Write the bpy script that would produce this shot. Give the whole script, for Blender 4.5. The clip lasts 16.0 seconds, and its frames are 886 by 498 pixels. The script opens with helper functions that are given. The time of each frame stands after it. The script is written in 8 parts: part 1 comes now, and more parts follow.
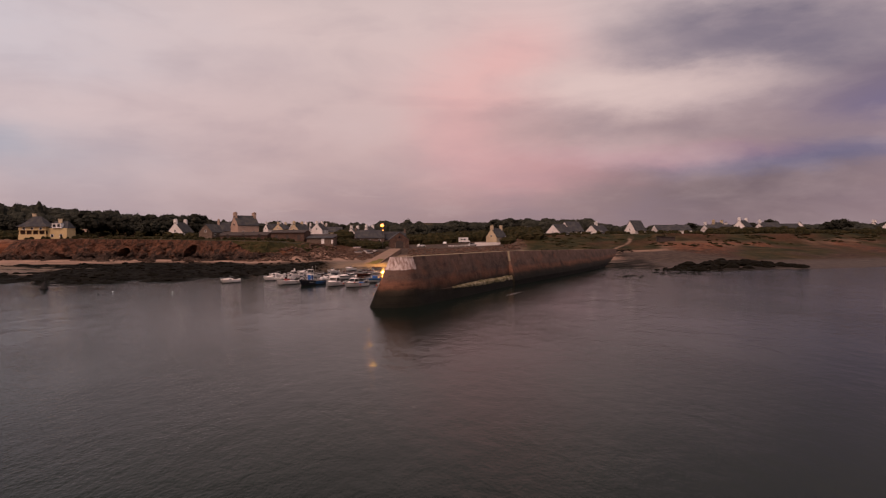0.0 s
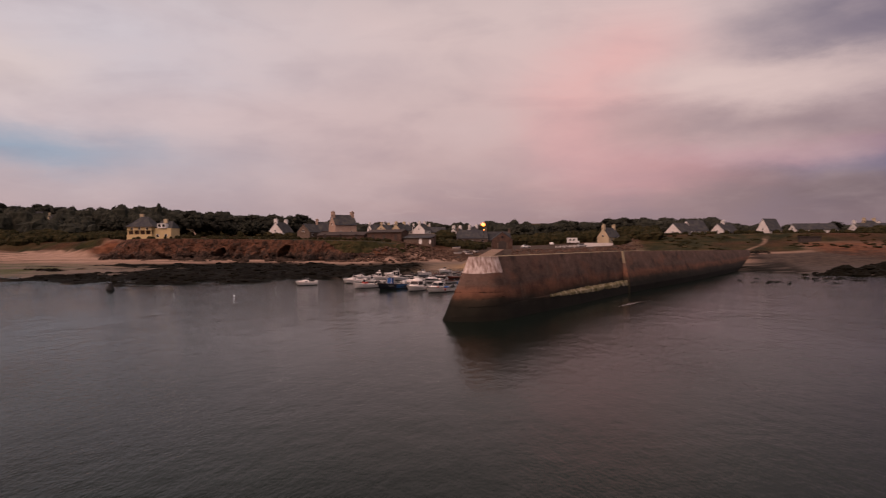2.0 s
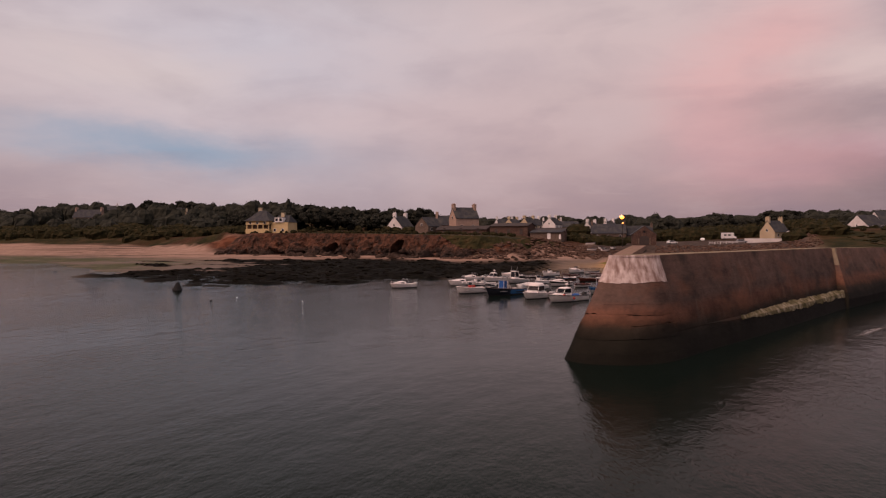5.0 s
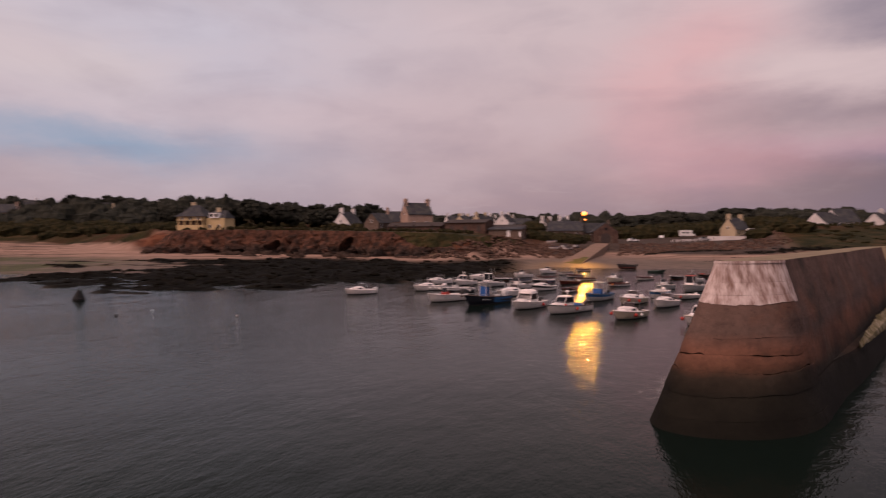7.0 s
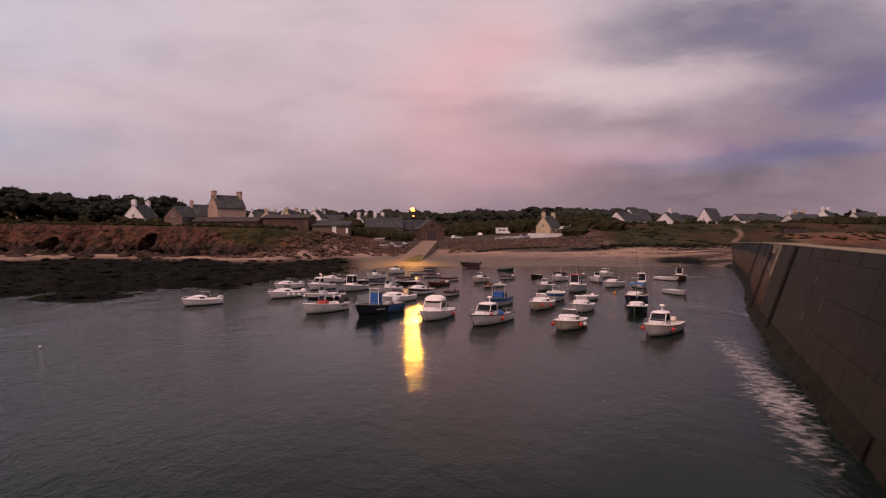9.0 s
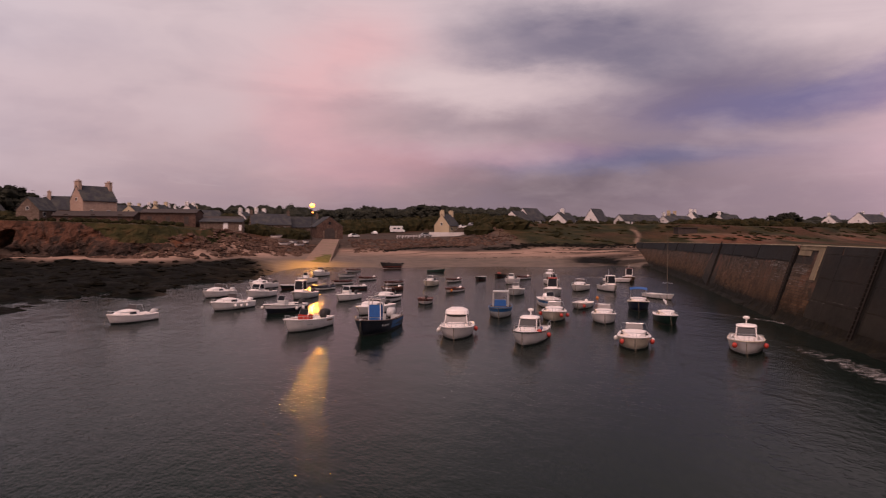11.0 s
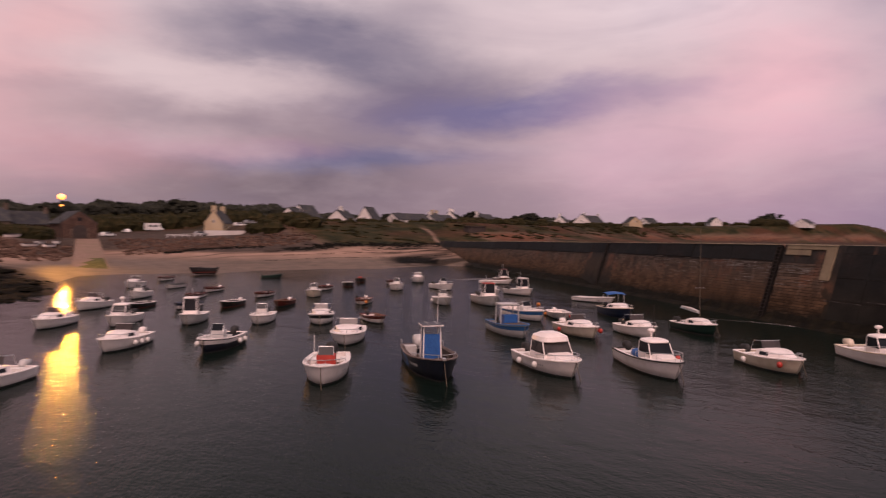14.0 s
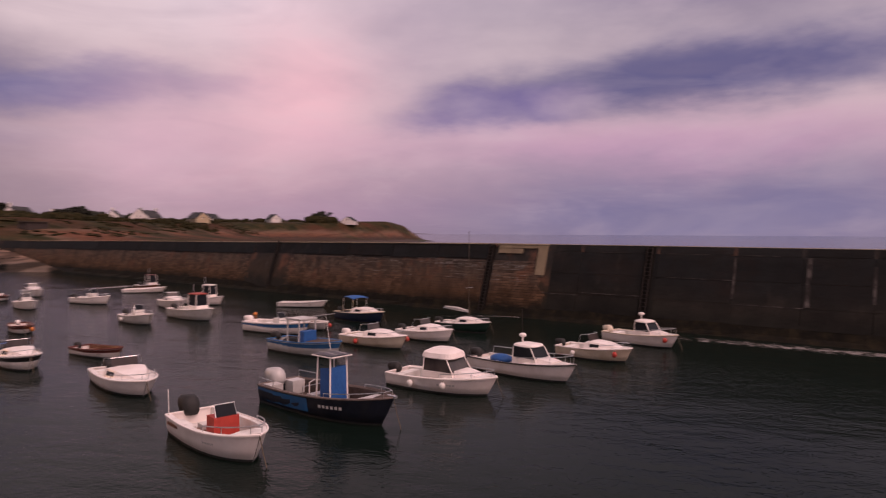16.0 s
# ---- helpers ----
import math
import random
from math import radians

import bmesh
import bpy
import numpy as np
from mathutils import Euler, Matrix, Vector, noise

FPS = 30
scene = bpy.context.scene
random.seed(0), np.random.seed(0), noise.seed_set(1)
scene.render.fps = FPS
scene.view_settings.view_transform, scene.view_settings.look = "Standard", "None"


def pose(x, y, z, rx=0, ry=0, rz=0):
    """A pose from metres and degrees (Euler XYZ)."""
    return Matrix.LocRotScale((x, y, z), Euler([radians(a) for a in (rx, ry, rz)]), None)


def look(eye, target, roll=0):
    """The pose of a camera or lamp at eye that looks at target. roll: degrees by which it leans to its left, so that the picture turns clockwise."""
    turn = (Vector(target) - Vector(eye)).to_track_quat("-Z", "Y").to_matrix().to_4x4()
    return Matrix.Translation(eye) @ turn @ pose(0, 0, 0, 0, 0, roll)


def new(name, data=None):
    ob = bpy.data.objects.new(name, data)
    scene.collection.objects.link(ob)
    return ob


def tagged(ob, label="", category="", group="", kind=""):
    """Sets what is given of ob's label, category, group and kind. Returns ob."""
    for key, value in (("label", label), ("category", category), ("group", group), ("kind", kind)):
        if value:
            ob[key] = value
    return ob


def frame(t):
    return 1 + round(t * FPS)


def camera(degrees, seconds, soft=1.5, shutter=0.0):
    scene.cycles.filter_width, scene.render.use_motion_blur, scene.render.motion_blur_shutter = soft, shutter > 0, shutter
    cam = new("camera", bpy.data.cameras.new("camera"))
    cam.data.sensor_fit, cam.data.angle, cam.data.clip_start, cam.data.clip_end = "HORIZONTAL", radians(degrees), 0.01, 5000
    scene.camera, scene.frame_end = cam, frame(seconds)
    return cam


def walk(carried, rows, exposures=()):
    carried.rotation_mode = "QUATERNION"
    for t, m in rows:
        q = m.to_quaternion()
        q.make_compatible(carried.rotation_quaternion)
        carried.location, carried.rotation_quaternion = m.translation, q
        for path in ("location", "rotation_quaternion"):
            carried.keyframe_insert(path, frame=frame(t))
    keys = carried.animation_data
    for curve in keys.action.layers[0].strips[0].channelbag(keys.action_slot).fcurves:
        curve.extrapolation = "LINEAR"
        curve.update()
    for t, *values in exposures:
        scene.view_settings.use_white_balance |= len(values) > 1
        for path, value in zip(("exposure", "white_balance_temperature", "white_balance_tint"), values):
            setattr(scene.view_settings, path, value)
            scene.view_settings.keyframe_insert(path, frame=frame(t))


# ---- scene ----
cam = camera(66.92, 16.0, soft=1.15, shutter=0.5)
# seconds, eye x y z, yaw, pitch, roll
ROWS = [
    (0.0, 1.62, -1.21, 8.98, 0.06, -0.68, 0.31),
    (0.5, 2.29, 3.82, 8.72, 1.91, -0.63, 0.28),
    (1.0, 2.72, 8.79, 8.59, 3.86, -0.59, 0.28),
    (1.5, 3.09, 13.90, 8.40, 6.13, -0.54, 0.26),
    (2.0, 3.43, 18.89, 8.29, 9.43, -0.48, 0.25),
    (2.5, 3.60, 23.81, 8.16, 12.15, -0.44, 0.23),
    (3.0, 3.44, 28.56, 8.07, 14.61, -0.44, 0.25),
    (3.5, 2.97, 33.28, 7.90, 17.04, -0.45, 0.21),
    (4.0, 2.22, 37.59, 7.83, 19.45, -0.50, 0.15),
    (6.5, -6.72, 57.66, 7.87, 21.05, -0.87, 0.12),
    (7.0, -9.30, 60.94, 7.83, 15.87, -0.98, 0.08),
    (7.5, -12.13, 64.15, 7.84, 9.23, -1.08, 0.07),
    (8.0, -15.14, 67.43, 7.78, 5.16, -1.14, 0.05),
    (8.5, -18.30, 70.63, 7.73, 1.62, -1.18, -0.02),
    (9.0, -21.52, 73.93, 7.59, -1.53, -1.19, -0.04),
    (11.5, -35.68, 89.79, 7.57, -16.30, -1.28, -0.44),
    (12.0, -38.31, 93.28, 7.52, -19.73, -1.26, -0.41),
    (12.5, -40.85, 96.87, 7.47, -23.01, -1.23, -0.44),
    (13.0, -43.26, 100.65, 7.46, -26.14, -1.22, -0.43),
    (13.5, -45.47, 104.59, 7.48, -29.27, -1.24, -0.40),
    (14.0, -47.39, 108.77, 7.44, -36.29, -1.24, -0.41),
    (14.5, -49.28, 113.07, 7.46, -45.66, -1.26, -0.39),
    (15.0, -50.81, 117.42, 7.59, -54.96, -1.34, -0.29),
    (15.5, -52.02, 121.84, 7.69, -64.51, -1.38, -0.30),
    (16.0, -52.90, 126.24, 7.82, -74.41, -1.37, -0.31),
]
walk(cam, [(t, pose(x, y, z, 90 + pitch, roll, yaw)) for t, x, y, z, yaw, pitch, roll in ROWS],
     [(0.0, 0.0, 6800, 8), (4.0, -0.05, 6700, 8), (7.0, -0.08, 6400, 10.5), (8.2, 0.0, 6330, 11), (9.0, 0.0, 6280, 11), (12.3, 0.05, 6420, 10), (16.0, 0.06, 6350, 15)])

# ---------------------------------------------------------------- world, sun
world = bpy.data.worlds.new("dusk_sky")
scene.world = world
world.use_nodes = True
WT = world.node_tree
WT.nodes.clear()


def wmath(op, a, b=None, c=None, clamp=False):
    n = WT.nodes.new("ShaderNodeMath")
    n.operation, n.use_clamp = op, clamp
    for k, v in enumerate((a, b, c)):
        if v is None:
            continue
        if isinstance(v, (int, float)):
            n.inputs[k].default_value = v
        else:
            WT.links.new(v, n.inputs[k])
    return n.outputs[0]


def wmix(f, a, b):
    n = WT.nodes.new("ShaderNodeMix")
    n.data_type = "RGBA"
    for sock, v in ((n.inputs[0], f), (n.inputs[6], a), (n.inputs[7], b)):
        if isinstance(v, tuple):
            sock.default_value = (*v, 1)
        elif isinstance(v, (int, float)):
            sock.default_value = v
        else:
            WT.links.new(v, sock)
    return n.outputs[2]


def wnoise(vec, scale, detail=4, rough=0.55, dist=0.0):
    n = WT.nodes.new("ShaderNodeTexNoise")
    n.inputs["Scale"].default_value, n.inputs["Detail"].default_value = scale, detail
    n.inputs["Roughness"].default_value, n.inputs["Distortion"].default_value = rough, dist
    WT.links.new(vec, n.inputs["Vector"])
    return n.outputs["Fac"]


def wcombine(x, y, z=0.0):
    n = WT.nodes.new("ShaderNodeCombineXYZ")
    for k, v in enumerate((x, y, z)):
        if isinstance(v, (int, float)):
            n.inputs[k].default_value = v
        else:
            WT.links.new(v, n.inputs[k])
    return n.outputs[0]


def srgb(r, g, b):
    return tuple((c / 255 / 12.92 if c / 255 <= 0.04045 else ((c / 255 + 0.055) / 1.055) ** 2.4) for c in (r, g, b))


tc = WT.nodes.new("ShaderNodeTexCoord")
sep = WT.nodes.new("ShaderNodeSeparateXYZ")
WT.links.new(tc.outputs["Generated"], sep.inputs[0])
SX, SY, SZ = sep.outputs
AZ = wmath("MULTIPLY", wmath("ARCTAN2", SX, SY), 57.2958)
EL = wmath("MULTIPLY", wmath("ARCSINE", SZ), 57.2958)
# clouds lie on a flat layer, so they draw together towards the horizon
lift = wmath("ADD", wmath("MAXIMUM", SZ, 0.0), 0.10)
CLOUD = wcombine(wmath("DIVIDE", SX, lift), wmath("DIVIDE", SY, lift))
n_big = wnoise(CLOUD, 0.55, 5, 0.55, 0.6)
n_mid = wnoise(CLOUD, 1.7, 6, 0.6, 0.8)
n_soft = wnoise(wcombine(wmath("MULTIPLY", AZ, 0.035), wmath("MULTIPLY", EL, 0.13)), 1.6, 5, 0.55, 0.9)
n_warp = wnoise(wcombine(wmath("MULTIPLY", AZ, 0.05), wmath("MULTIPLY", EL, 0.10), 3.7), 1.3, 6, 0.6)
n_warp2 = wnoise(wcombine(wmath("MULTIPLY", AZ, 0.06), wmath("MULTIPLY", EL, 0.16), 8.1), 1.5, 7, 0.62)
warp_a = wmath("MULTIPLY", wmath("SUBTRACT", n_warp, 0.5), 10.0)
warp_e = wmath("MULTIPLY", wmath("SUBTRACT", n_warp2, 0.5), 4.2)
AZW, ELW = wmath("ADD", AZ, warp_a), wmath("ADD", EL, warp_e)


def blob(az, el, wa, we, lean=0.0, hard=1.0, edge=1.0):
    """A soft bank of cloud round (az, el), in degrees; lean: degrees of rise for each degree of azimuth; edge: above 1 for a crisper rim."""
    da = wmath("SUBTRACT", AZW, az)
    de = wmath("SUBTRACT", wmath("SUBTRACT", ELW, el), wmath("MULTIPLY", da, lean))
    q = wmath("ADD", wmath("POWER", wmath("ABSOLUTE", wmath("DIVIDE", da, wa)), 2.0), wmath("POWER", wmath("ABSOLUTE", wmath("DIVIDE", de, we)), 2.0))
    q = wmath("POWER", q, edge) if edge != 1.0 else q
    return wmath("MULTIPLY", wmath("POWER", 2.718, wmath("MULTIPLY", q, -1.0)), hard, clamp=True)


ramp = WT.nodes.new("ShaderNodeValToRGB")
WT.links.new(wmath("DIVIDE", EL, 90.0, clamp=True), ramp.inputs[0])
for k, (pos, col) in enumerate([(0.0, srgb(152, 130, 136)), (0.035, srgb(172, 146, 150)), (0.10, srgb(200, 175, 176)), (0.2, srgb(214, 194, 196)), (0.45, srgb(150, 141, 148)), (1.0, srgb(128, 124, 136))]):
    e = ramp.color_ramp.elements[k] if k < 2 else ramp.color_ramp.elements.new(pos)
    e.position, e.color = pos, (*col, 1)
sky = ramp.outputs[0]
PINK, PALE = srgb(230, 168, 174), srgb(216, 192, 194)
SKY_BLOBS = [
    # azimuth, elevation, half widths, lean, strength, colour, crispness of the rim
    (-36, 14, 20, 9, 0.0, 0.75, srgb(198, 194, 208), 1), (-34, 5, 12, 3.5, 0.0, 0.35, srgb(194, 182, 192), 1), (-46, 13, 9, 2.2, -0.05, 0.7, srgb(216, 198, 198), 1), (-43, 7.6, 12, 1.7, -0.05, 0.95, srgb(146, 163, 186), 1.2), (-28, 10.5, 15, 2.2, 0.0, 0.4, PALE, 1),
    (-14, 9, 16, 6, 0.0, 0.35, srgb(196, 166, 170), 1), (-8, 17, 14, 5, 0.0, 0.5, srgb(206, 182, 184), 1),
    (5, 13.5, 6.5, 5, 0.1, 0.6, srgb(232, 170, 170), 1), (11, 5.8, 9, 1.8, 0.03, 0.55, PINK, 1), (2, 8, 5, 4, 0.0, 0.35, PINK, 1),
    (10, 1.5, 14, 2.5, 0.0, 0.4, srgb(150, 124, 130), 1), (26, 4, 16, 5.0, 0.0, 0.95, srgb(110, 95, 103), 1), (8, 10.4, 7, 1.0, -0.06, 0.5, srgb(162, 138, 146), 1), (16, 9.0, 10, 1.0, 0.02, 0.5, srgb(142, 122, 132), 1),
    (33, 11, 12, 3.6, 0.0, 0.9, srgb(114, 100, 122), 1.2), (26, 15.6, 12, 3.5, -0.1, 0.95, srgb(106, 100, 122), 1.6), (35, 18.5, 5, 1.8, 0.0, 0.5, srgb(152, 138, 148), 1),
    (16, 12.5, 10.5, 1.9, -0.05, 0.85, srgb(216, 192, 192), 1.5), (26, 9.2, 5.5, 0.8, -0.05, 0.6, srgb(158, 136, 142), 1.2), (29, 6.4, 11, 1.2, 0.02, 0.85, srgb(94, 97, 130), 1.5),
    (18, 7.0, 9, 0.9, 0.0, 0.45, srgb(198, 152, 166), 1), (40, 6, 7, 2.5, 0.0, 0.35, srgb(178, 148, 162), 1), (37, 2.5, 12, 2, 0.0, 0.5, srgb(150, 128, 138), 1),
    (45, 10.7, 14, 1.7, 0.06, 0.95, srgb(111, 105, 142), 1.5), (52, 6.5, 8, 5, 0.0, 0.7, srgb(216, 174, 186), 1), (46, 17.3, 9, 3, 0.0, 0.6, PALE, 1),
    (63, 11.5, 7.5, 7.5, 0.0, 0.85, srgb(240, 186, 192), 1), (57, 18.2, 10, 3, 0.0, 0.5, srgb(228, 208, 214), 1), (72, 16, 6, 5, 0.0, 0.7, srgb(176, 156, 170), 1),
    (92, 7.2, 26, 2.9, 0.0, 0.75, srgb(200, 154, 178), 1), (66, 2.0, 14, 2.2, 0.0, 0.5, srgb(178, 140, 160), 1), (97, 1.6, 26, 4.6, 0.0, 0.9, srgb(112, 108, 144), 1),
    (97, 19.0, 21, 4.2, 0.0, 0.9, srgb(116, 106, 132), 1), (97, 12.6, 20, 2.8, 0.04, 1.0, srgb(95, 91, 128), 2.0), (79, 10.6, 7, 2.0, 0.06, 0.95, srgb(112, 100, 144), 1.8), (85, 11.1, 3, 1.0, 0.0, 0.2, srgb(214, 182, 192), 1.2),
]
thin = wmath("MULTIPLY", wmath("SUBTRACT", n_big, 0.50), 3.2, clamp=True)
sky = wmix(wmath("MULTIPLY", thin, 0.3), sky, srgb(160, 146, 156))
thick = wmath("MULTIPLY", wmath("SUBTRACT", n_mid, 0.56), 4.0, clamp=True)
sky = wmix(wmath("MULTIPLY", thick, 0.25), sky, srgb(214, 190, 190))
for az, el, wa, we, lean, hard, col, edge in SKY_BLOBS:
    sky = wmix(blob(az, el, wa, we, lean, hard, edge), sky, col)
fine = wmath("MULTIPLY", wmath("SUBTRACT", n_soft, 0.5), 1.6)
sky = wmix(wmath("MULTIPLY", wmath("MAXIMUM", fine, 0.0), 0.5, clamp=True), sky, srgb(206, 184, 188))
sky = wmix(wmath("MULTIPLY", wmath("MAXIMUM", wmath("MULTIPLY", fine, -1.0), 0.0), 0.5, clamp=True), sky, srgb(140, 124, 140))
# torn edges and small puffs
n_puff = wnoise(wcombine(wmath("MULTIPLY", AZ, 0.09), wmath("MULTIPLY", EL, 0.2), 5.3), 1.2, 6, 0.52)
puff = wmath("MULTIPLY", wmath("SUBTRACT", n_puff, 0.5), 3.0)
sky = wmix(wmath("MULTIPLY", wmath("MAXIMUM", puff, 0.0), 0.26, clamp=True), sky, srgb(226, 200, 202))
sky = wmix(wmath("MULTIPLY", wmath("MAXIMUM", wmath("MULTIPLY", puff, -1.0), 0.0), 0.26, clamp=True), sky, srgb(128, 116, 136))
# an afterglow added in the unseen sky behind the walk, towards the open sea
glow = wmath("POWER", wmath("MAXIMUM", wmath("ADD", wmath("MULTIPLY", SX, -0.45), wmath("MULTIPLY", SY, -0.89)), 0.0), 5.0)
glow = wmath("MULTIPLY", glow, wmath("POWER", 2.718, wmath("MULTIPLY", wmath("ABSOLUTE", EL), -0.06)))
sky = wmix(wmath("MULTIPLY", glow, 0.8, clamp=True), sky, (1.0, 0.52, 0.38))
# the mostly unseen sky overhead is dimmed to the west and brightened to the east
high = wmath("MULTIPLY", wmath("SUBTRACT", EL, 17.0), 0.07, clamp=True)
shade = wmath("ADD", 1.0, wmath("MULTIPLY", high, wmath("SUBTRACT", wmath("MULTIPLY", SX, 0.52), 0.13)))
scaled = WT.nodes.new("ShaderNodeVectorMath")
scaled.operation = "SCALE"
WT.links.new(sky, scaled.inputs[0])
WT.links.new(shade, scaled.inputs["Scale"])
sky = scaled.outputs[0]
bg = WT.nodes.new("ShaderNodeBackground")
bg.inputs["Strength"].default_value = 1.04
WT.links.new(sky, bg.inputs["Color"])
wout = WT.nodes.new("ShaderNodeOutputWorld")
WT.links.new(bg.outputs[0], wout.inputs["Surface"])

sun_data = bpy.data.lights.new("sun", "SUN")
sun_data.energy, sun_data.angle, sun_data.color = 2.95, radians(40), (1.0, 0.65, 0.58)
sun = new("sun", sun_data)
sun.matrix_world = look((-32, -50, 80), (0, 0, 0))


# ---------------------------------------------------------------- materials
def material(name, colours, scale=1.0, rough=0.8, metal=0.0, bump=0.0, bump_scale=None, detail=6, grime=None, grime_scale=0.3, grime_amount=0.5, stretch=(1, 1, 1), spread=0.0, ior=1.45):
    """Two or three colours mixed by a grain of that scale (per metre), and a coarser stain laid over it. spread: brightness that varies from piece to piece."""
    m = bpy.data.materials.new(name)
    m.use_nodes = True
    t = m.node_tree
    b = t.nodes["Principled BSDF"]
    b.inputs["Roughness"].default_value, b.inputs["Metallic"].default_value, b.inputs["IOR"].default_value = rough, metal, ior
    if rough >= 0.8:
        b.inputs["Specular IOR Level"].default_value = 0.06 if rough >= 0.9 else 0.15
    geo = t.nodes.new("ShaderNodeNewGeometry")
    mp = t.nodes.new("ShaderNodeMapping")
    mp.inputs["Scale"].default_value = stretch
    t.links.new(geo.outputs["Position"], mp.inputs[0])
    n1 = t.nodes.new("ShaderNodeTexNoise")
    n1.inputs["Scale"].default_value, n1.inputs["Detail"].default_value, n1.inputs["Roughness"].default_value = scale, detail, 0.6
    t.links.new(mp.outputs[0], n1.inputs["Vector"])
    r = t.nodes.new("ShaderNodeValToRGB")
    for k, c in enumerate(colours):
        pos = 0.32 + 0.36 * k / max(1, len(colours) - 1)
        e = r.color_ramp.elements[k] if k < 2 else r.color_ramp.elements.new(pos)
        e.position, e.color = pos, (*c, 1)
    t.links.new(n1.outputs["Fac"], r.inputs[0])
    col = r.outputs[0]
    if grime:
        n2 = t.nodes.new("ShaderNodeTexNoise")
        n2.inputs["Scale"].default_value, n2.inputs["Detail"].default_value = grime_scale, 5
        t.links.new(mp.outputs[0], n2.inputs["Vector"])
        f = t.nodes.new("ShaderNodeMapRange")
        f.inputs["From Min"].default_value, f.inputs["From Max"].default_value, f.inputs["To Max"].default_value = 0.45, 0.68, grime_amount
        t.links.new(n2.outputs["Fac"], f.inputs["Value"])
        mx = t.nodes.new("ShaderNodeMix")
        mx.data_type = "RGBA"
        mx.inputs[7].default_value = (*grime, 1)
        t.links.new(f.outputs[0], mx.inputs[0])
        t.links.new(col, mx.inputs[6])
        col = mx.outputs[2]
    if spread:
        oi = t.nodes.new("ShaderNodeObjectInfo")
        mr = t.nodes.new("ShaderNodeMapRange")
        mr.inputs["To Min"].default_value, mr.inputs["To Max"].default_value = 1 - spread, 1 + spread
        t.links.new(oi.outputs["Random"], mr.inputs["Value"])
        hv = t.nodes.new("ShaderNodeHueSaturation")
        t.links.new(mr.outputs[0], hv.inputs["Value"])
        t.links.new(col, hv.inputs["Color"])
        col = hv.outputs[0]
    t.links.new(col, b.inputs["Base Color"])
    if bump:
        n3 = t.nodes.new("ShaderNodeTexNoise")
        n3.inputs["Scale"].default_value, n3.inputs["Detail"].default_value = bump_scale or scale * 2, 6
        t.links.new(mp.outputs[0], n3.inputs["Vector"])
        bp = t.nodes.new("ShaderNodeBump")
        bp.inputs["Strength"].default_value, bp.inputs["Distance"].default_value = 1.0, bump
        t.links.new(n3.outputs["Fac"], bp.inputs["Height"])
        t.links.new(bp.outputs[0], b.inputs["Normal"])
    return m


def glowing(name, colour, power):
    m = bpy.data.materials.new(name)
    m.use_nodes = True
    b = m.node_tree.nodes["Principled BSDF"]
    b.inputs["Emission Color"].default_value, b.inputs["Emission Strength"].default_value = (*colour, 1), power
    return m


CONCRETE_PALE = material("pale_patched_concrete", [(0.195, 0.1575, 0.105), (0.255, 0.21, 0.1425)], 1.5, 0.9, bump=0.01, grime=(0.15, 0.12, 0.09), grime_scale=0.8)
WEED_WET = material("wet_weed_band", [(0.004, 0.004, 0.003), (0.009, 0.008, 0.005), (0.018, 0.015, 0.008)], 1.2, 0.85, bump=0.08, bump_scale=2.5)
WHITEWASH = material("flaking_whitewash", [(0.20, 0.125, 0.10), (0.47, 0.375, 0.34), (0.64, 0.55, 0.51)], 3.2, 0.85, bump=0.02, bump_scale=7.0, detail=9, grime=(0.20, 0.115, 0.09), grime_scale=2.4, grime_amount=0.8, stretch=(1, 1, 0.2))


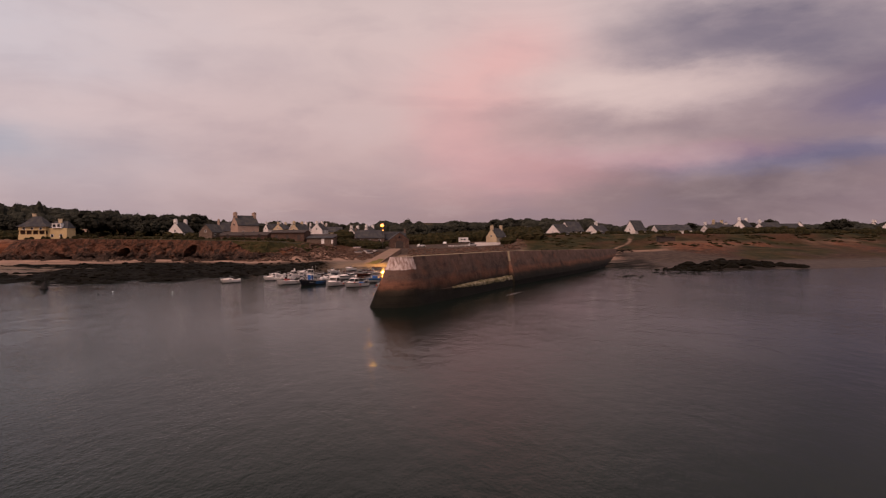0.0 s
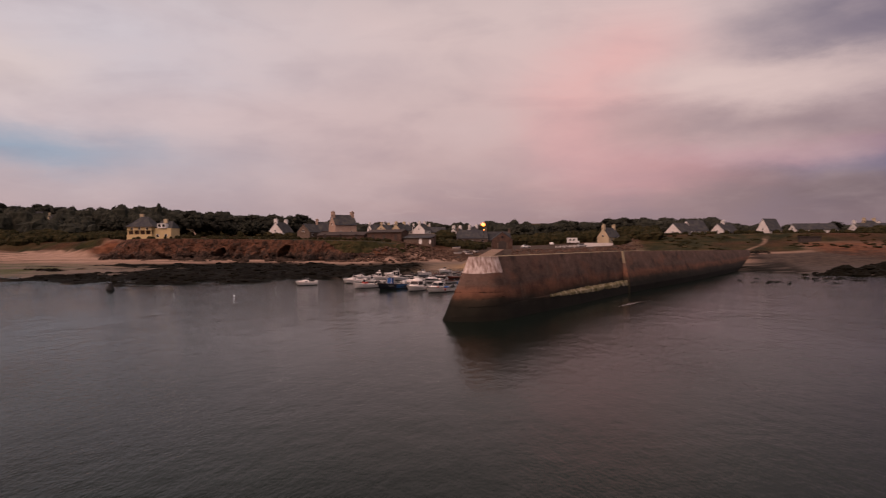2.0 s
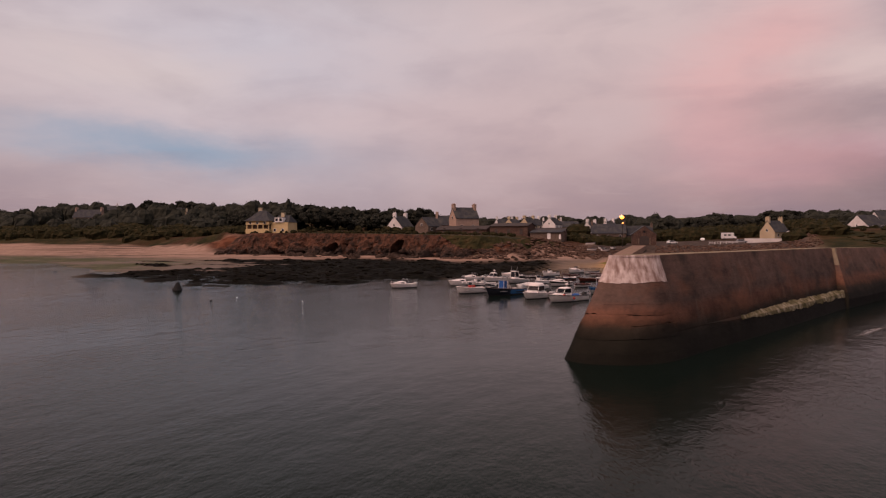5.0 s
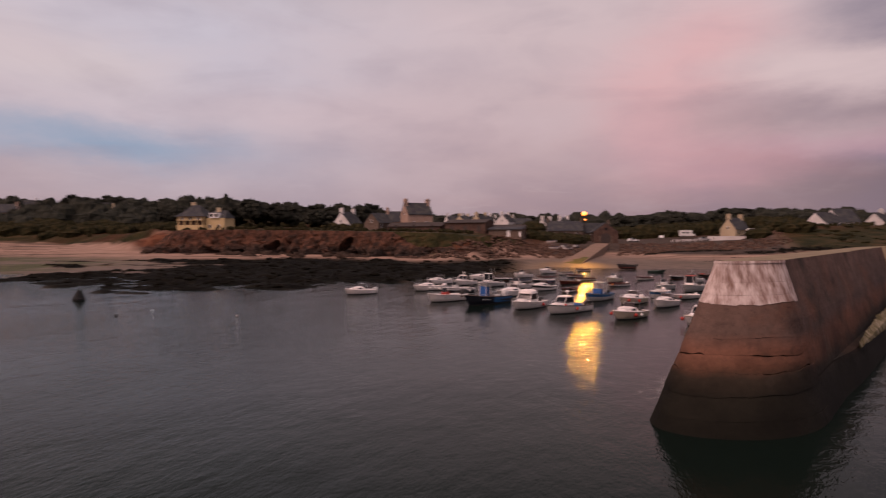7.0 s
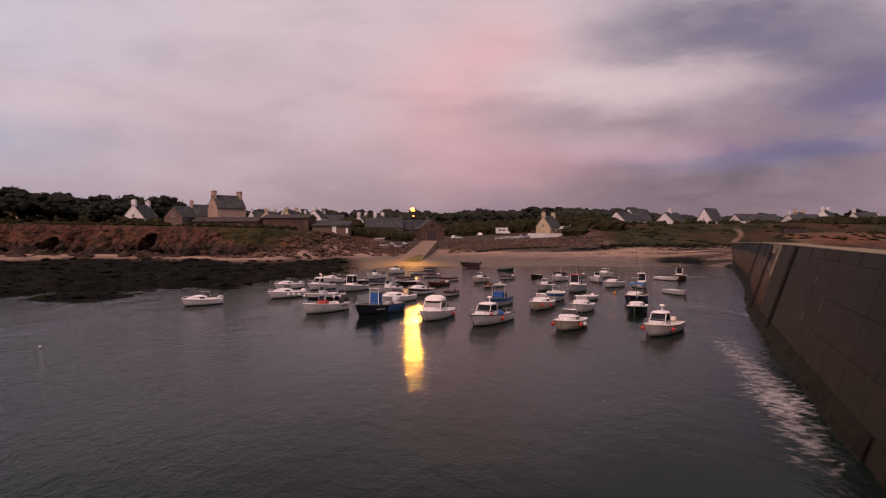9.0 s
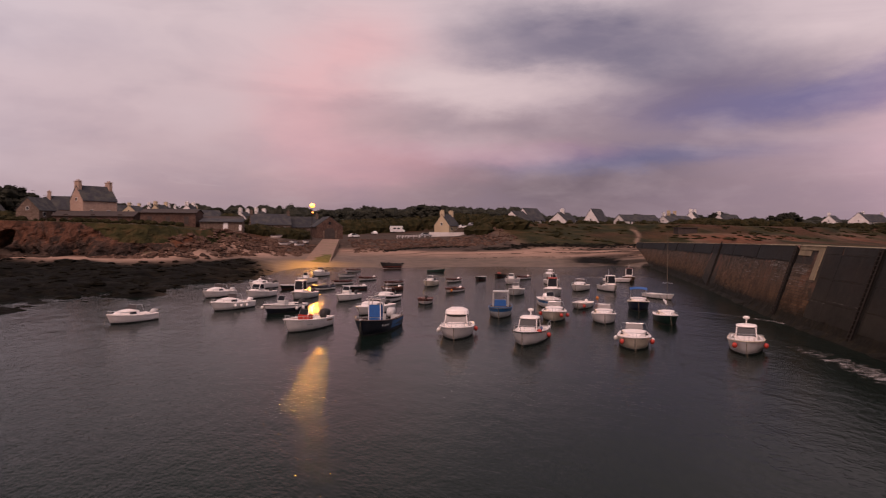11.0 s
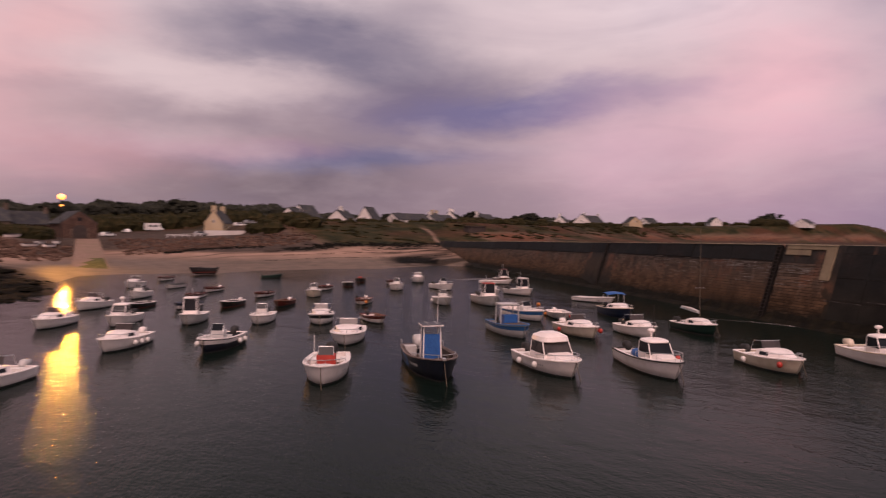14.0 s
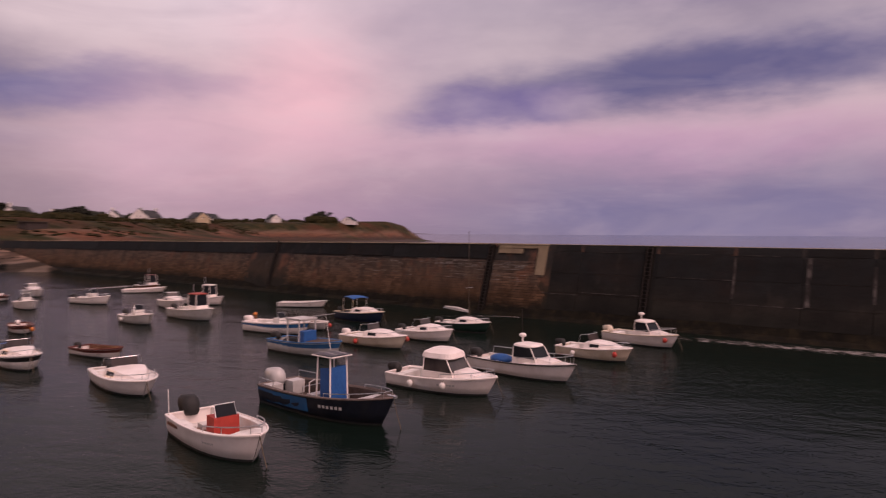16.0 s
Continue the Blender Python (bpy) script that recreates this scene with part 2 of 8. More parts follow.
def tide_material(name, bands, wobble=0.7, rough=0.88, scale=0.5, bump=0.05, streaks=0.3, rust=0.6, along=(1, 1), blot=(0.52, 0.75), island=False, damp=0.12, contrast=(0.5, 1.5), drips=0.3, soot=1.0):
    """Stone or concrete stained in bands by the tide: colours by height above the water, with an uneven edge and streaks."""
    m = bpy.data.materials.new(name)
    m.use_nodes = True
    t = m.node_tree
    bs = t.nodes["Principled BSDF"]
    bs.inputs["Roughness"].default_value, bs.inputs["Specular IOR Level"].default_value = rough, damp
    geo = t.nodes.new("ShaderNodeNewGeometry")
    sp = t.nodes.new("ShaderNodeSeparateXYZ")
    t.links.new(geo.outputs["Position"], sp.inputs[0])

    def nz(sc, stretch, detail=5):
        mp = t.nodes.new("ShaderNodeMapping")
        mp.inputs["Scale"].default_value = (stretch[0] * along[0], stretch[1] * along[1], stretch[2])
        t.links.new(geo.outputs["Position"], mp.inputs[0])
        n = t.nodes.new("ShaderNodeTexNoise")
        n.inputs["Scale"].default_value, n.inputs["Detail"].default_value, n.inputs["Roughness"].default_value = sc, detail, 0.62
        t.links.new(mp.outputs[0], n.inputs["Vector"])
        return n.outputs["Fac"]

    def ma(op, a, b):
        n = t.nodes.new("ShaderNodeMath")
        n.operation = op
        for k, v in enumerate((a, b)):
            if isinstance(v, (int, float)):
                n.inputs[k].default_value = v
            else:
                t.links.new(v, n.inputs[k])
        return n.outputs[0]

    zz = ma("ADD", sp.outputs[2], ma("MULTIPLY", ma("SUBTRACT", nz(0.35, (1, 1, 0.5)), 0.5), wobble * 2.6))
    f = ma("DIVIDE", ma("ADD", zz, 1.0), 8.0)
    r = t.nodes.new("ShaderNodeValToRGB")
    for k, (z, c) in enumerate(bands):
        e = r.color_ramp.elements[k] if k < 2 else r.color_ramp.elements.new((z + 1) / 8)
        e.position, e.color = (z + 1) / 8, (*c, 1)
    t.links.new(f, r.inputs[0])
    hv = t.nodes.new("ShaderNodeHueSaturation")
    mr = t.nodes.new("ShaderNodeMapRange")
    mr.inputs["From Min"].default_value, mr.inputs["From Max"].default_value = 0.3, 0.7
    mr.inputs["To Min"].default_value, mr.inputs["To Max"].default_value = contrast
    t.links.new(ma("ADD", ma("ADD", ma("MULTIPLY", nz(scale, (1, 1, 1), 8), 0.42), ma("MULTIPLY", nz(1.4, (1, 1, 0.6), 6), 0.40)), ma("MULTIPLY", nz(8.0, (1, 1, 0.7), 4), 0.18)), mr.inputs["Value"])
    oi = t.nodes.new("ShaderNodeObjectInfo")
    t.links.new(ma("MULTIPLY", mr.outputs[0], ma("ADD", 0.68 if island else 0.78, ma("MULTIPLY", geo.outputs["Random Per Island"] if island else oi.outputs["Random"], 0.62 if island else 0.44))), hv.inputs["Value"])
    t.links.new(r.outputs[0], hv.inputs["Color"])
    col = hv.outputs[0]
    dry = t.nodes.new("ShaderNodeMapRange")
    dry.inputs["From Min"].default_value, dry.inputs["From Max"].default_value = 1.5, 3.0
    t.links.new(zz, dry.inputs["Value"])
    # dark algae blotches, rusty patches and pale runs of lime
    for sc, stretch, lo, hi, amount, colour in ((0.55, (1, 1, 0.55), blot[0], blot[0] + 0.14, blot[1], (0.03, 0.025, 0.02) if blot[0] > 0.5 else (0.014, 0.011, 0.009)), (0.4, (1, 1, 0.8), 0.55, 0.68, rust, (0.19, 0.085, 0.05)), (1.5, (1, 1, 0.10), 0.58, 0.72, streaks, (0.30, 0.25, 0.21)), (2.6, (1, 1, 0.07), 0.56, 0.70, drips, (0.032, 0.021, 0.017)), (4.0, (1, 1, 1), 0.55, 0.75, 0.4, (0.02, 0.017, 0.014)), (11.0, (1, 1, 0.8), 0.60, 0.72, 0.45, (0.016, 0.013, 0.011))):
        mr2 = t.nodes.new("ShaderNodeMapRange")
        mr2.inputs["From Min"].default_value, mr2.inputs["From Max"].default_value, mr2.inputs["To Max"].default_value = lo, hi, amount
        off = t.nodes.new("ShaderNodeVectorMath")
        off.operation = "ADD"
        off.inputs[1].default_value = (13.1 * sc, 7.7 * sc, 3.3)
        t.links.new(geo.outputs["Position"], off.inputs[0])
        mp = t.nodes.new("ShaderNodeMapping")
        mp.inputs["Scale"].default_value = (stretch[0] * along[0], stretch[1] * along[1], stretch[2])
        t.links.new(off.outputs[0], mp.inputs[0])
        n = t.nodes.new("ShaderNodeTexNoise")
        n.inputs["Scale"].default_value, n.inputs["Detail"].default_value, n.inputs["Roughness"].default_value = sc, 8, 0.6
        t.links.new(mp.outputs[0], n.inputs["Vector"])
        t.links.new(n.outputs["Fac"], mr2.inputs["Value"])
        mx = t.nodes.new("ShaderNodeMix")
        mx.data_type = "RGBA"
        mx.inputs[7].default_value = (*(c * soot for c in colour), 1)
        t.links.new(ma("MULTIPLY", mr2.outputs[0], dry.outputs[0]), mx.inputs[0])
        t.links.new(col, mx.inputs[6])
        col = mx.outputs[2]
    t.links.new(col, bs.inputs["Base Color"])
    bp = t.nodes.new("ShaderNodeBump")
    bp.inputs["Strength"].default_value, bp.inputs["Distance"].default_value = 1.0, bump
    t.links.new(nz(2.2, (1, 1, 1), 8), bp.inputs["Height"])
    t.links.new(bp.outputs[0], bs.inputs["Normal"])
    return m


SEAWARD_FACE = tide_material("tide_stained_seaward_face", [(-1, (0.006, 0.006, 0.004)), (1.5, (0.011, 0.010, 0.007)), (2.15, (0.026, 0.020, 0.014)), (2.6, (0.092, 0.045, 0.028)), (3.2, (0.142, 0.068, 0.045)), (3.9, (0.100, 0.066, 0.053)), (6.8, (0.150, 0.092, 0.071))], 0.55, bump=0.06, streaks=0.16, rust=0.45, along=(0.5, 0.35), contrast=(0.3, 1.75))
# the harbour-side colours are much darker than those of the seaward face
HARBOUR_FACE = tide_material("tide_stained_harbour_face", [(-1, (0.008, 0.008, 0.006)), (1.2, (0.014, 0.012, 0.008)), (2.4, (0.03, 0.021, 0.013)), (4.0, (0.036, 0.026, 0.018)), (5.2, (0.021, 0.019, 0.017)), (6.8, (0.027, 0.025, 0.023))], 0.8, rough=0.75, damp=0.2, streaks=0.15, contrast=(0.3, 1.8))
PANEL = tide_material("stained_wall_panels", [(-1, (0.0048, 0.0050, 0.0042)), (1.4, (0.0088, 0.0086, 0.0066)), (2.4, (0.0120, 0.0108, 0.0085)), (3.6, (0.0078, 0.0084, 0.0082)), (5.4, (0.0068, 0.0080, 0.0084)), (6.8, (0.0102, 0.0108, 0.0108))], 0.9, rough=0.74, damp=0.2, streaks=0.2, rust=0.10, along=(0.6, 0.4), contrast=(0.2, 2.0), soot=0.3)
CLIFF_FACE = tide_material("red_earth_cliff", [(-1, (0.007052, 0.005642, 0.004231)), (2.4, (0.0141, 0.01058, 0.008462)), (3.6, (0.03879, 0.0268, 0.02116)), (4.8, (0.06699, 0.0402, 0.02962)), (5.8, (0.1128, 0.05218, 0.03173)), (6.9, (0.09168, 0.04231, 0.02609))], 1.9, bump=0.3, scale=0.35, streaks=0.2, rust=0.5, blot=(0.46, 0.85))
SLOT_SHADE = material("painted_slot_shade", [(0.008, 0.008, 0.008), (0.016, 0.014, 0.012)], 2.0, 0.9)
LIME = material("lime_deposit", [(0.010, 0.009, 0.009), (0.04, 0.036, 0.034), (0.13, 0.118, 0.11)], 1.3, 0.85, detail=6)
MASONRY = tide_material("sea_wall_masonry", [(-1, (0.013, 0.012, 0.009)), (0.9, (0.021, 0.017, 0.012)), (1.8, (0.082, 0.049, 0.028)), (3.0, (0.105, 0.067, 0.044)), (4.0, (0.092, 0.068, 0.051)), (6.8, (0.060, 0.053, 0.048))], 0.9, bump=0.03, streaks=0.25, rust=0.5, island=True)
MORTAR = material("limey_mortar", [(0.05, 0.045, 0.04), (0.16, 0.145, 0.13), (0.30, 0.28, 0.26)], 2.2, 0.9, detail=6)
WEED_GREEN = material("bright_green_weed", [(0.03, 0.034, 0.008), (0.075, 0.075, 0.018), (0.13, 0.105, 0.04)], 1.1, 0.8, bump=0.03)
LICHEN = material("lichen_ledge", [(0.05, 0.045, 0.02), (0.17, 0.142, 0.08), (0.38, 0.33, 0.25)], 1.6, 0.95, bump=0.08, detail=9, grime=(0.06, 0.055, 0.02), grime_scale=0.5, grime_amount=0.6)
IRON = material("rusty_iron", [(0.012, 0.011, 0.010), (0.032, 0.024, 0.019)], 6, 0.75, 0.4)
RENDER_WHITE = material("white_render", [(0.62, 0.58, 0.56), (0.72, 0.69, 0.67)], 0.6, 0.85, bump=0.01, grime=(0.5, 0.46, 0.42), grime_scale=0.25, spread=0.08)
RENDER_CREAM = material("cream_render", [(0.44, 0.352, 0.232), (0.496, 0.408, 0.28)], 0.6, 0.85, bump=0.01, grime=(0.336, 0.264, 0.176), grime_scale=0.3)
RENDER_YELLOW = material("yellow_render", [(0.5063, 0.3847, 0.2025), (0.5873, 0.4556, 0.2531)], 0.6, 0.85, bump=0.01, grime=(0.4253, 0.3038, 0.1418), grime_scale=0.3)
GRANITE = material("granite_wall", [(0.096, 0.066, 0.051), (0.144, 0.105, 0.084), (0.192, 0.15, 0.12)], 2.2, 0.9, bump=0.04, grime=(0.066, 0.051, 0.042), grime_scale=0.5)
GRANITE_PINK = material("pink_granite_gable", [(0.33, 0.22, 0.17), (0.45, 0.33, 0.26)], 2.0, 0.9, bump=0.03, grime=(0.25, 0.18, 0.15), grime_scale=0.4)
SLATE = material("slate_roof", [(0.0297, 0.03168, 0.0363), (0.0495, 0.05148, 0.05808)], 1.8, 0.82, bump=0.02, bump_scale=6, grime=(0.099, 0.0935, 0.077), grime_scale=0.5, spread=0.15)
TIN = material("dark_barn_roof", [(0.03, 0.0228, 0.0204), (0.054, 0.039, 0.033)], 1.2, 0.7, bump=0.02)
GLASS_CLEAR = material("salt_hazed_glass", [(0.03, 0.026, 0.026), (0.065, 0.054, 0.052)], 1.5, 0.1)
GLASS_DARK = material("dark_window_glass", [(0.012, 0.014, 0.018), (0.02, 0.022, 0.026)], 1.0, 0.06, ior=1.22)
TRIM_WHITE = material("white_trim", [(0.68, 0.66, 0.64), (0.76, 0.75, 0.73)], 3.0, 0.5)
BARK = material("bark", [(0.03, 0.022, 0.016), (0.06, 0.045, 0.033)], 5.0, 0.95, bump=0.02)
LEAF = material("dark_evergreen_leaves", [(0.009, 0.0099, 0.0075), (0.0195, 0.0207, 0.015), (0.0345, 0.03525, 0.02475)], 0.35, 0.85, spread=0.3)
LEAF_SCRUB = material("coastal_scrub", [(0.010, 0.011, 0.0052), (0.022, 0.0205, 0.0092), (0.040, 0.031, 0.0145)], 0.5, 0.9, spread=0.25)
ROCK_DARK = material("weed_covered_rock", [(0.0024, 0.0024, 0.0018), (0.006, 0.0057, 0.0036), (0.012, 0.0102, 0.0066)], 1.2, 0.9, bump=0.12, bump_scale=2.0)
ROCK_CLIFF = material("cliff_outcrop_rock", [(0.014, 0.010, 0.008), (0.05, 0.034, 0.026), (0.10, 0.068, 0.052)], 0.7, 0.9, bump=0.1, bump_scale=2.0, grime=(0.012, 0.010, 0.007), grime_scale=0.35, grime_amount=0.8)
GRANITE_DARK = material("dark_brown_granite", [(0.055, 0.034, 0.027), (0.095, 0.06, 0.048), (0.13, 0.088, 0.07)], 2.2, 0.9, bump=0.04, grime=(0.045, 0.03, 0.024), grime_scale=0.5)
ROCK_PALE = material("shore_boulders", [(0.0375, 0.02175, 0.01575), (0.09, 0.05475, 0.03975), (0.15, 0.1013, 0.07875)], 0.9, 0.9, bump=0.08, bump_scale=2.5, grime=(0.02625, 0.01875, 0.015), grime_scale=0.3)
SLIP = material("slipway_concrete", [(0.19, 0.125, 0.095), (0.25, 0.17, 0.13)], 1.2, 0.85, bump=0.01, grime=(0.16, 0.13, 0.08), grime_scale=0.3)
GEL_WHITE = material("white_gelcoat", [(0.78, 0.71, 0.68), (0.85, 0.785, 0.755)], 2.5, 0.35, grime=(0.55, 0.50, 0.44), grime_scale=1.2, grime_amount=0.3)
GEL_CREAM = material("cream_gelcoat", [(0.60, 0.51, 0.40), (0.68, 0.60, 0.49)], 2.5, 0.4, grime=(0.42, 0.33, 0.22), grime_scale=1.0, grime_amount=0.6)
GEL_GREY = material("chalky_grey_gelcoat", [(0.44, 0.43, 0.42), (0.55, 0.54, 0.53)], 2.5, 0.45, grime=(0.33, 0.3, 0.27), grime_scale=1.1)
PAINT_NAVY = material("navy_hull_paint", [(0.012, 0.018, 0.04), (0.02, 0.028, 0.06)], 3.0, 0.35, grime=(0.05, 0.05, 0.055), grime_scale=1.2)
HULL_INK = material("blue_black_hull_paint", [(0.010, 0.013, 0.022), (0.02, 0.024, 0.036)], 3.0, 0.4, grime=(0.05, 0.045, 0.045), grime_scale=1.2)
TEAK = material("weathered_grey_rubbing_strake", [(0.10, 0.075, 0.065), (0.20, 0.155, 0.14)], 5.0, 0.7)
PAINT_BLUE = material("bright_blue_paint", [(0.02, 0.11, 0.28), (0.035, 0.15, 0.36)], 3.0, 0.4, grime=(0.05, 0.09, 0.16), grime_scale=1.3)
PAINT_BLACK = material("black_hull_paint", [(0.012, 0.012, 0.013), (0.024, 0.023, 0.023)], 3.0, 0.4)
PAINT_GREEN = material("dark_green_paint", [(0.01, 0.028, 0.022), (0.018, 0.042, 0.032)], 3.0, 0.4)
PAINT_RED = material("faded_red_paint", [(0.26, 0.035, 0.022), (0.36, 0.055, 0.035)], 3.0, 0.55)
PAINT_MAROON = material("maroon_paint", [(0.075, 0.016, 0.012), (0.12, 0.026, 0.018)], 3.0, 0.5)
VARNISH = material("varnished_wood", [(0.10, 0.04, 0.018), (0.18, 0.075, 0.035)], 6.0, 0.45, stretch=(0.3, 3, 3))
DECK = material("boat_deck_grp", [(0.70, 0.67, 0.64), (0.80, 0.77, 0.74)], 3.0, 0.65, grime=(0.3, 0.25, 0.21), grime_scale=1.5)
DECK_DARK = material("worn_dark_deck", [(0.06, 0.045, 0.04), (0.11, 0.085, 0.075)], 4.0, 0.8)
TARP_BLUE = material("blue_tarpaulin", [(0.012, 0.07, 0.24), (0.02, 0.10, 0.32)], 4.0, 0.6, bump=0.02)
TARP_RED = material("red_console_cover", [(0.30, 0.028, 0.018), (0.40, 0.045, 0.03)], 4.0, 0.6, bump=0.015)
RUBBER = material("black_rubber", [(0.012, 0.012, 0.012), (0.025, 0.024, 0.024)], 6.0, 0.7)
MOTOR_GREY = material("outboard_cowl_grey", [(0.42, 0.41, 0.40), (0.5, 0.49, 0.48)], 5.0, 0.35)
CHROME = material("stainless_rail", [(0.5, 0.5, 0.5), (0.62, 0.62, 0.62)], 8.0, 0.3, 0.9)
FENDER_RED = material("red_fender", [(0.34, 0.03, 0.022), (0.44, 0.05, 0.035)], 5.0, 0.45)
FENDER_WHITE = material("white_fender", [(0.6, 0.57, 0.54), (0.7, 0.67, 0.64)], 5.0, 0.45)
FENDER_ORANGE = material("orange_buoy", [(0.5, 0.16, 0.03), (0.62, 0.22, 0.05)], 5.0, 0.5)
ROPE = material("mooring_rope", [(0.09, 0.075, 0.055), (0.16, 0.13, 0.1)], 9.0, 0.9)
SAILCLOTH = material("furled_sailcloth", [(0.52, 0.5, 0.48), (0.6, 0.58, 0.56)], 4.0, 0.8)
TYRE = material("tyre_rubber", [(0.015, 0.015, 0.015), (0.03, 0.03, 0.03)], 8.0, 0.85)
CAR_GREY = material("grey_car_paint", [(0.22, 0.22, 0.23), (0.26, 0.26, 0.27)], 3.0, 0.3)
LAMP_GLOW = glowing("sodium_lamp", (1.0, 0.23, 0.013), 5.0)


# ---------------------------------------------------------------- mesh helpers
def finish(bm, mat, smooth=False):
    me = bpy.data.meshes.new("mesh")
    bmesh.ops.recalc_face_normals(bm, faces=bm.faces)
    for f in bm.faces:
        f.smooth = smooth
    bm.to_mesh(me)
    bm.free()
    me.materials.append(mat)
    return me


def part(name, bm, mat, parent=None, label="", smooth=False):
    """Links a bmesh as one mesh object, under a thing where one is given."""
    ob = new(name, finish(bm, mat, smooth) if isinstance(bm, bmesh.types.BMesh) else bm)
    if parent:
        ob.parent = parent
    if label:
        tagged(ob, label)
    return ob


def box(bm, c, s, turn=0.0, taper=1.0):
    """A box with its base's middle at c; taper: the top's size over the base's."""
    x, y, z = s[0] / 2, s[1] / 2, s[2]
    cs, sn = math.cos(radians(turn)), math.sin(radians(turn))
    v = []
    for h, k in ((0, 1), (z, taper)):
        for px, py in ((-x, -y), (x, -y), (x, y), (-x, y)):
            px, py = px * k, py * k
            v.append(bm.verts.new((c[0] + px * cs - py * sn, c[1] + px * sn + py * cs, c[2] + h)))
    for q in ((3, 2, 1, 0), (4, 5, 6, 7), (0, 1, 5, 4), (1, 2, 6, 5), (2, 3, 7, 6), (3, 0, 4, 7)):
        bm.faces.new([v[i] for i in q])
    return bm


def loft(bm, rings, closed=True, caps=True):
    """Joins rings of equal length by quads."""
    rows = [[bm.verts.new(p) for p in ring] for ring in rings]
    n = len(rows[0])
    for a, b in zip(rows, rows[1:]):
        for i in range(n if closed else n - 1):
            bm.faces.new((a[i], a[(i + 1) % n], b[(i + 1) % n], b[i]))
    if caps and closed:
        bm.faces.new(rows[0][::-1])
        bm.faces.new(rows[-1])
    return bm


def tube(bm, pts, r, n=6):
    """A round bar along points."""
    pts = [Vector(p) for p in pts]
    rings = []
    for i, p in enumerate(pts):
        d = (pts[min(i + 1, len(pts) - 1)] - pts[max(i - 1, 0)]).normalized()
        a = d.cross(Vector((0, 0, 1)) if abs(d.z) < 0.9 else Vector((1, 0, 0))).normalized()
        b = d.cross(a)
        rr = r[i] if isinstance(r, (list, tuple)) else r
        rings.append([p + a * rr * math.cos(2 * math.pi * k / n) + b * rr * math.sin(2 * math.pi * k / n) for k in range(n)])
    return loft(bm, rings)


def ball(bm, c, r, seg=8, rows=6):
    rx, ry, rz = r if isinstance(r, tuple) else (r, r, r)
    rings = []
    for i in range(rows + 1):
        a = math.pi * (0.04 + 0.92 * i / rows) - math.pi / 2
        rings.append([(c[0] + rx * math.cos(a) * math.cos(2 * math.pi * k / seg), c[1] + ry * math.cos(a) * math.sin(2 * math.pi * k / seg), c[2] + rz * math.sin(a)) for k in range(seg)])
    return loft(bm, rings)


def BM():
    return bmesh.new()


def empty(name, m, label, category, group="", kind=""):
    ob = new(name)
    ob.matrix_basis = m
    return tagged(ob, label, category, group, kind)


# ---------------------------------------------------------------- ground
def lattice(seed):
    return np.random.RandomState(seed).rand(257, 257)


LATTICES = [lattice(s) for s in (3, 7, 11, 19, 23)]


def value_noise(x, y, k=0):
    """Smooth noise from 0 to 1 with a period of 256 cells."""
    L = LATTICES[k % 5]
    x, y = np.asarray(x, float) % 256, np.asarray(y, float) % 256
    i, j = np.floor(x).astype(int), np.floor(y).astype(int)
    u, v = x - i, y - j
    u, v = u * u * (3 - 2 * u), v * v * (3 - 2 * v)
    return (L[i, j] * (1 - u) + L[i + 1, j] * u) * (1 - v) + (L[i, j + 1] * (1 - u) + L[i + 1, j + 1] * u) * v


def fbm(x, y, octaves=4, k=0):
    s, a, t = 0.0, 0.5, 0.0
    for o in range(octaves):
        s, t = s + a * value_noise(np.asarray(x) * 2**o + 17.3 * o, np.asarray(y) * 2**o + 5.1 * o, k + o), t + a
        a *= 0.5
    return s / t


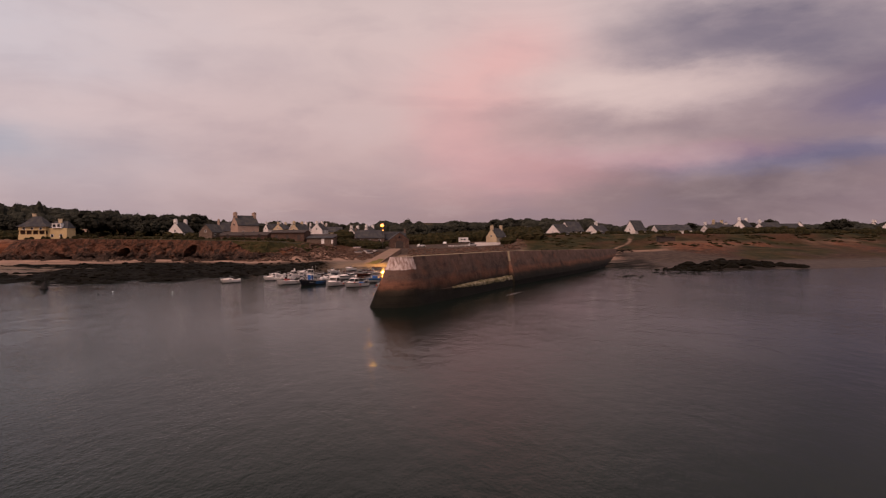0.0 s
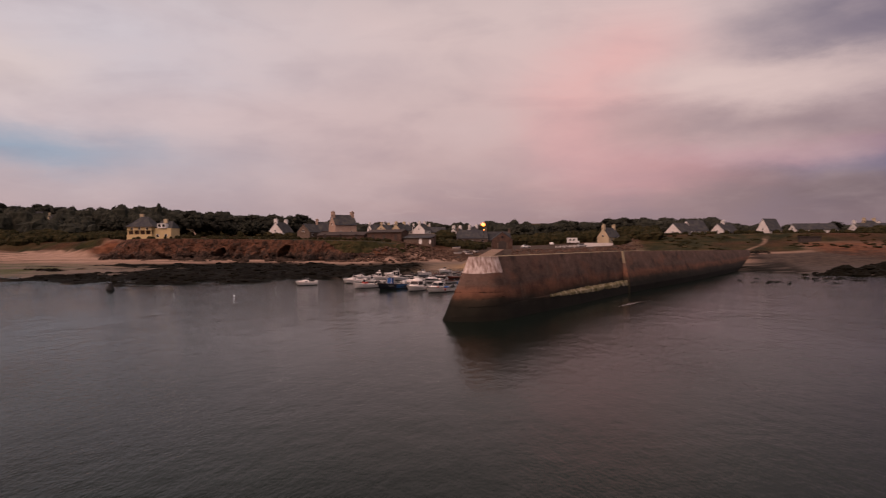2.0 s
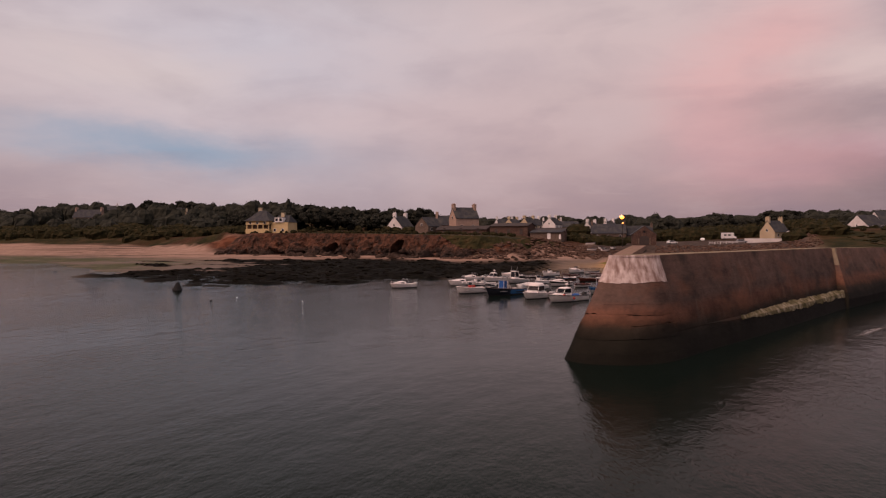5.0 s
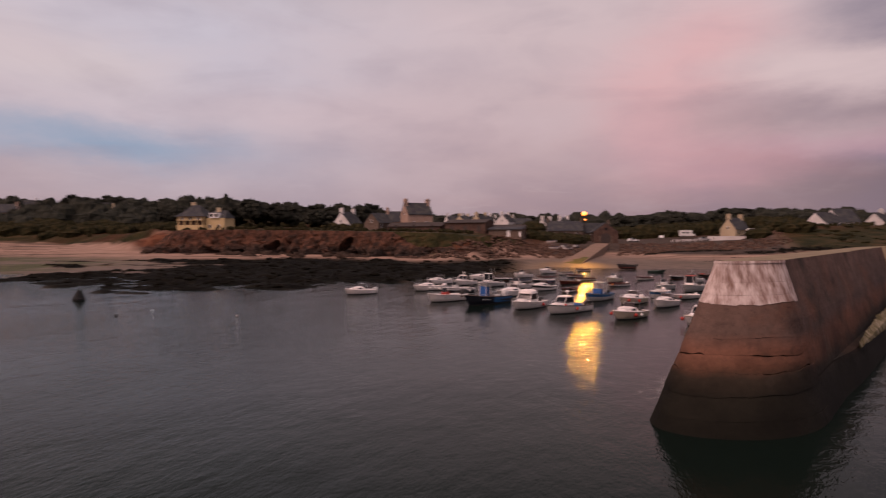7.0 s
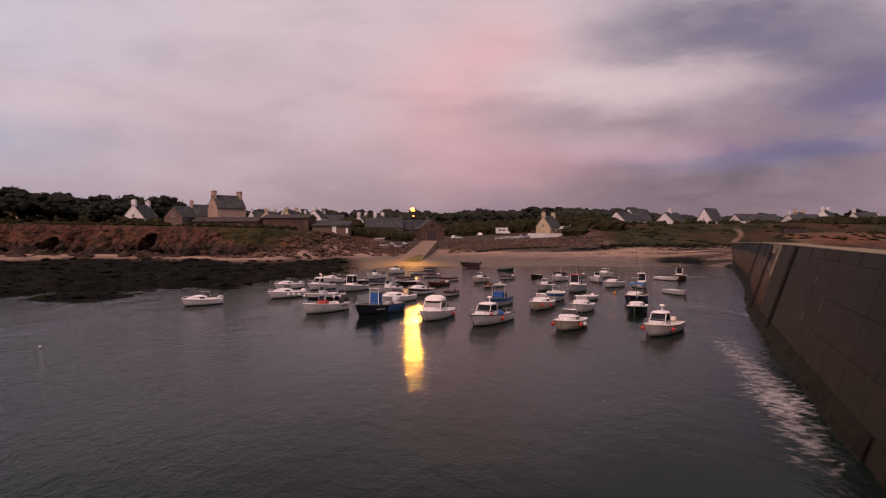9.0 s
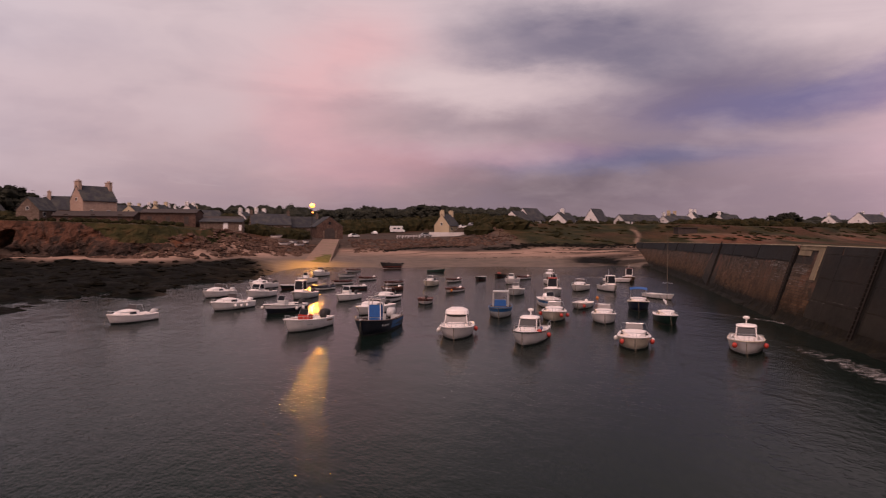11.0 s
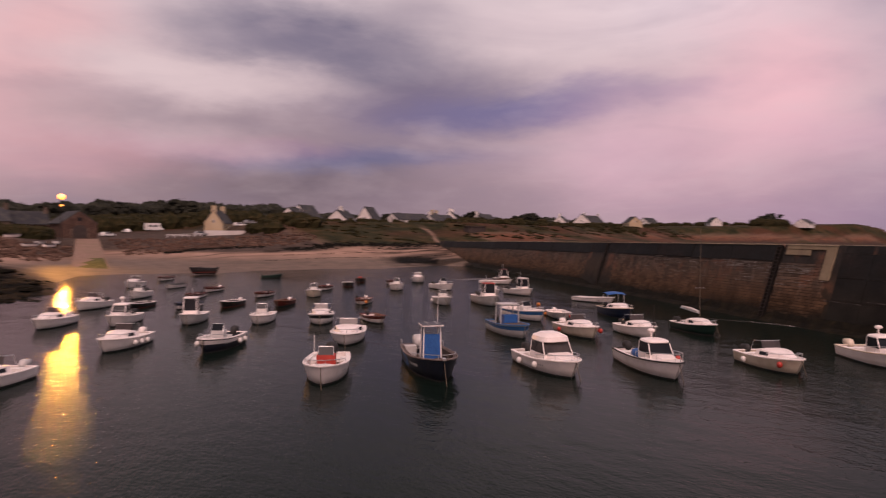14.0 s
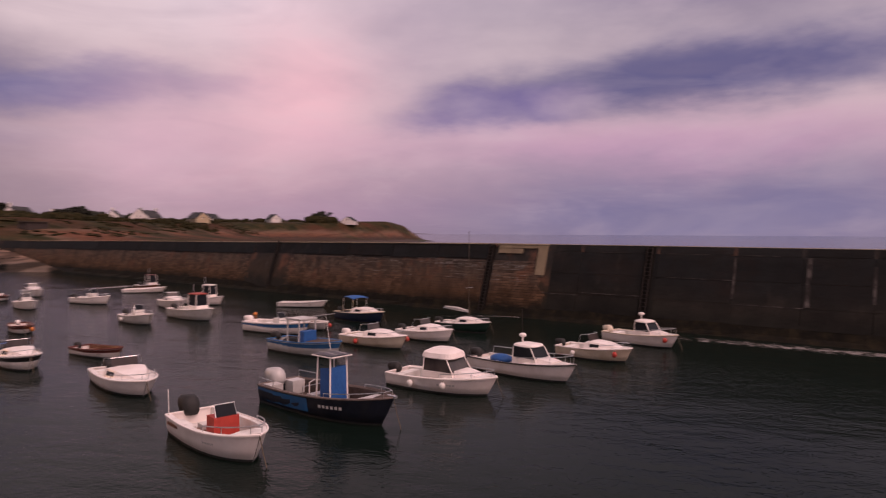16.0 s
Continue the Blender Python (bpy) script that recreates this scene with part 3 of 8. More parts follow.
# The coast from west to east: x; waterline y; toe of the cliff or dune (y, z); its brow (y, z); height at y = 420 and at y = 720
COAST = np.array([
    (-900, 230, 300, 5.0, 330, 9.0, 26, 46), (-400, 215, 296, 5.6, 312, 9.0, 25, 38), (-260, 215, 288, 5.4, 302, 9.0, 21, 28),
    (-205, 215, 272, 4.6, 290, 9.5, 17, 22), (-178, 196, 258, 3.6, 275, 10.2, 16, 20), (-150, 178, 246, 3.2, 251.5, 10.4, 15, 18.5),
    (-110, 166, 245, 3.2, 250, 10.0, 14, 17.5), (-80, 152, 236, 3.0, 241, 9.4, 13, 16.5), (-62, 160, 234, 2.8, 241, 8.9, 11, 16),
    (-50, 182, 240, 2.4, 262, 7.4, 10, 26), (-40, 205, 256, 2.4, 280, 6.0, 9, 26), (-30, 240, 264, 1.6, 290, 5.2, 8, 26),
    (-23, 240, 266, 1.6, 293, 5.2, 8, 26), (-19, 238, 284, 2.2, 300, 5.2, 8, 26), (-8, 236, 280, 2.3, 302, 5.4, 8, 26), (5, 234, 264, 2.4, 305, 5.6, 9, 26), (28, 234, 262, 2.6, 302, 6.4, 10, 26), (36, 235, 263, 3.2, 306, 10.4, 11, 25),
    (48, 236, 264, 3.6, 313, 11.6, 12.0, 24), (80, 190, 266, 4.2, 318, 11.8, 12.4, 22), (105, 199, 266, 5.4, 300, 11.8, 12.8, 20),
    (145, 216, 285, 6.2, 305, 11.3, 12.5, 18), (220, 245, 318, 6.5, 340, 11.8, 13.5, 18), (330, 290, 350, 5.0, 372, 13.2, 14.5, 16),
    (450, 310, 335, 4.0, 352, 15.2, 17, 16), (540, 305, 322, 3.0, 345, 18.3, 18.5, 16), (602, 318, 330, 1.0, 352, 15.6, 13, 10),
    (642, 345, 352, 0.5, 375, 5.0, 4, 4), (668, 800, 860, 1.0, 900, 2.0, -2, 0), (1200, 1500, 1600, 1.0, 1700, 3.0, -3, -2)], float)


def ground_height(x, y, rough=True):
    x, y = np.asarray(x, float), np.asarray(y, float)
    c = [np.interp(x, COAST[:, 0], COAST[:, k]) for k in range(1, 8)]
    y0, y1, z1, y2, z2, z3, z4 = c
    if rough:
        wob = (fbm(x / 9, x * 0 + 0.5, 3, 1) - 0.5) * 12 + (fbm(x / 3.1, x * 0 + 9.5, 2, 2) - 0.5) * 2.5
        west = np.clip((-38 - x) / 12, 0, 1)
        y1, y2 = y1 + wob * (0.25 + 0.75 * west), y2 + wob * 0.6
        y0 = y0 + (fbm(x / 14, y / 40, 4, 3) - 0.5) * (16 + 12 * west)
    # the steep cliff west of the harbour is a face of its own: the ground only steps up behind it
    steep = np.clip((-58 - x) / 6, 0, 1) * np.clip((x + 172) / 10, 0, 1)
    y1, y2 = y1 + steep * (y2 + 2.0 - y1), y2 + steep * 4.0
    a = np.clip((y - y0) / np.maximum(y1 - y0, 1), 0, 1)
    b = np.clip((y - y1) / np.maximum(y2 - y1, 1), 0, 1)
    d = np.clip((y - y2) / np.maximum(420 - y2, 10), 0, 1)
    e = np.clip((y - 420) / 300, 0, 1.6)
    h = np.where(y < y0, np.maximum((y - y0) * 0.045, -3.5), z1 * a**1.15)
    h = h + (z2 - z1) * (b * (1 - 0.35 * b * (1 - b))) + (z3 - z2) * d * (y2 < 420) + (z4 - z3) * e
    if rough:
        m = reef_mask(x, y)
        n = fbm(x / 5.5, y / 4.0, 4, 2)
        h = h * (1 - 0.35 * m * (x < 20)) + m * ((n - 0.42) * np.where(x < 20, 2.6, 0.5))
        cl = cliff_mask(x, y) * (1 - steep)
        h = h + cl * ((fbm(x / 3.4, y / 3.4, 4, 4) - 0.5) * 3.8 + (0.5 - 2 * np.abs(fbm(x / 7.0, y / 16.0, 3, 1) - 0.5)) * 3.0)
        h = h + (fbm(x / 22, y / 22, 3, 0) - 0.5) * np.clip((y - y2) / 30, 0, 1) * 1.0
    return h


def reef_mask(x, y):
    y0 = np.interp(x, COAST[:, 0], COAST[:, 1])
    y1 = np.interp(x, COAST[:, 0], COAST[:, 2])
    inner = np.clip((y - (y0 - 22)) / 8, 0, 1) * np.clip((y1 - 7 - y + (fbm(np.asarray(x) / 8, np.asarray(y) / 8, 3, 1) - 0.5) * 14) / 5, 0, 1)
    west = np.clip((-33 - x - (np.asarray(y) - 215) * 0.12 * (np.asarray(y) > 215)) / 6, 0, 1) * np.clip((np.asarray(x) + 134 + (fbm(np.asarray(x) / 16, np.asarray(y) / 7, 3, 3) - 0.5) * 110) / 8, 0, 1)
    # the weedy shelf thins out west of the point, where the bay's sand begins
    bay = np.clip((np.asarray(y) - 232 - (x + 200) * 0.05) / 12, 0, 1) * np.clip((-158 - np.asarray(x)) / 10, 0, 1)
    east = np.clip((x - 36) / 6, 0, 1) * np.clip((118 - x) / 20, 0, 1) * np.clip((y - (y0 - 12)) / 6, 0, 1) * np.clip((y0 + 16 - y) / 8, 0, 1) * (fbm(np.asarray(x) / 9, np.asarray(y) / 6, 3, 2) > 0.42)
    # weed cast over the wet flats in the corner between the beach and the wall
    flats = np.clip((x - 33 - (np.asarray(y) - 245) * 0.25) / 8, 0, 1) * np.clip((74 - x) / 4, 0, 1) * np.clip((y - 214) / 8, 0, 1) * np.clip((268 - y) / 4, 0, 1) * np.clip((fbm(np.asarray(x) / 13, np.asarray(y) / 2.6, 3, 4) - 0.40) * 7, 0, 1)
    drift = np.exp(-(((np.asarray(y) - 270 - 2.0 * np.sin(np.asarray(x) / 13.0)) / 2.6) ** 2)) * np.clip((x - 12) / 6, 0, 1) * np.clip((78 - x) / 5, 0, 1) * np.clip((fbm(np.asarray(x) / 11, np.asarray(y) / 3, 3, 1) - 0.36) * 7, 0, 1)
    return np.clip(inner * west * (1 - bay) + 0.8 * east + 0.75 * flats + 0.8 * drift, 0, 1)


def cliff_mask(x, y):
    y1 = np.interp(x, COAST[:, 0], COAST[:, 2])
    y2 = np.interp(x, COAST[:, 0], COAST[:, 4])
    return np.clip((y - y1 + 5) / 4, 0, 1) * np.clip((y2 + 3 - y) / 4, 0, 1) * np.clip((-38 - x) / 10, 0, 1) * np.clip((np.asarray(x) + 215) / 25, 0, 1)


def height(x, y):
    return float(ground_height(np.array([x]), np.array([y]))[0])


def axis(stops):
    out = []
    for (a, b, step) in stops:
        out += list(np.arange(a, b, step))
    return np.array(out + [stops[-1][1]])


GX = axis([(-4600, -900, 370), (-900, -260, 16), (-260, -150, 3), (-150, 115, 1.25), (115, 260, 4), (260, 680, 7), (680, 4600, 280)])
GY = axis([(-4600, 60, 466), (60, 140, 10), (140, 300, 1.25), (300, 420, 4), (420, 800, 14), (800, 4600, 190)])
gx, gy = np.meshgrid(GX, GY, indexing="ij")
gz = ground_height(gx, gy)
gz = np.where(gy > 800, np.minimum(gz, 22), gz)
nx, ny = gx.shape
idx = np.arange(nx * ny).reshape(nx, ny)
quads = np.stack([idx[:-1, :-1], idx[1:, :-1], idx[1:, 1:], idx[:-1, 1:]], -1).reshape(-1, 4)
gm = bpy.data.meshes.new("ground")
gm.from_pydata(np.stack([gx, gy, gz], -1).reshape(-1, 3).tolist(), [], quads.tolist())
reef_a = gm.attributes.new("reef", "FLOAT", "POINT")
reef_a.data.foreach_set("value", reef_mask(gx, gy).ravel().astype(np.float32))
cliff_a = gm.attributes.new("earth", "FLOAT", "POINT")
y1g, y2g = np.interp(gx, COAST[:, 0], COAST[:, 2]), np.interp(gx, COAST[:, 0], COAST[:, 4])
low_east = 45 * np.clip((gx - 92) / 14, 0, 1)
east_scar = np.clip((gx - 88) / 8, 0, 1) * np.clip((gy - y1g + 1 + low_east) / 5, 0, 1) * np.clip((y1g + (y2g - y1g) * 0.55 - gy) / 6, 0, 1) * np.clip((fbm(gx / 14, gy / 30, 3, 1) - 0.36) * 8, 0, 1)
earth = np.clip(np.clip((gy - y1g + 3) / 4, 0, 1) * np.clip((y2g + 1.0 - gy) / 3, 0, 1) * np.clip((-44 - gx) / 8, 0, 1) * np.clip((gx + 190) / 12, 0, 1) + east_scar * 0.9, 0, 1)
cliff_a.data.foreach_set("value", earth.ravel().astype(np.float32))
grass_a = gm.attributes.new("grass", "FLOAT", "POINT")
brow = np.where(gx < -184, y1g + 1.0 + (fbm(gx / 9, gy / 9, 3, 1) - 0.5) * 6, np.where(gx < -38, y2g - 1.5 - 9.0 * np.clip((gx + 68) / 8, 0, 1) + (fbm(gx / 6, gy / 6, 3, 1) - 0.5) * 8 * np.clip((gx + 68) / 8, 0, 1), np.where(gx < 34, y2g + 12, y1g + 2 - low_east + (fbm(gx / 12, gy / 12, 3, 2) - 0.5) * 8)))
grass = np.clip((gy - brow) / 3, 0, 1)
# the bare car park and the road down to the slip
yard = np.clip((36 - np.abs(gx - 2)) / 8, 0, 1) * np.clip((375 - gy) / 12, 0, 1)
grass = grass * (1 - yard) * (1 - 0.9 * east_scar)
# the trodden path up the dune
trail = np.clip(0.95 - np.abs(gx - (78.4 + (gy - 285.5) * 0.5 + 0.8 * np.sin(gy / 5))), 0, 1) * np.clip((306 - gy) / 4, 0, 1) * np.clip((gy - 258) / 8, 0, 1)
grass = grass * (1 - trail)
rubble = np.clip((gx - 66 - (gy - 262) * 0.2) / 6, 0, 1) * np.clip((y1g + 4 - gy) / 6, 0, 1) * 1.0 + np.clip((gy - y1g - 2) / 5, 0, 1) * np.clip((gx + 40) / 6, 0, 1) * np.clip((38 - gx) / 5, 0, 1)
grass_a.data.foreach_set("value", grass.ravel().astype(np.float32))
algae = np.clip((-128 - gx) / 20, 0, 1) * np.clip((2.0 - gz) / 0.9, 0, 1) * np.clip((fbm(gx / 16, gy / 5, 3, 3) - 0.36) * 6, 0, 1)
gm.attributes.new("algae", "FLOAT", "POINT").data.foreach_set("value", algae.ravel().astype(np.float32))
gm.attributes.new("yard", "FLOAT", "POINT").data.foreach_set("value", rubble.ravel().astype(np.float32))


def ground_material():
    m = bpy.data.materials.new("coast_ground")
    m.use_nodes = True
    t = m.node_tree
    b = t.nodes["Principled BSDF"]
    b.inputs["Roughness"].default_value = 0.9
    b.inputs["Specular IOR Level"].default_value = 0.07
    geo = t.nodes.new("ShaderNodeNewGeometry")

    def noise_at(scale, detail=5, stretch=None):
        n = t.nodes.new("ShaderNodeTexNoise")
        n.inputs["Scale"].default_value, n.inputs["Detail"].default_value = scale, detail
        if stretch:
            mp = t.nodes.new("ShaderNodeMapping")
            mp.inputs["Scale"].default_value = stretch
            t.links.new(geo.outputs["Position"], mp.inputs[0])
            t.links.new(mp.outputs[0], n.inputs["Vector"])
        else:
            t.links.new(geo.outputs["Position"], n.inputs["Vector"])
        return n.outputs["Fac"]

    def ramp_of(fac, *stops):
        r = t.nodes.new("ShaderNodeValToRGB")
        for k, (pos, c) in enumerate(stops):
            e = r.color_ramp.elements[k] if k < 2 else r.color_ramp.elements.new(pos)
            e.position, e.color = pos, (*c, 1)
        t.links.new(fac, r.inputs[0])
        return r.outputs[0]

    def mixed(f, a, c):
        n = t.nodes.new("ShaderNodeMix")
        n.data_type = "RGBA"
        for sock, v in ((n.inputs[0], f), (n.inputs[6], a), (n.inputs[7], c)):
            t.links.new(v, sock)
        return n.outputs[2]

    def maths(op, a, c, clamp=True):
        n = t.nodes.new("ShaderNodeMath")
        n.operation, n.use_clamp = op, clamp
        for k, v in enumerate((a, c)):
            if isinstance(v, (int, float)):
                n.inputs[k].default_value = v
            else:
                t.links.new(v, n.inputs[k])
        return n.outputs[0]

    def attr(name):
        n = t.nodes.new("ShaderNodeAttribute")
        n.attribute_name = name
        return n.outputs["Fac"]

    sand = ramp_of(noise_at(0.25, 6), (0.3, (0.23, 0.152, 0.114)), (0.7, (0.34, 0.23, 0.175)))
    wrack = maths("MULTIPLY", maths("SUBTRACT", noise_at(0.07, 7, (0.16, 3.2, 1)), 0.535), 10.0)
    sand = mixed(maths("MULTIPLY", wrack, 0.8), sand, ramp_of(noise_at(1.5), (0.3, (0.035, 0.027, 0.02)), (0.7, (0.10, 0.066, 0.05))))
    sepz = t.nodes.new("ShaderNodeSeparateXYZ")
    t.links.new(geo.outputs["Position"], sepz.inputs[0])
    wet = t.nodes.new("ShaderNodeMapRange")
    wet.inputs["From Min"].default_value, wet.inputs["From Max"].default_value = 2.6, 1.5
    t.links.new(maths("ADD", sepz.outputs[2], maths("MULTIPLY", noise_at(0.12), 0.5), False), wet.inputs["Value"])
    sand = mixed(wet.outputs[0], sand, ramp_of(noise_at(0.4), (0.3, (0.10, 0.075, 0.058)), (0.7, (0.16, 0.12, 0.092))))
    sand = mixed(attr("algae"), sand, ramp_of(noise_at(0.5, 7), (0.3, (0.035, 0.036, 0.012)), (0.7, (0.085, 0.082, 0.03))))
    yardc = ramp_of(noise_at(0.5, 7), (0.3, (0.034, 0.025, 0.02)), (0.7, (0.085, 0.063, 0.051)))
    sand = mixed(attr("yard"), sand, yardc)
    earthc = ramp_of(noise_at(0.32, 8, (1, 1, 1.6)), (0.25, (0.026, 0.013, 0.009)), (0.5, (0.118, 0.045, 0.023)), (0.75, (0.18, 0.083, 0.048)))
    lowrock = t.nodes.new("ShaderNodeMapRange")
    lowrock.inputs["From Min"].default_value, lowrock.inputs["From Max"].default_value = 6.2, 3.6
    t.links.new(maths("ADD", sepz.outputs[2], maths("MULTIPLY", maths("SUBTRACT", noise_at(0.22, 5), 0.5, False), 7.0, False), False), lowrock.inputs["Value"])
    rockc = ramp_of(noise_at(0.6, 8, (1, 1, 2)), (0.3, (0.012, 0.009, 0.008)), (0.55, (0.045, 0.031, 0.025)), (0.75, (0.11, 0.078, 0.062)))
    earthc = mixed(maths("MULTIPLY", lowrock.outputs[0], 0.9), earthc, rockc)
    grassc = ramp_of(noise_at(0.16, 9), (0.3, (0.010, 0.0115, 0.005)), (0.5, (0.027, 0.026, 0.010)), (0.68, (0.062, 0.040, 0.019)))
    grassc = mixed(maths("MULTIPLY", maths("SUBTRACT", noise_at(0.035, 6), 0.47), 6.0), grassc, ramp_of(noise_at(0.9), (0.3, (0.034, 0.017, 0.010)), (0.7, (0.085, 0.04, 0.021))))
    reefc = ramp_of(noise_at(0.8, 8), (0.3, (0.002, 0.002, 0.0016)), (0.5, (0.0045, 0.0043, 0.0030)), (0.72, (0.012, 0.0105, 0.007)))
    col = mixed(attr("earth"), sand, earthc)
    col = mixed(attr("grass"), col, grassc)
    col = mixed(attr("reef"), col, reefc)
    t.links.new(col, b.inputs["Base Color"])
    bp = t.nodes.new("ShaderNodeBump")
    bp.inputs["Strength"].default_value, bp.inputs["Distance"].default_value = 1.0, 0.3
    t.links.new(maths("MULTIPLY", noise_at(1.3, 7), maths("ADD", maths("ADD", attr("earth"), attr("reef")), maths("MULTIPLY", attr("grass"), 0.6)), False), bp.inputs["Height"])
    t.links.new(bp.outputs[0], b.inputs["Normal"])
    rr = t.nodes.new("ShaderNodeMapRange")
    rr.inputs["To Min"].default_value, rr.inputs["To Max"].default_value = 0.92, 0.62
    t.links.new(maths("MULTIPLY", wet.outputs[0], maths("SUBTRACT", 1.0, attr("reef"))), rr.inputs["Value"])
    t.links.new(rr.outputs[0], b.inputs["Roughness"])
    return m


gm.materials.append(ground_material())
for p in gm.polygons:
    p.use_smooth = True
tagged(new("ground", gm), "sandy coast with red earth cliffs, dark reef and grassy dunes", "ground", kind="structure")


# ---------------------------------------------------------------- cliff
CAVES = [(-90.7, 4.8, 1.9, 2.5), (-117.3, 4.6, 1.7, 2.0)]


def cliff_line(x):
    y1 = np.interp(x, COAST[:, 0], COAST[:, 2])
    y2, z2 = np.interp(x, COAST[:, 0], COAST[:, 4]), np.interp(x, COAST[:, 0], COAST[:, 5])
    wob = (fbm(x / 9, x * 0 + 0.5, 3, 1) - 0.5) * 12 + (fbm(x / 3.1, x * 0 + 9.5, 2, 2) - 0.5) * 2.5
    return y1 + wob * 0.8, y2 + wob * 0.6, z2


def cliff_face():
    """The red earth cliff: a curtain with buttresses, gullies and hollows worn by the sea."""
    xs = np.arange(-172, -52, 0.5)
    vs = np.linspace(0, 1, 30)
    X, V = np.meshgrid(xs, vs, indexing="ij")
    y1, y2, z2 = cliff_line(X)
    Z = 0.6 + (z2 + 0.15 - 0.6) * V
    Y = y1 + (y2 - y1) * V ** 1.6
    butt = np.clip(np.abs(fbm(X / 7.0, X * 0 + 31.5, 2, 4) - 0.5) * 4 - 0.35, 0, 1)
    Y = Y - butt * 8.0 * np.clip(1.05 - V * 1.5, 0, 1) ** 0.8
    ridge = np.abs(fbm(X / 2.6 + Z / 5, Z / 3.2 + 7, 4, 2) - 0.5) * 2
    Y = Y + ridge * 4.8 * np.clip(1.15 - V, 0, 1) * np.clip(V * 6, 0, 1)
    Y = Y + (fbm(X / 0.9, Z / 0.7, 3, 3) - 0.5) * 1.1 * np.clip((1 - V) * 8, 0, 1)
    for cx, cz, w, h in CAVES:
        r = np.sqrt(((X - cx - 0.4 * (Z - cz)) / w) ** 2 + ((Z - cz) / h) ** 2)
        Y = Y + 7.0 * np.clip(1.25 - r, 0, 1) ** 0.6 * (r < 1.25)
    Z = Z + (fbm(X / 1.7, Z / 1.5, 3, 0) - 0.5) * 0.9 * np.clip((1 - V) * 8, 0, 1)
    # the turf on top goes back to the field
    back = [(X[:, -1], Y[:, -1] + d, Z[:, -1] - 0.05 + e) for d, e in ((1.0, 0.1), (9.0, -0.6))]
    X = np.concatenate([X] + [b[0][:, None] for b in back], 1)
    Y = np.concatenate([Y] + [b[1][:, None] for b in back], 1)
    Z = np.concatenate([Z] + [b[2][:, None] for b in back], 1)
    n, m = X.shape
    ix = np.arange(n * m).reshape(n, m)
    qs = np.stack([ix[:-1, :-1], ix[1:, :-1], ix[1:, 1:], ix[:-1, 1:]], -1).reshape(-1, 4)
    me = bpy.data.meshes.new("cliff")
    me.from_pydata(np.stack([X, Y, Z], -1).reshape(-1, 3).tolist(), [], qs.tolist())
    me.materials.append(CLIFF_FACE)
    me.materials.append(TURF)
    for k, p in enumerate(me.polygons):
        row, col = k % (m - 1), k // (m - 1)
        turf_from = m - 3 - int(max(0.0, min(1.0, (xs[col] + 76) / 8)) * (10 + 7 * float(fbm(xs[col] / 4.0, 3.3, 2, 1))))
        p.material_index = 1 if row >= turf_from else 0
    return tagged(new("cliff", me), "rugged red earth cliff with dark rock outcrops and caves", "cliff", kind="structure")


TURF = material("cliff_top_turf", [(0.016, 0.017, 0.008), (0.036, 0.033, 0.014), (0.07, 0.045, 0.022)], 0.3, 0.95, bump=0.15, bump_scale=1.5)
cliff_face()


# ---------------------------------------------------------------- sea
def water_material():
    m = bpy.data.materials.new("harbour_water")
    m.use_nodes = True
    t = m.node_tree
    b = t.nodes["Principled BSDF"]
    b.inputs["Base Color"].default_value = (0.0046, 0.0092, 0.0072, 1)
    b.inputs["Roughness"].default_value, b.inputs["IOR"].default_value = 0.058, 1.12
    geo = t.nodes.new("ShaderNodeNewGeometry")

    def waves(scale, stretch, turn, detail=3):
        mp = t.nodes.new("ShaderNodeMapping")
        mp.inputs["Scale"].default_value, mp.inputs["Rotation"].default_value = stretch, (0, 0, radians(turn))
        t.links.new(geo.outputs["Position"], mp.inputs[0])
        n = t.nodes.new("ShaderNodeTexNoise")
        n.inputs["Scale"].default_value, n.inputs["Detail"].default_value = scale, detail
        t.links.new(mp.outputs[0], n.inputs["Vector"])
        return n.outputs["Fac"]

    def add(a, ka, c, kc):
        n1 = t.nodes.new("ShaderNodeMath")
        n1.operation = "MULTIPLY"
        n1.inputs[1].default_value = ka
        t.links.new(a, n1.inputs[0])
        n2 = t.nodes.new("ShaderNodeMath")
        n2.operation = "MULTIPLY_ADD"
        n2.inputs[1].default_value = kc
        t.links.new(c, n2.inputs[0])
        t.links.new(n1.outputs[0], n2.inputs[2])
        return n2.outputs[0]

    # cat's paws: the small ripples come and go in broad patches
    paws = t.nodes.new("ShaderNodeMapRange")
    paws.inputs["From Min"].default_value, paws.inputs["From Max"].default_value, paws.inputs["To Min"].default_value = 0.40, 0.66, 0.42
    t.links.new(waves(0.045, (1, 0.45, 1), 15, 4), paws.inputs["Value"])
    small = add(waves(2.4, (1, 0.5, 1), -20, 2), 0.036, waves(7.5, (1, 0.6, 1), 40, 2), 0.029)
    rip = t.nodes.new("ShaderNodeMath")
    rip.operation = "MULTIPLY"
    t.links.new(small, rip.inputs[0])
    t.links.new(paws.outputs[0], rip.inputs[1])
    h = add(waves(0.8, (1, 0.5, 1), 25, 2), 0.048, waves(0.18, (1, 0.5, 1), 10, 2), 0.10)
    h = add(h, 1.0, rip.outputs[0], 1.0)
    bp = t.nodes.new("ShaderNodeBump")
    bp.inputs["Strength"].default_value, bp.inputs["Distance"].default_value = 1.0, 1.0
    t.links.new(h, bp.inputs["Height"])
    t.links.new(bp.outputs[0], b.inputs["Normal"])
    return m


bm = BM()
bm.faces.new([bm.verts.new(p) for p in ((-4600, -4600, 0), (4600, -4600, 0), (4600, 4600, 0), (-4600, 4600, 0))])
tagged(part("water", bm, water_material()), "dark calm harbour water with small ripples", "sea", kind="structure")


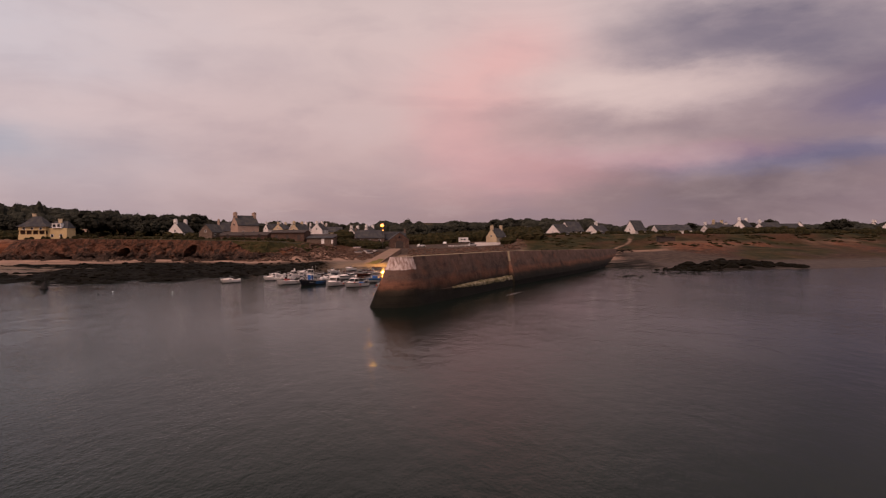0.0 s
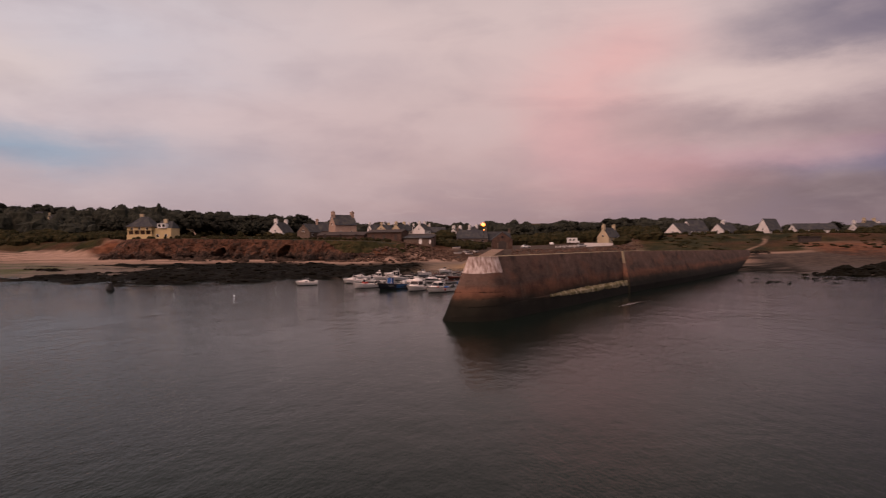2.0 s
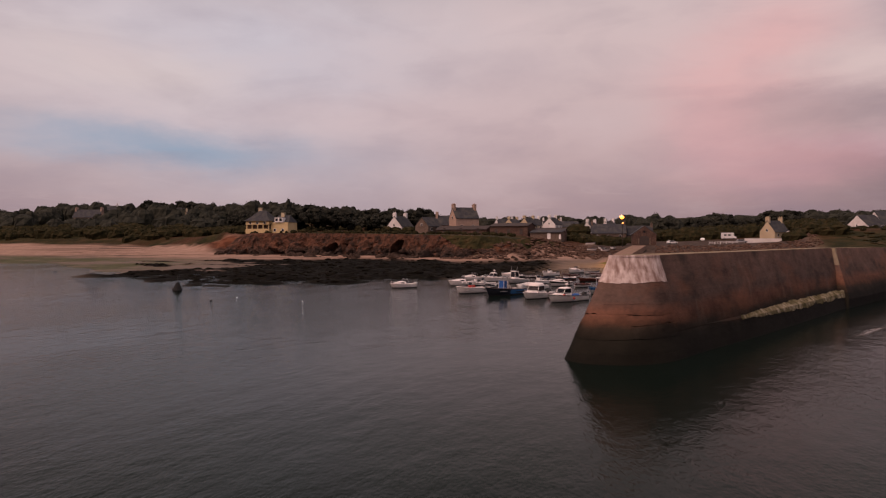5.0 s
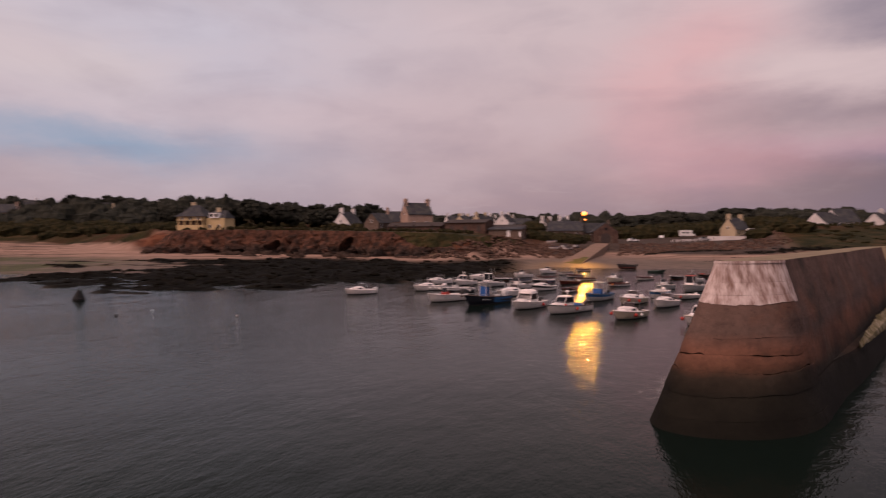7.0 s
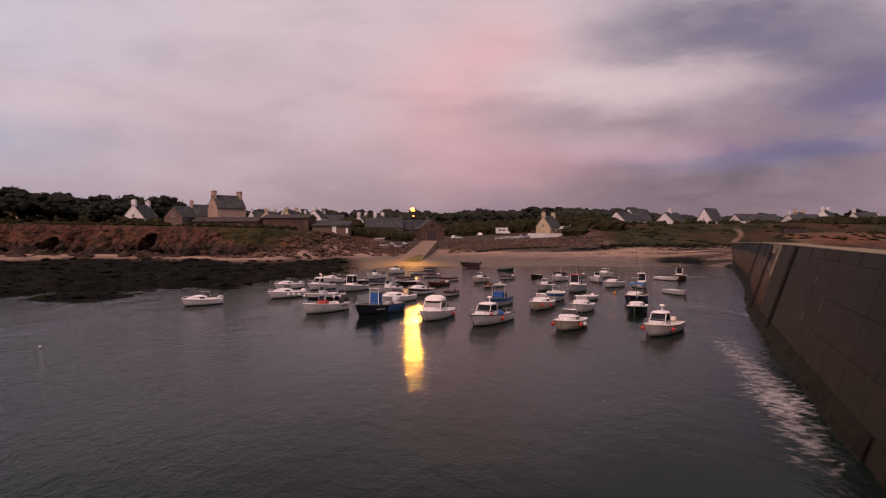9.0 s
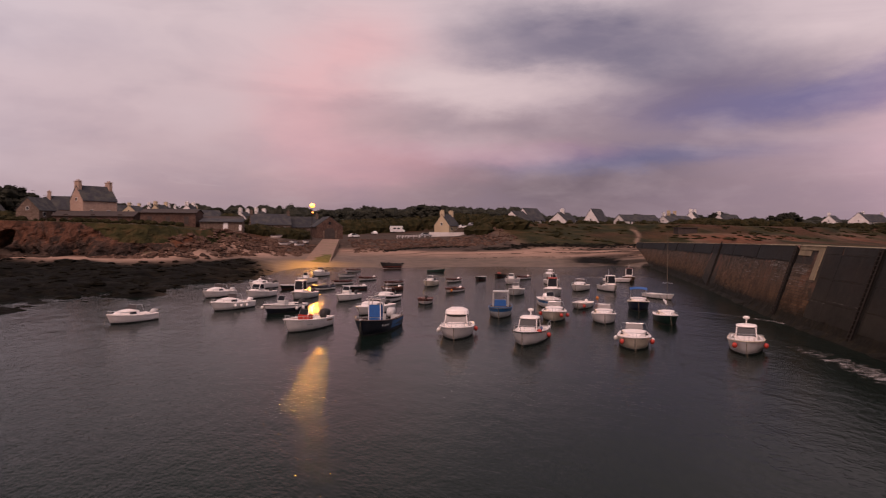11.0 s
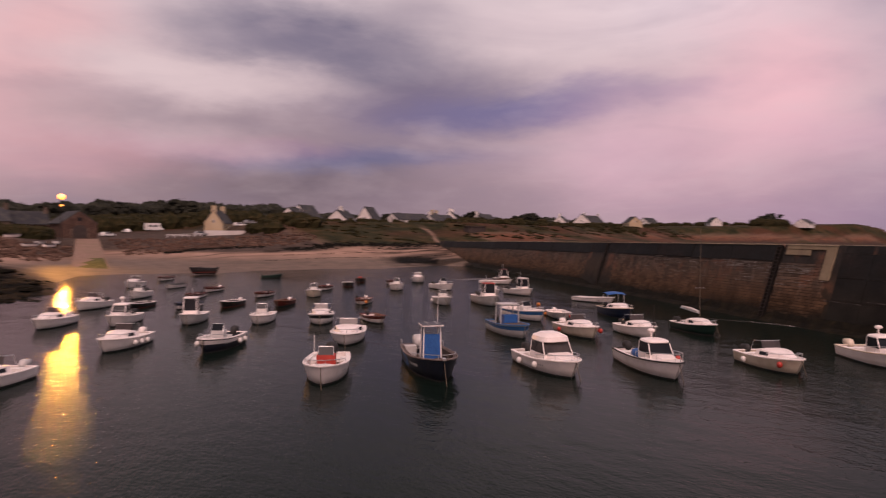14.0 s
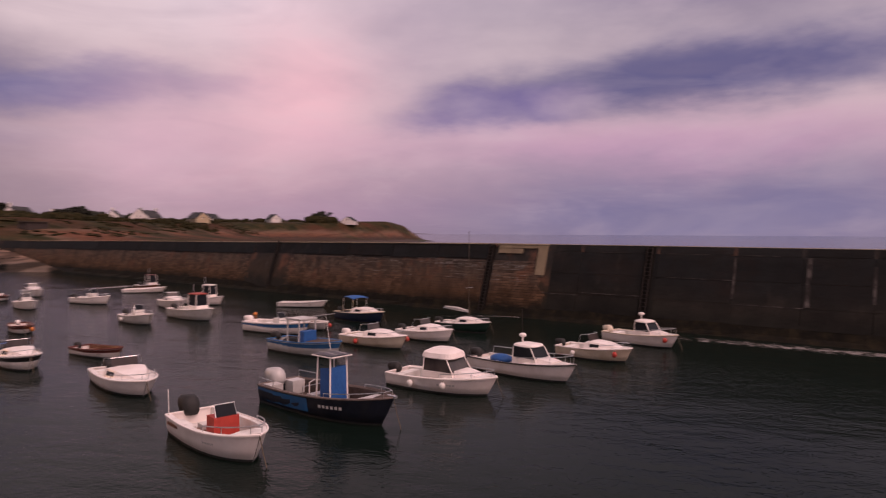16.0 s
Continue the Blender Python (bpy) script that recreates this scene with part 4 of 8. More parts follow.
# ---------------------------------------------------------------- sea wall
# plan of the crest: the harbour-side edge, from the tip to the beach, with the crest's height
WALL = [(-6.0, 92.0, 6.8), (-1.2, 104.0, 6.8), (5.3, 120.0, 6.8), (10.6, 133.2, 6.8), (13.0, 139.0, 6.8), (20.6, 155.0, 6.7), (29.0, 173.0, 6.5), (44.0, 208.0, 6.2), (58.0, 242.0, 5.8), (68.0, 267.0, 5.5)]
AX = Vector((0.387, 0.922, 0))
NX = Vector((0.922, -0.387, 0))
CREST = 2.2


def wall_s(y):
    return (y - 92.0) / 0.922


def inner_at(s):
    y = 92.0 + s * 0.922
    ys = [w[1] for w in WALL]
    return Vector((float(np.interp(y, ys, [w[0] for w in WALL])), y, float(np.interp(y, ys, [w[2] for w in WALL]))))


def on_inner(s, z, proud=0.0):
    """A point of the harbour face, s metres from the tip and z above the water."""
    p = inner_at(s)
    return p - NX * (2.2 * (p.z - z) / 6.8 + proud) + Vector((0, 0, z - p.z))


def joint_s(z):
    """The older inner stretch ends in a leaning face."""
    return JOINT - 3.4 * max(0.0, 6.8 - z) / 5.5


def on_outer(s, z, proud=0.0):
    p = inner_at(s)
    far = s > JOINT if proud >= 0 else True
    if far:
        proud = max(proud, 0.0)
        prof = [(p.z, 0.0), (1.3, 2.3), (1.28, 2.42), (0.0, 2.5), (-1.2, 2.6)]
    else:
        ledge = max(0.0, min(1.0, (s - 9) / 5))
        inset = 0.22 * max(0.0, min(1.0, (s - 26.6) / 0.3))
        prof = [(p.z, -inset), (4.2, 0.8 - inset), (1.75, 1.35 - inset), (1.65, 1.35 + 0.5 * ledge), (1.0, 1.6 + 0.4 * ledge), (0.0, 1.95 + 0.35 * ledge), (-1.2, 2.3 + 0.35 * ledge)]
    off = float(np.interp(-z, [-q[0] for q in prof], [q[1] for q in prof]))
    return p + NX * (CREST + (0.05 if far else 0.0) + off + proud) + Vector((0, 0, z - p.z))


def slab(bm, s0, s1, z0, z1, proud, face=None, edge=0.03):
    """A thin slab on the harbour face, with chamfered edges."""
    face = face or on_inner
    a = [face(s0, z0, -0.02), face(s1, z0, -0.02), face(s1, z1, -0.02), face(s0, z1, -0.02)]
    b = [face(s0 + edge, z0 + edge, proud), face(s1 - edge, z0 + edge, proud), face(s1 - edge, z1 - edge, proud), face(s0 + edge, z1 - edge, proud)]
    va, vb = [bm.verts.new(p) for p in a], [bm.verts.new(p) for p in b]
    bm.faces.new(vb)
    for i in range(4):
        bm.faces.new((va[i], va[(i + 1) % 4], vb[(i + 1) % 4], vb[i]))
    return bm


LENGTH = wall_s(267.0)
JOINT = wall_s(139.0)
sea_wall = empty("sea_wall", pose(0, 0, 0), "long battered concrete sea wall with a whitewashed tip", "sea wall", kind="structure")


NOSE_IN, NOSE_OUT = 0.8, 3.2


def on_nose(f, z, proud=0.0):
    """A point of the rounded tip at height z; f: 0 on the harbour face to 1 on the seaward face."""
    w = (6.8 - z) / 6.8
    a, b = on_inner(NOSE_IN, z), on_outer(NOSE_OUT, z)
    turn = math.pi * f
    reach = 1.3 + 3.8 * w ** 1.1 if w > 0 else 1.3
    bow = math.sin(turn) ** 0.62 if 0 < f < 1 else 0.0
    q = a.lerp(b, (1 - math.cos(turn)) / 2) - AX * reach * bow
    return q + (NX * -math.cos(turn) - AX * math.sin(turn)) * proud


STATIONS = [0.7, 1.4, 2.2, 3.2, 4.5, 8, 12, 17, 22, 26.6, 26.9, 34, 40, 44.6, 47.9, JOINT - 0.01, JOINT + 0.01, 58, 68, 80, 95, 110, 126, 142, 158, 174, LENGTH]
IZ = (-1.2, 0.0, 1.1, 2.4, 4.2, 5.55, None)
OZ = (None, 5.5, 4.2, 3.0, 1.75, 1.65, 1.0, 0.0, -1.2)


def level(z, s):
    return inner_at(s).z if z is None else z


inner, outer, crest_bm = BM(), BM(), BM()
loft(inner, [[on_inner(s, level(z, s)) for z in IZ] for s in [NOSE_IN] + STATIONS[1:]], closed=False)
OUTER_STATIONS = [NOSE_OUT] + [s for s in STATIONS if s > 3.3]
for s0, s1 in zip(OUTER_STATIONS, OUTER_STATIONS[1:]):
    a = [on_outer(s0, level(z, s0)) for z in OZ]
    b = [on_outer(s1, level(z, s1)) for z in OZ]
    if s0 == JOINT + 0.01:
        a = [on_outer(joint_s(level(z, s0)) + 0.02, level(z, s0), -1.0) for z in OZ]
    if s0 != JOINT - 0.01:
        loft(outer, [a, b], closed=False)
loft(crest_bm, [[on_inner(NOSE_IN, 6.8), on_outer(NOSE_OUT, 6.8)]] + [[on_inner(s, level(None, s)), on_outer(s, level(None, s))] for s in OUTER_STATIONS[1:]], closed=False)
crest_bm.faces.new([crest_bm.verts.new(on_nose(k / 24, 6.8)) for k in range(25)])
part("harbour_face", inner, HARBOUR_FACE, sea_wall, "dark stained harbour face")
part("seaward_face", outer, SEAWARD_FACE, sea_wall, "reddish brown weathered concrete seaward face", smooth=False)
part("crest", crest_bm, CONCRETE_PALE, sea_wall, "pale flat concrete crest")
# the tip was poured in lifts, each a little proud of the next
LIFTS = [(6.8, 6.68, 0.035), (6.68, 5.9, 0.0), (5.9, 5.36, 0.012), (5.36, 5.0, 0.02), (5.0, 3.62, 0.0), (3.62, 2.95, 0.012), (2.95, 2.32, 0.0), (2.32, 1.45, 0.035), (1.45, 0.55, 0.01), (0.55, -1.2, 0.03)]
for k, (za, zb, proud) in enumerate(LIFTS):
    bm, rows = BM(), []
    cols = 81
    for joint, z, pr in ((k, za, -0.25), (k, za, proud), (-1, (za + zb) / 2, proud + 0.01), (k + 1, zb, proud), (k + 1, zb, -0.25)):
        row = []
        for c in range(cols):
            f = c / (cols - 1)
            # the day joints are ragged, and pieces have broken from their edges
            jag = 0.0
            if joint > 3 and 0.03 < f < 0.97:
                jag = 0.05 * math.sin(f * 8 + joint * 1.7) + 0.16 * (float(fbm(f * 17.0, joint + 0.5, 3, 2)) - 0.5)
                if joint == k + 1:
                    jag += max(0.0, 0.16 * (float(fbm(f * 9.0 + 3.1, joint * 2.3, 3, 4)) - 0.52) * (2.0 if joint in (6, 7) else 0.8))
            row.append(on_nose(f, z, pr) + Vector((0, 0, jag + (0.008 if joint == k + 1 else 0.0))))
        rows.append(row)
    loft(bm, rows, closed=False)
    part("concrete_lift", bm, WHITEWASH if k < 4 else SEAWARD_FACE, sea_wall, "flaking whitewashed concrete" if k < 4 else "")
# lichen on the seaward berm
bm = BM()
rr = random.Random(8)
steps = 220
rings = []
for i in range(steps + 1):
    s = 14.0 + (JOINT - 16.6) * i / steps
    g = i / steps
    w = 0.46 * min(1, g * 2.4 + 0.12, (1 - g) * 9 + 0.15) * (0.45 + 0.9 * float(fbm(g * 21.0, 0.5, 4, 2)))
    h = 0.02 + 0.22 * float(fbm(g * 37.0, 4.5, 3, 1))
    drip = 1.62 - 0.75 * float(fbm(g * 29.0, 8.5, 3, 3)) * min(1, g * 2 + 0.1)
    rings.append([on_outer(s, 1.65) - NX * w + Vector((0, 0, 0.10 + h + 0.35 * w)), on_outer(s, 1.65) - NX * (w * 0.45) + Vector((0, 0, 0.04 + h * 0.8)), on_outer(s, 1.65) + NX * 0.03 + Vector((0, 0, 0.01)), on_outer(s, drip, 0.035)])
loft(bm, rings, closed=False)
part("lichen_ledge", bm, LICHEN, sea_wall, "pale yellow lichen along the berm")
# the leaning end of the older stretch past the joint
bm = BM()
zs = (6.78, 5.5, 4.0, 2.6, 1.3, 0.4, -1.0)
loft(bm, [[on_outer(joint_s(z) + 0.02, z, -1.0) - NX * 2.6 for z in zs], [on_outer(joint_s(z) + 0.02, z, -1.0) for z in zs]], closed=False)
part("joint_face", bm, SEAWARD_FACE, sea_wall, "leaning end of the older stretch")
bm = BM()
edge_z = (6.78, 6.4, 6.0, 5.6, 5.2, 4.8)
loft(bm, [[on_outer(joint_s(z) + 0.01, z, -1.0) - NX * 0.5 for z in edge_z], [on_outer(joint_s(z) + 0.01, z, -1.0) + NX * 0.02 for z in edge_z], [on_outer(joint_s(z) + 0.02 + 0.7 * (z - 4.6) / 2.2, z, -1.0) + NX * 0.02 for z in edge_z]], closed=False)
part("pale_edge", bm, CONCRETE_PALE, sea_wall, "pale concrete edge at the joint")


# concrete panels of the outer stretch, poured in bays
rng = random.Random(12)
BAYS = [1.6, 5.2, 9.4, 13.9, 18.85, 23.4, 28.3, 34.5, 41.5, 44.4]
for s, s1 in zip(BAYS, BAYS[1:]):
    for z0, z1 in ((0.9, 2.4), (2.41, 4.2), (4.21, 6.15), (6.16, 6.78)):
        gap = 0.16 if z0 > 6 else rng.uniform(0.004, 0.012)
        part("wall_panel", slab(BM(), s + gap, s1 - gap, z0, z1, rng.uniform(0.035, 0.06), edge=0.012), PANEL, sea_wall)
# pale repairs by the middle of the wall
for s0, s1, z0, z1 in ((45.1, 46.1, 3.9, 6.79), (46.1, 50.6, 6.36, 6.79), (47.8, 50.6, 5.86, 6.36)):
    part("concrete_repair", slab(BM(), s0, s1, z0, z1, 0.11), CONCRETE_PALE, sea_wall, "pale new concrete repair")
# seeping lime streaks in the joints
for s0, z0, z1, w in ((28.15, 2.8, 6.0, 0.2), (22.85, 2.5, 6.1, 0.32), (18.75, 3.0, 5.6, 0.2)):
    part("lime_streak", slab(BM(), s0, s0 + w, z0, z1, 0.066, edge=0.004), LIME, sea_wall, "pale lime streak")
for s0, s1, z in ((28.4, 33.6, 4.2), (23.2, 28.1, 2.4), (30.5, 34.0, 6.15), (34.8, 41.0, 2.55), (41.4, 45.0, 2.3), (24.2, 27.6, 6.15), (37.0, 40.0, 6.15)):
    part("lime_line", slab(BM(), s0, s1, z, z + 0.05, 0.066, edge=0.004), LIME, sea_wall, "pale lime line in a joint")
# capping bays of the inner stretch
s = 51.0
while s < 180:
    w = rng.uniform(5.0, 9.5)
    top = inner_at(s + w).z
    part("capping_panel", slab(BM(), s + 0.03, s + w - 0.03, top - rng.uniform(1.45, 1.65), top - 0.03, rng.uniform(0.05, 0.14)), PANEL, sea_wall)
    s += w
# worn pale lip of the crest
for k in range(26):
    s = 45.0 + k * 5.0
    part("coping_lip", slab(BM(), s + 0.01, s + 4.99, inner_at(s + 2.5).z - 0.1, inner_at(s + 2.5).z - 0.02, 0.16), CONCRETE_PALE, sea_wall)
# ladders, each before a near-black slab that paints the shade of a slot
for s0, lean in ((35.2, 0.6), (51.4, 0.9), (86.5, 0.5)):
    lad = empty("wall_ladder", pose(0, 0, 0), "rusty iron ladder let into the sea wall", "ladder", "ladders of the sea wall")
    for ds in (-0.24, 0.24):
        part("stile", tube(BM(), [on_inner(s0 + ds, z, 0.24) for z in (0.3, 2.5, 4.6, 6.78)], 0.045), IRON, lad)
    for k in range(20):
        z = 0.5 + k * 0.32
        part("rung", tube(BM(), [on_inner(s0 - 0.24, z, 0.24), on_inner(s0 + 0.24, z, 0.24)], 0.03, 5), IRON, lad)
    part("slot_shade_slab", slab(BM(), s0 - 0.45, s0 + 0.45, 0.2, level(None, s0) - 0.05, 0.125), SLOT_SHADE, sea_wall, "near-black slab painting the shade of a slot behind the ladder")
# weedy footing
rings = []
for i in range(90):
    s = 3.2 + i * 1.6
    w = (0.25 + 0.35 * rr.random()) * min(1.0, 0.15 + s / 25)
    rings.append([on_inner(s, 0.9 + 0.3 * rr.random(), 0.02), on_inner(s, 0.35, 0.1 + 0.15 * rr.random()), on_inner(s, 0.05, w), on_inner(s, -0.6, w + 0.6)])
bm = BM()
loft(bm, rings, closed=False)
part("weedy_footing", bm, WEED_WET, sea_wall, "dark seaweed along the waterline")
# squared stones of the inner stretch: courses of the old harbour wall
stone_rest = BM()
count = 0
s_end = 176.0
z = 0.75
while z < 5.1:
    h = rng.uniform(0.20, 0.30)
    s = 44.6 + rng.random()
    while s < s_end:
        w = rng.uniform(0.35, 0.95)
        top = inner_at(s).z - 1.6
        if z + h < top:
            pr = rng.uniform(0.03, 0.06)
            if 51.5 < s < 62 and count < 280:
                part("stone", slab(BM(), s + 0.008, s + w - 0.008, z + 0.008, z + h - 0.008, pr, edge=0.02), MASONRY, sea_wall)
                count += 1
            else:
                slab(stone_rest, s + 0.008, s + w - 0.008, z + 0.008, z + h - 0.008, pr, edge=0.02)
        s += w
    z += h
# lime that has seeped out of the bed joints
lime_beds = BM()
for _ in range(150):
    s, z = rng.choice((rng.uniform(45.0, 76.0), rng.uniform(46.5, 60.0))), rng.choice((rng.uniform(3.2, 5.0), rng.uniform(4.3, 5.1)))
    slab(lime_beds, s, s + rng.uniform(0.3, 1.7), z, z + rng.uniform(0.02, 0.05), 0.068, edge=0.006)
tagged(part("lime_beds", lime_beds, MORTAR, sea_wall, "pale lime along the bed joints"), kind="stuff")
tagged(part("stonework", stone_rest, MASONRY, sea_wall, "squared reddish stones in courses"), kind="stuff")


# ---------------------------------------------------------------- houses
def house(x, y, turn, length, width, wall_h, roof_h, wall, roof=None, z=None, chimneys=(0, 1), windows=2, label="", dormers=0, base=1.0):
    """A gabled house; its ridge runs along its own x, turned by turn degrees."""
    roof = roof or SLATE
    g = height(x, y) if z is None else z
    h = empty("house", pose(x, y, g, 0, 0, turn), label, "house", "houses along the coast")
    L, W = length / 2, width / 2
    b = BM()
    prof = [(-W, -base), (W, -base), (W, wall_h), (0, wall_h + roof_h - 0.12), (-W, wall_h)]
    loft(b, [[(sx * L, py, pz) for py, pz in prof] for sx in (-1, 1)])
    part("wall", b, wall, h)
    for side in (-1, 1):
        b = BM()
        o, t = 0.35, 0.18
        sl = roof_h / W
        pr = [(0, wall_h + roof_h), (side * (W + o), wall_h - o * sl), (side * (W + o), wall_h - o * sl + t), (0, wall_h + roof_h + t)]
        loft(b, [[(sx * (L + 0.12), py, pz) for py, pz in pr] for sx in (-1, 1)])
        part("roof_slope", b, roof, h)
    for c in chimneys:
        cx = -L + 0.5 + c * (2 * L - 1.0)
        b = BM()
        wide = 2.6 if wall is GRANITE_PINK else 1.6
        box(b, (cx, 0, wall_h + roof_h - 1.3), (0.95, wide, 2.6))
        box(b, (cx, 0, wall_h + roof_h + 1.3), (1.1, wide + 0.2, 0.18))
        for k in (-wide / 4, wide / 4):
            box(b, (cx, k, wall_h + roof_h + 1.48), (0.3, 0.3, 0.4), taper=0.8)
        part("chimney", b, wall, h)
    n = windows
    for side in (-1, 1):
        for k in range(n):
            wx = -L + (k + 0.5) * 2 * L / n
            b = BM()
            box(b, (wx, side * (W + 0.02), wall_h * 0.34), (1.0, 0.10, 1.25))
            w = part("window", b, TRIM_WHITE, h)
            b = BM()
            box(b, (wx, side * (W + 0.05), wall_h * 0.34 + 0.1), (0.82, 0.10, 1.05))
            part("pane", b, GLASS_DARK, w)
    for sx in (-1, 1):
        b = BM()
        box(b, (sx * (L + 0.02), 0, wall_h * 0.95), (0.10, 0.9, 1.1))
        w = part("window", b, TRIM_WHITE, h)
        b = BM()
        box(b, (sx * (L + 0.05), 0, wall_h * 0.95 + 0.1), (0.10, 0.72, 0.9))
        part("pane", b, GLASS_DARK, w)
    for k in range(dormers):
        dx = -L + (k + 1) * 2 * L / (dormers + 1)
        for side in (-1, 1):
            b = BM()
            pr = [(-0.7, 0), (0.7, 0), (0.7, 1.1), (0, 1.75), (-0.7, 1.1)]
            yy = W * 0.72
            loft(b, [[(dx + px, side * yy * f, wall_h + roof_h * 0.22 + pz) for px, pz in pr] for f in (1.0, 0.3)])
            part("dormer", b, TRIM_WHITE, h)
    return h


HOUSES = [
    # x, y, turn, length, width, wall, roof height, wall, chimneys, label
    (-186, 360, 85, 10, 8, 3.4, 4.6, GRANITE_PINK, (0, 1), "stone cottage with pink gable among dark trees"),
    (-124, 319, 78, 9, 8.0, 2.4, 4.4, RENDER_WHITE, (0, 1), "white cottage with a stepped gable and slate roof"),
    (-89.5, 306, 40, 10, 8.0, 6.2, 4.2, GRANITE_PINK, (0, 1), "tall granite house with pink gable and slate roof"),
    (-97, 310, 14, 12, 8, 3.4, 3.8, GRANITE_PINK, (0,), "lower slate-roofed wing beside the tall house"),
    (-102, 298, 70, 8, 7, 2.8, 3.4, GRANITE, (), "small stone barn with a dark roof"),
    (-121, 482, 40, 12, 8, 4, 4.5, RENDER_WHITE, (0, 1), "white house far up the slope"),
    (-112, 470, 70, 10, 8, 4, 4, RENDER_CREAM, (0, 1), "cream house far up the slope"),
    (-99, 466, 50, 13, 8, 4, 5, RENDER_WHITE, (0, 1), "white twin-gabled house up the slope"),
    (-86, 468, 20, 12, 8, 4, 4.5, RENDER_WHITE, (0, 1), "white house with a dark roof up the slope"),
    (-52, 402, 70, 9, 8, 4, 5, RENDER_WHITE, (0, 1), "white gabled house behind the hedges"),
    (-40, 374, 10, 16, 9, 3.2, 4.2, GRANITE, (0, 1), "long stone house with a broad slate roof"),
    (-26, 380, 10, 12, 8, 3.2, 4.2, GRANITE, (1,), "stone house with a slate roof behind the boathouse"),
    (-34, 404, 60, 9, 7, 3.2, 4, RENDER_WHITE, (0,), "small white house behind stone roofs"),
    (-80, 440, 75, 9, 8, 4.5, 5, RENDER_WHITE, (0, 1), "white gabled house between dark trees"),
    (-73, 452, 15, 12, 7, 4.0, 4, RENDER_CREAM, (0,), "cream house with a long slate roof up the slope"),
    (-46, 430, 65, 9, 8, 4.5, 5.4, RENDER_WHITE, (0, 1), "white house with a tall gable up the slope"),
    (-92, 430, 65, 9, 8, 3.6, 5, RENDER_CREAM, (0, 1), "cream gabled house among the village trees"),
    (29, 347, 52, 9.5, 6.4, 3.2, 4.2, RENDER_CREAM, (0, 1), "cream-yellow gabled house beside the car park"),
    (64, 362, 36, 9, 11.5, 0.9, 4.8, RENDER_WHITE, (), "white house with a wide low gable on the dune"),
    (72, 368, 30, 10, 9, 2.0, 5.0, RENDER_WHITE, (), "white house with a steep slate roof on the dune"),
    (84, 359, 34, 9, 10, 0.6, 4.2, RENDER_WHITE, (0.4,), "white cottage with a low gable on the dune"),
    (112, 385, 32, 9, 8, 2.2, 5.6, RENDER_WHITE, (), "white house with a tall pointed gable"),
    (131, 380, 5, 20, 9, 2.8, 3.6, RENDER_WHITE, (), "long low house with a grey slate roof"),
    (167, 404, 10, 17, 9, 2.8, 3.6, RENDER_WHITE, (0,), "low slate-roofed house behind bushes"),
    (190, 446, 65, 9, 8, 3, 5, RENDER_WHITE, (), "white house with a pointed gable above the beach"),
    (243, 467, 5, 12, 8, 2.6, 3.6, RENDER_WHITE, (), "low white bungalow with a slate roof"),
    (172, 416, 40, 11, 8, 3.5, 4.5, RENDER_CREAM, (0, 1), "cream house among dark bushes"),
    (193, 428, 45, 12, 8, 4, 5, RENDER_WHITE, (0, 1), "white house with two chimneys among trees"),
    (198, 404, 15, 14, 8, 3, 4, RENDER_WHITE, (0,), "white house with a slate roof behind the dune"),
    (280, 364, 60, 9, 8, 3.2, 4, RENDER_CREAM, (), "cream house with a pointed gable above the beach"),
    (351, 406, 8, 14, 8, 2.8, 3.8, RENDER_WHITE, (), "long white bungalow with a slate roof"),
    (309, 429, 35, 12, 11, 3.0, 6.4, RENDER_WHITE, (), "white gabled house with dormers", ),
    (322, 433, 8, 18, 9, 3.2, 5.2, RENDER_WHITE, (0, 1), "white house with dormer windows and slate roof"),
    (349, 540, 50, 13, 8, 3.4, 4.8, RENDER_WHITE, (0, 1), "white house at the edge of the village"),
    (257, 480, 60, 10, 8, 3.2, 5, RENDER_WHITE, (), "white gabled house above the eastern beach"),
    (295, 436, 30, 12, 8, 3.2, 4.4, RENDER_WHITE, (0,), "white house on the eastern plateau"),
    (328, 402, 50, 11, 8, 3.2, 4.6, RENDER_CREAM, (), "cream house on the eastern plateau"),
    (399, 385, 55, 10, 8, 3.0, 4.2, RENDER_WHITE, (), "white house near the headland"),
    (461, 350, 10, 16, 9, 3.0, 3.4, RENDER_WHITE, (), "long low house near the headland"),
    (-379, 381, 20, 18, 9, 4.5, 5, GRANITE_PINK, (0, 1), "long stone house among trees above the bay"),
    (-401, 416, 40, 14, 9, 6, 5, RENDER_WHITE, (0, 1), "white house on the wooded hill"),
    (-367, 449, 30, 16, 9, 5, 4, RENDER_WHITE, (0,), "white house half hidden by trees"),
    (-306, 396, 50, 9, 8, 4, 5, RENDER_CREAM, (0, 1), "cream cottage among trees above the bay"),
    (-370, 498, 30, 12, 9, 5, 4.5, RENDER_WHITE, (0,), "white house high on the wooded hill"),
    (-362, 506, 60, 12, 9, 5, 4.5, RENDER_WHITE, (0,), "white gabled house high on the wooded hill"),
]


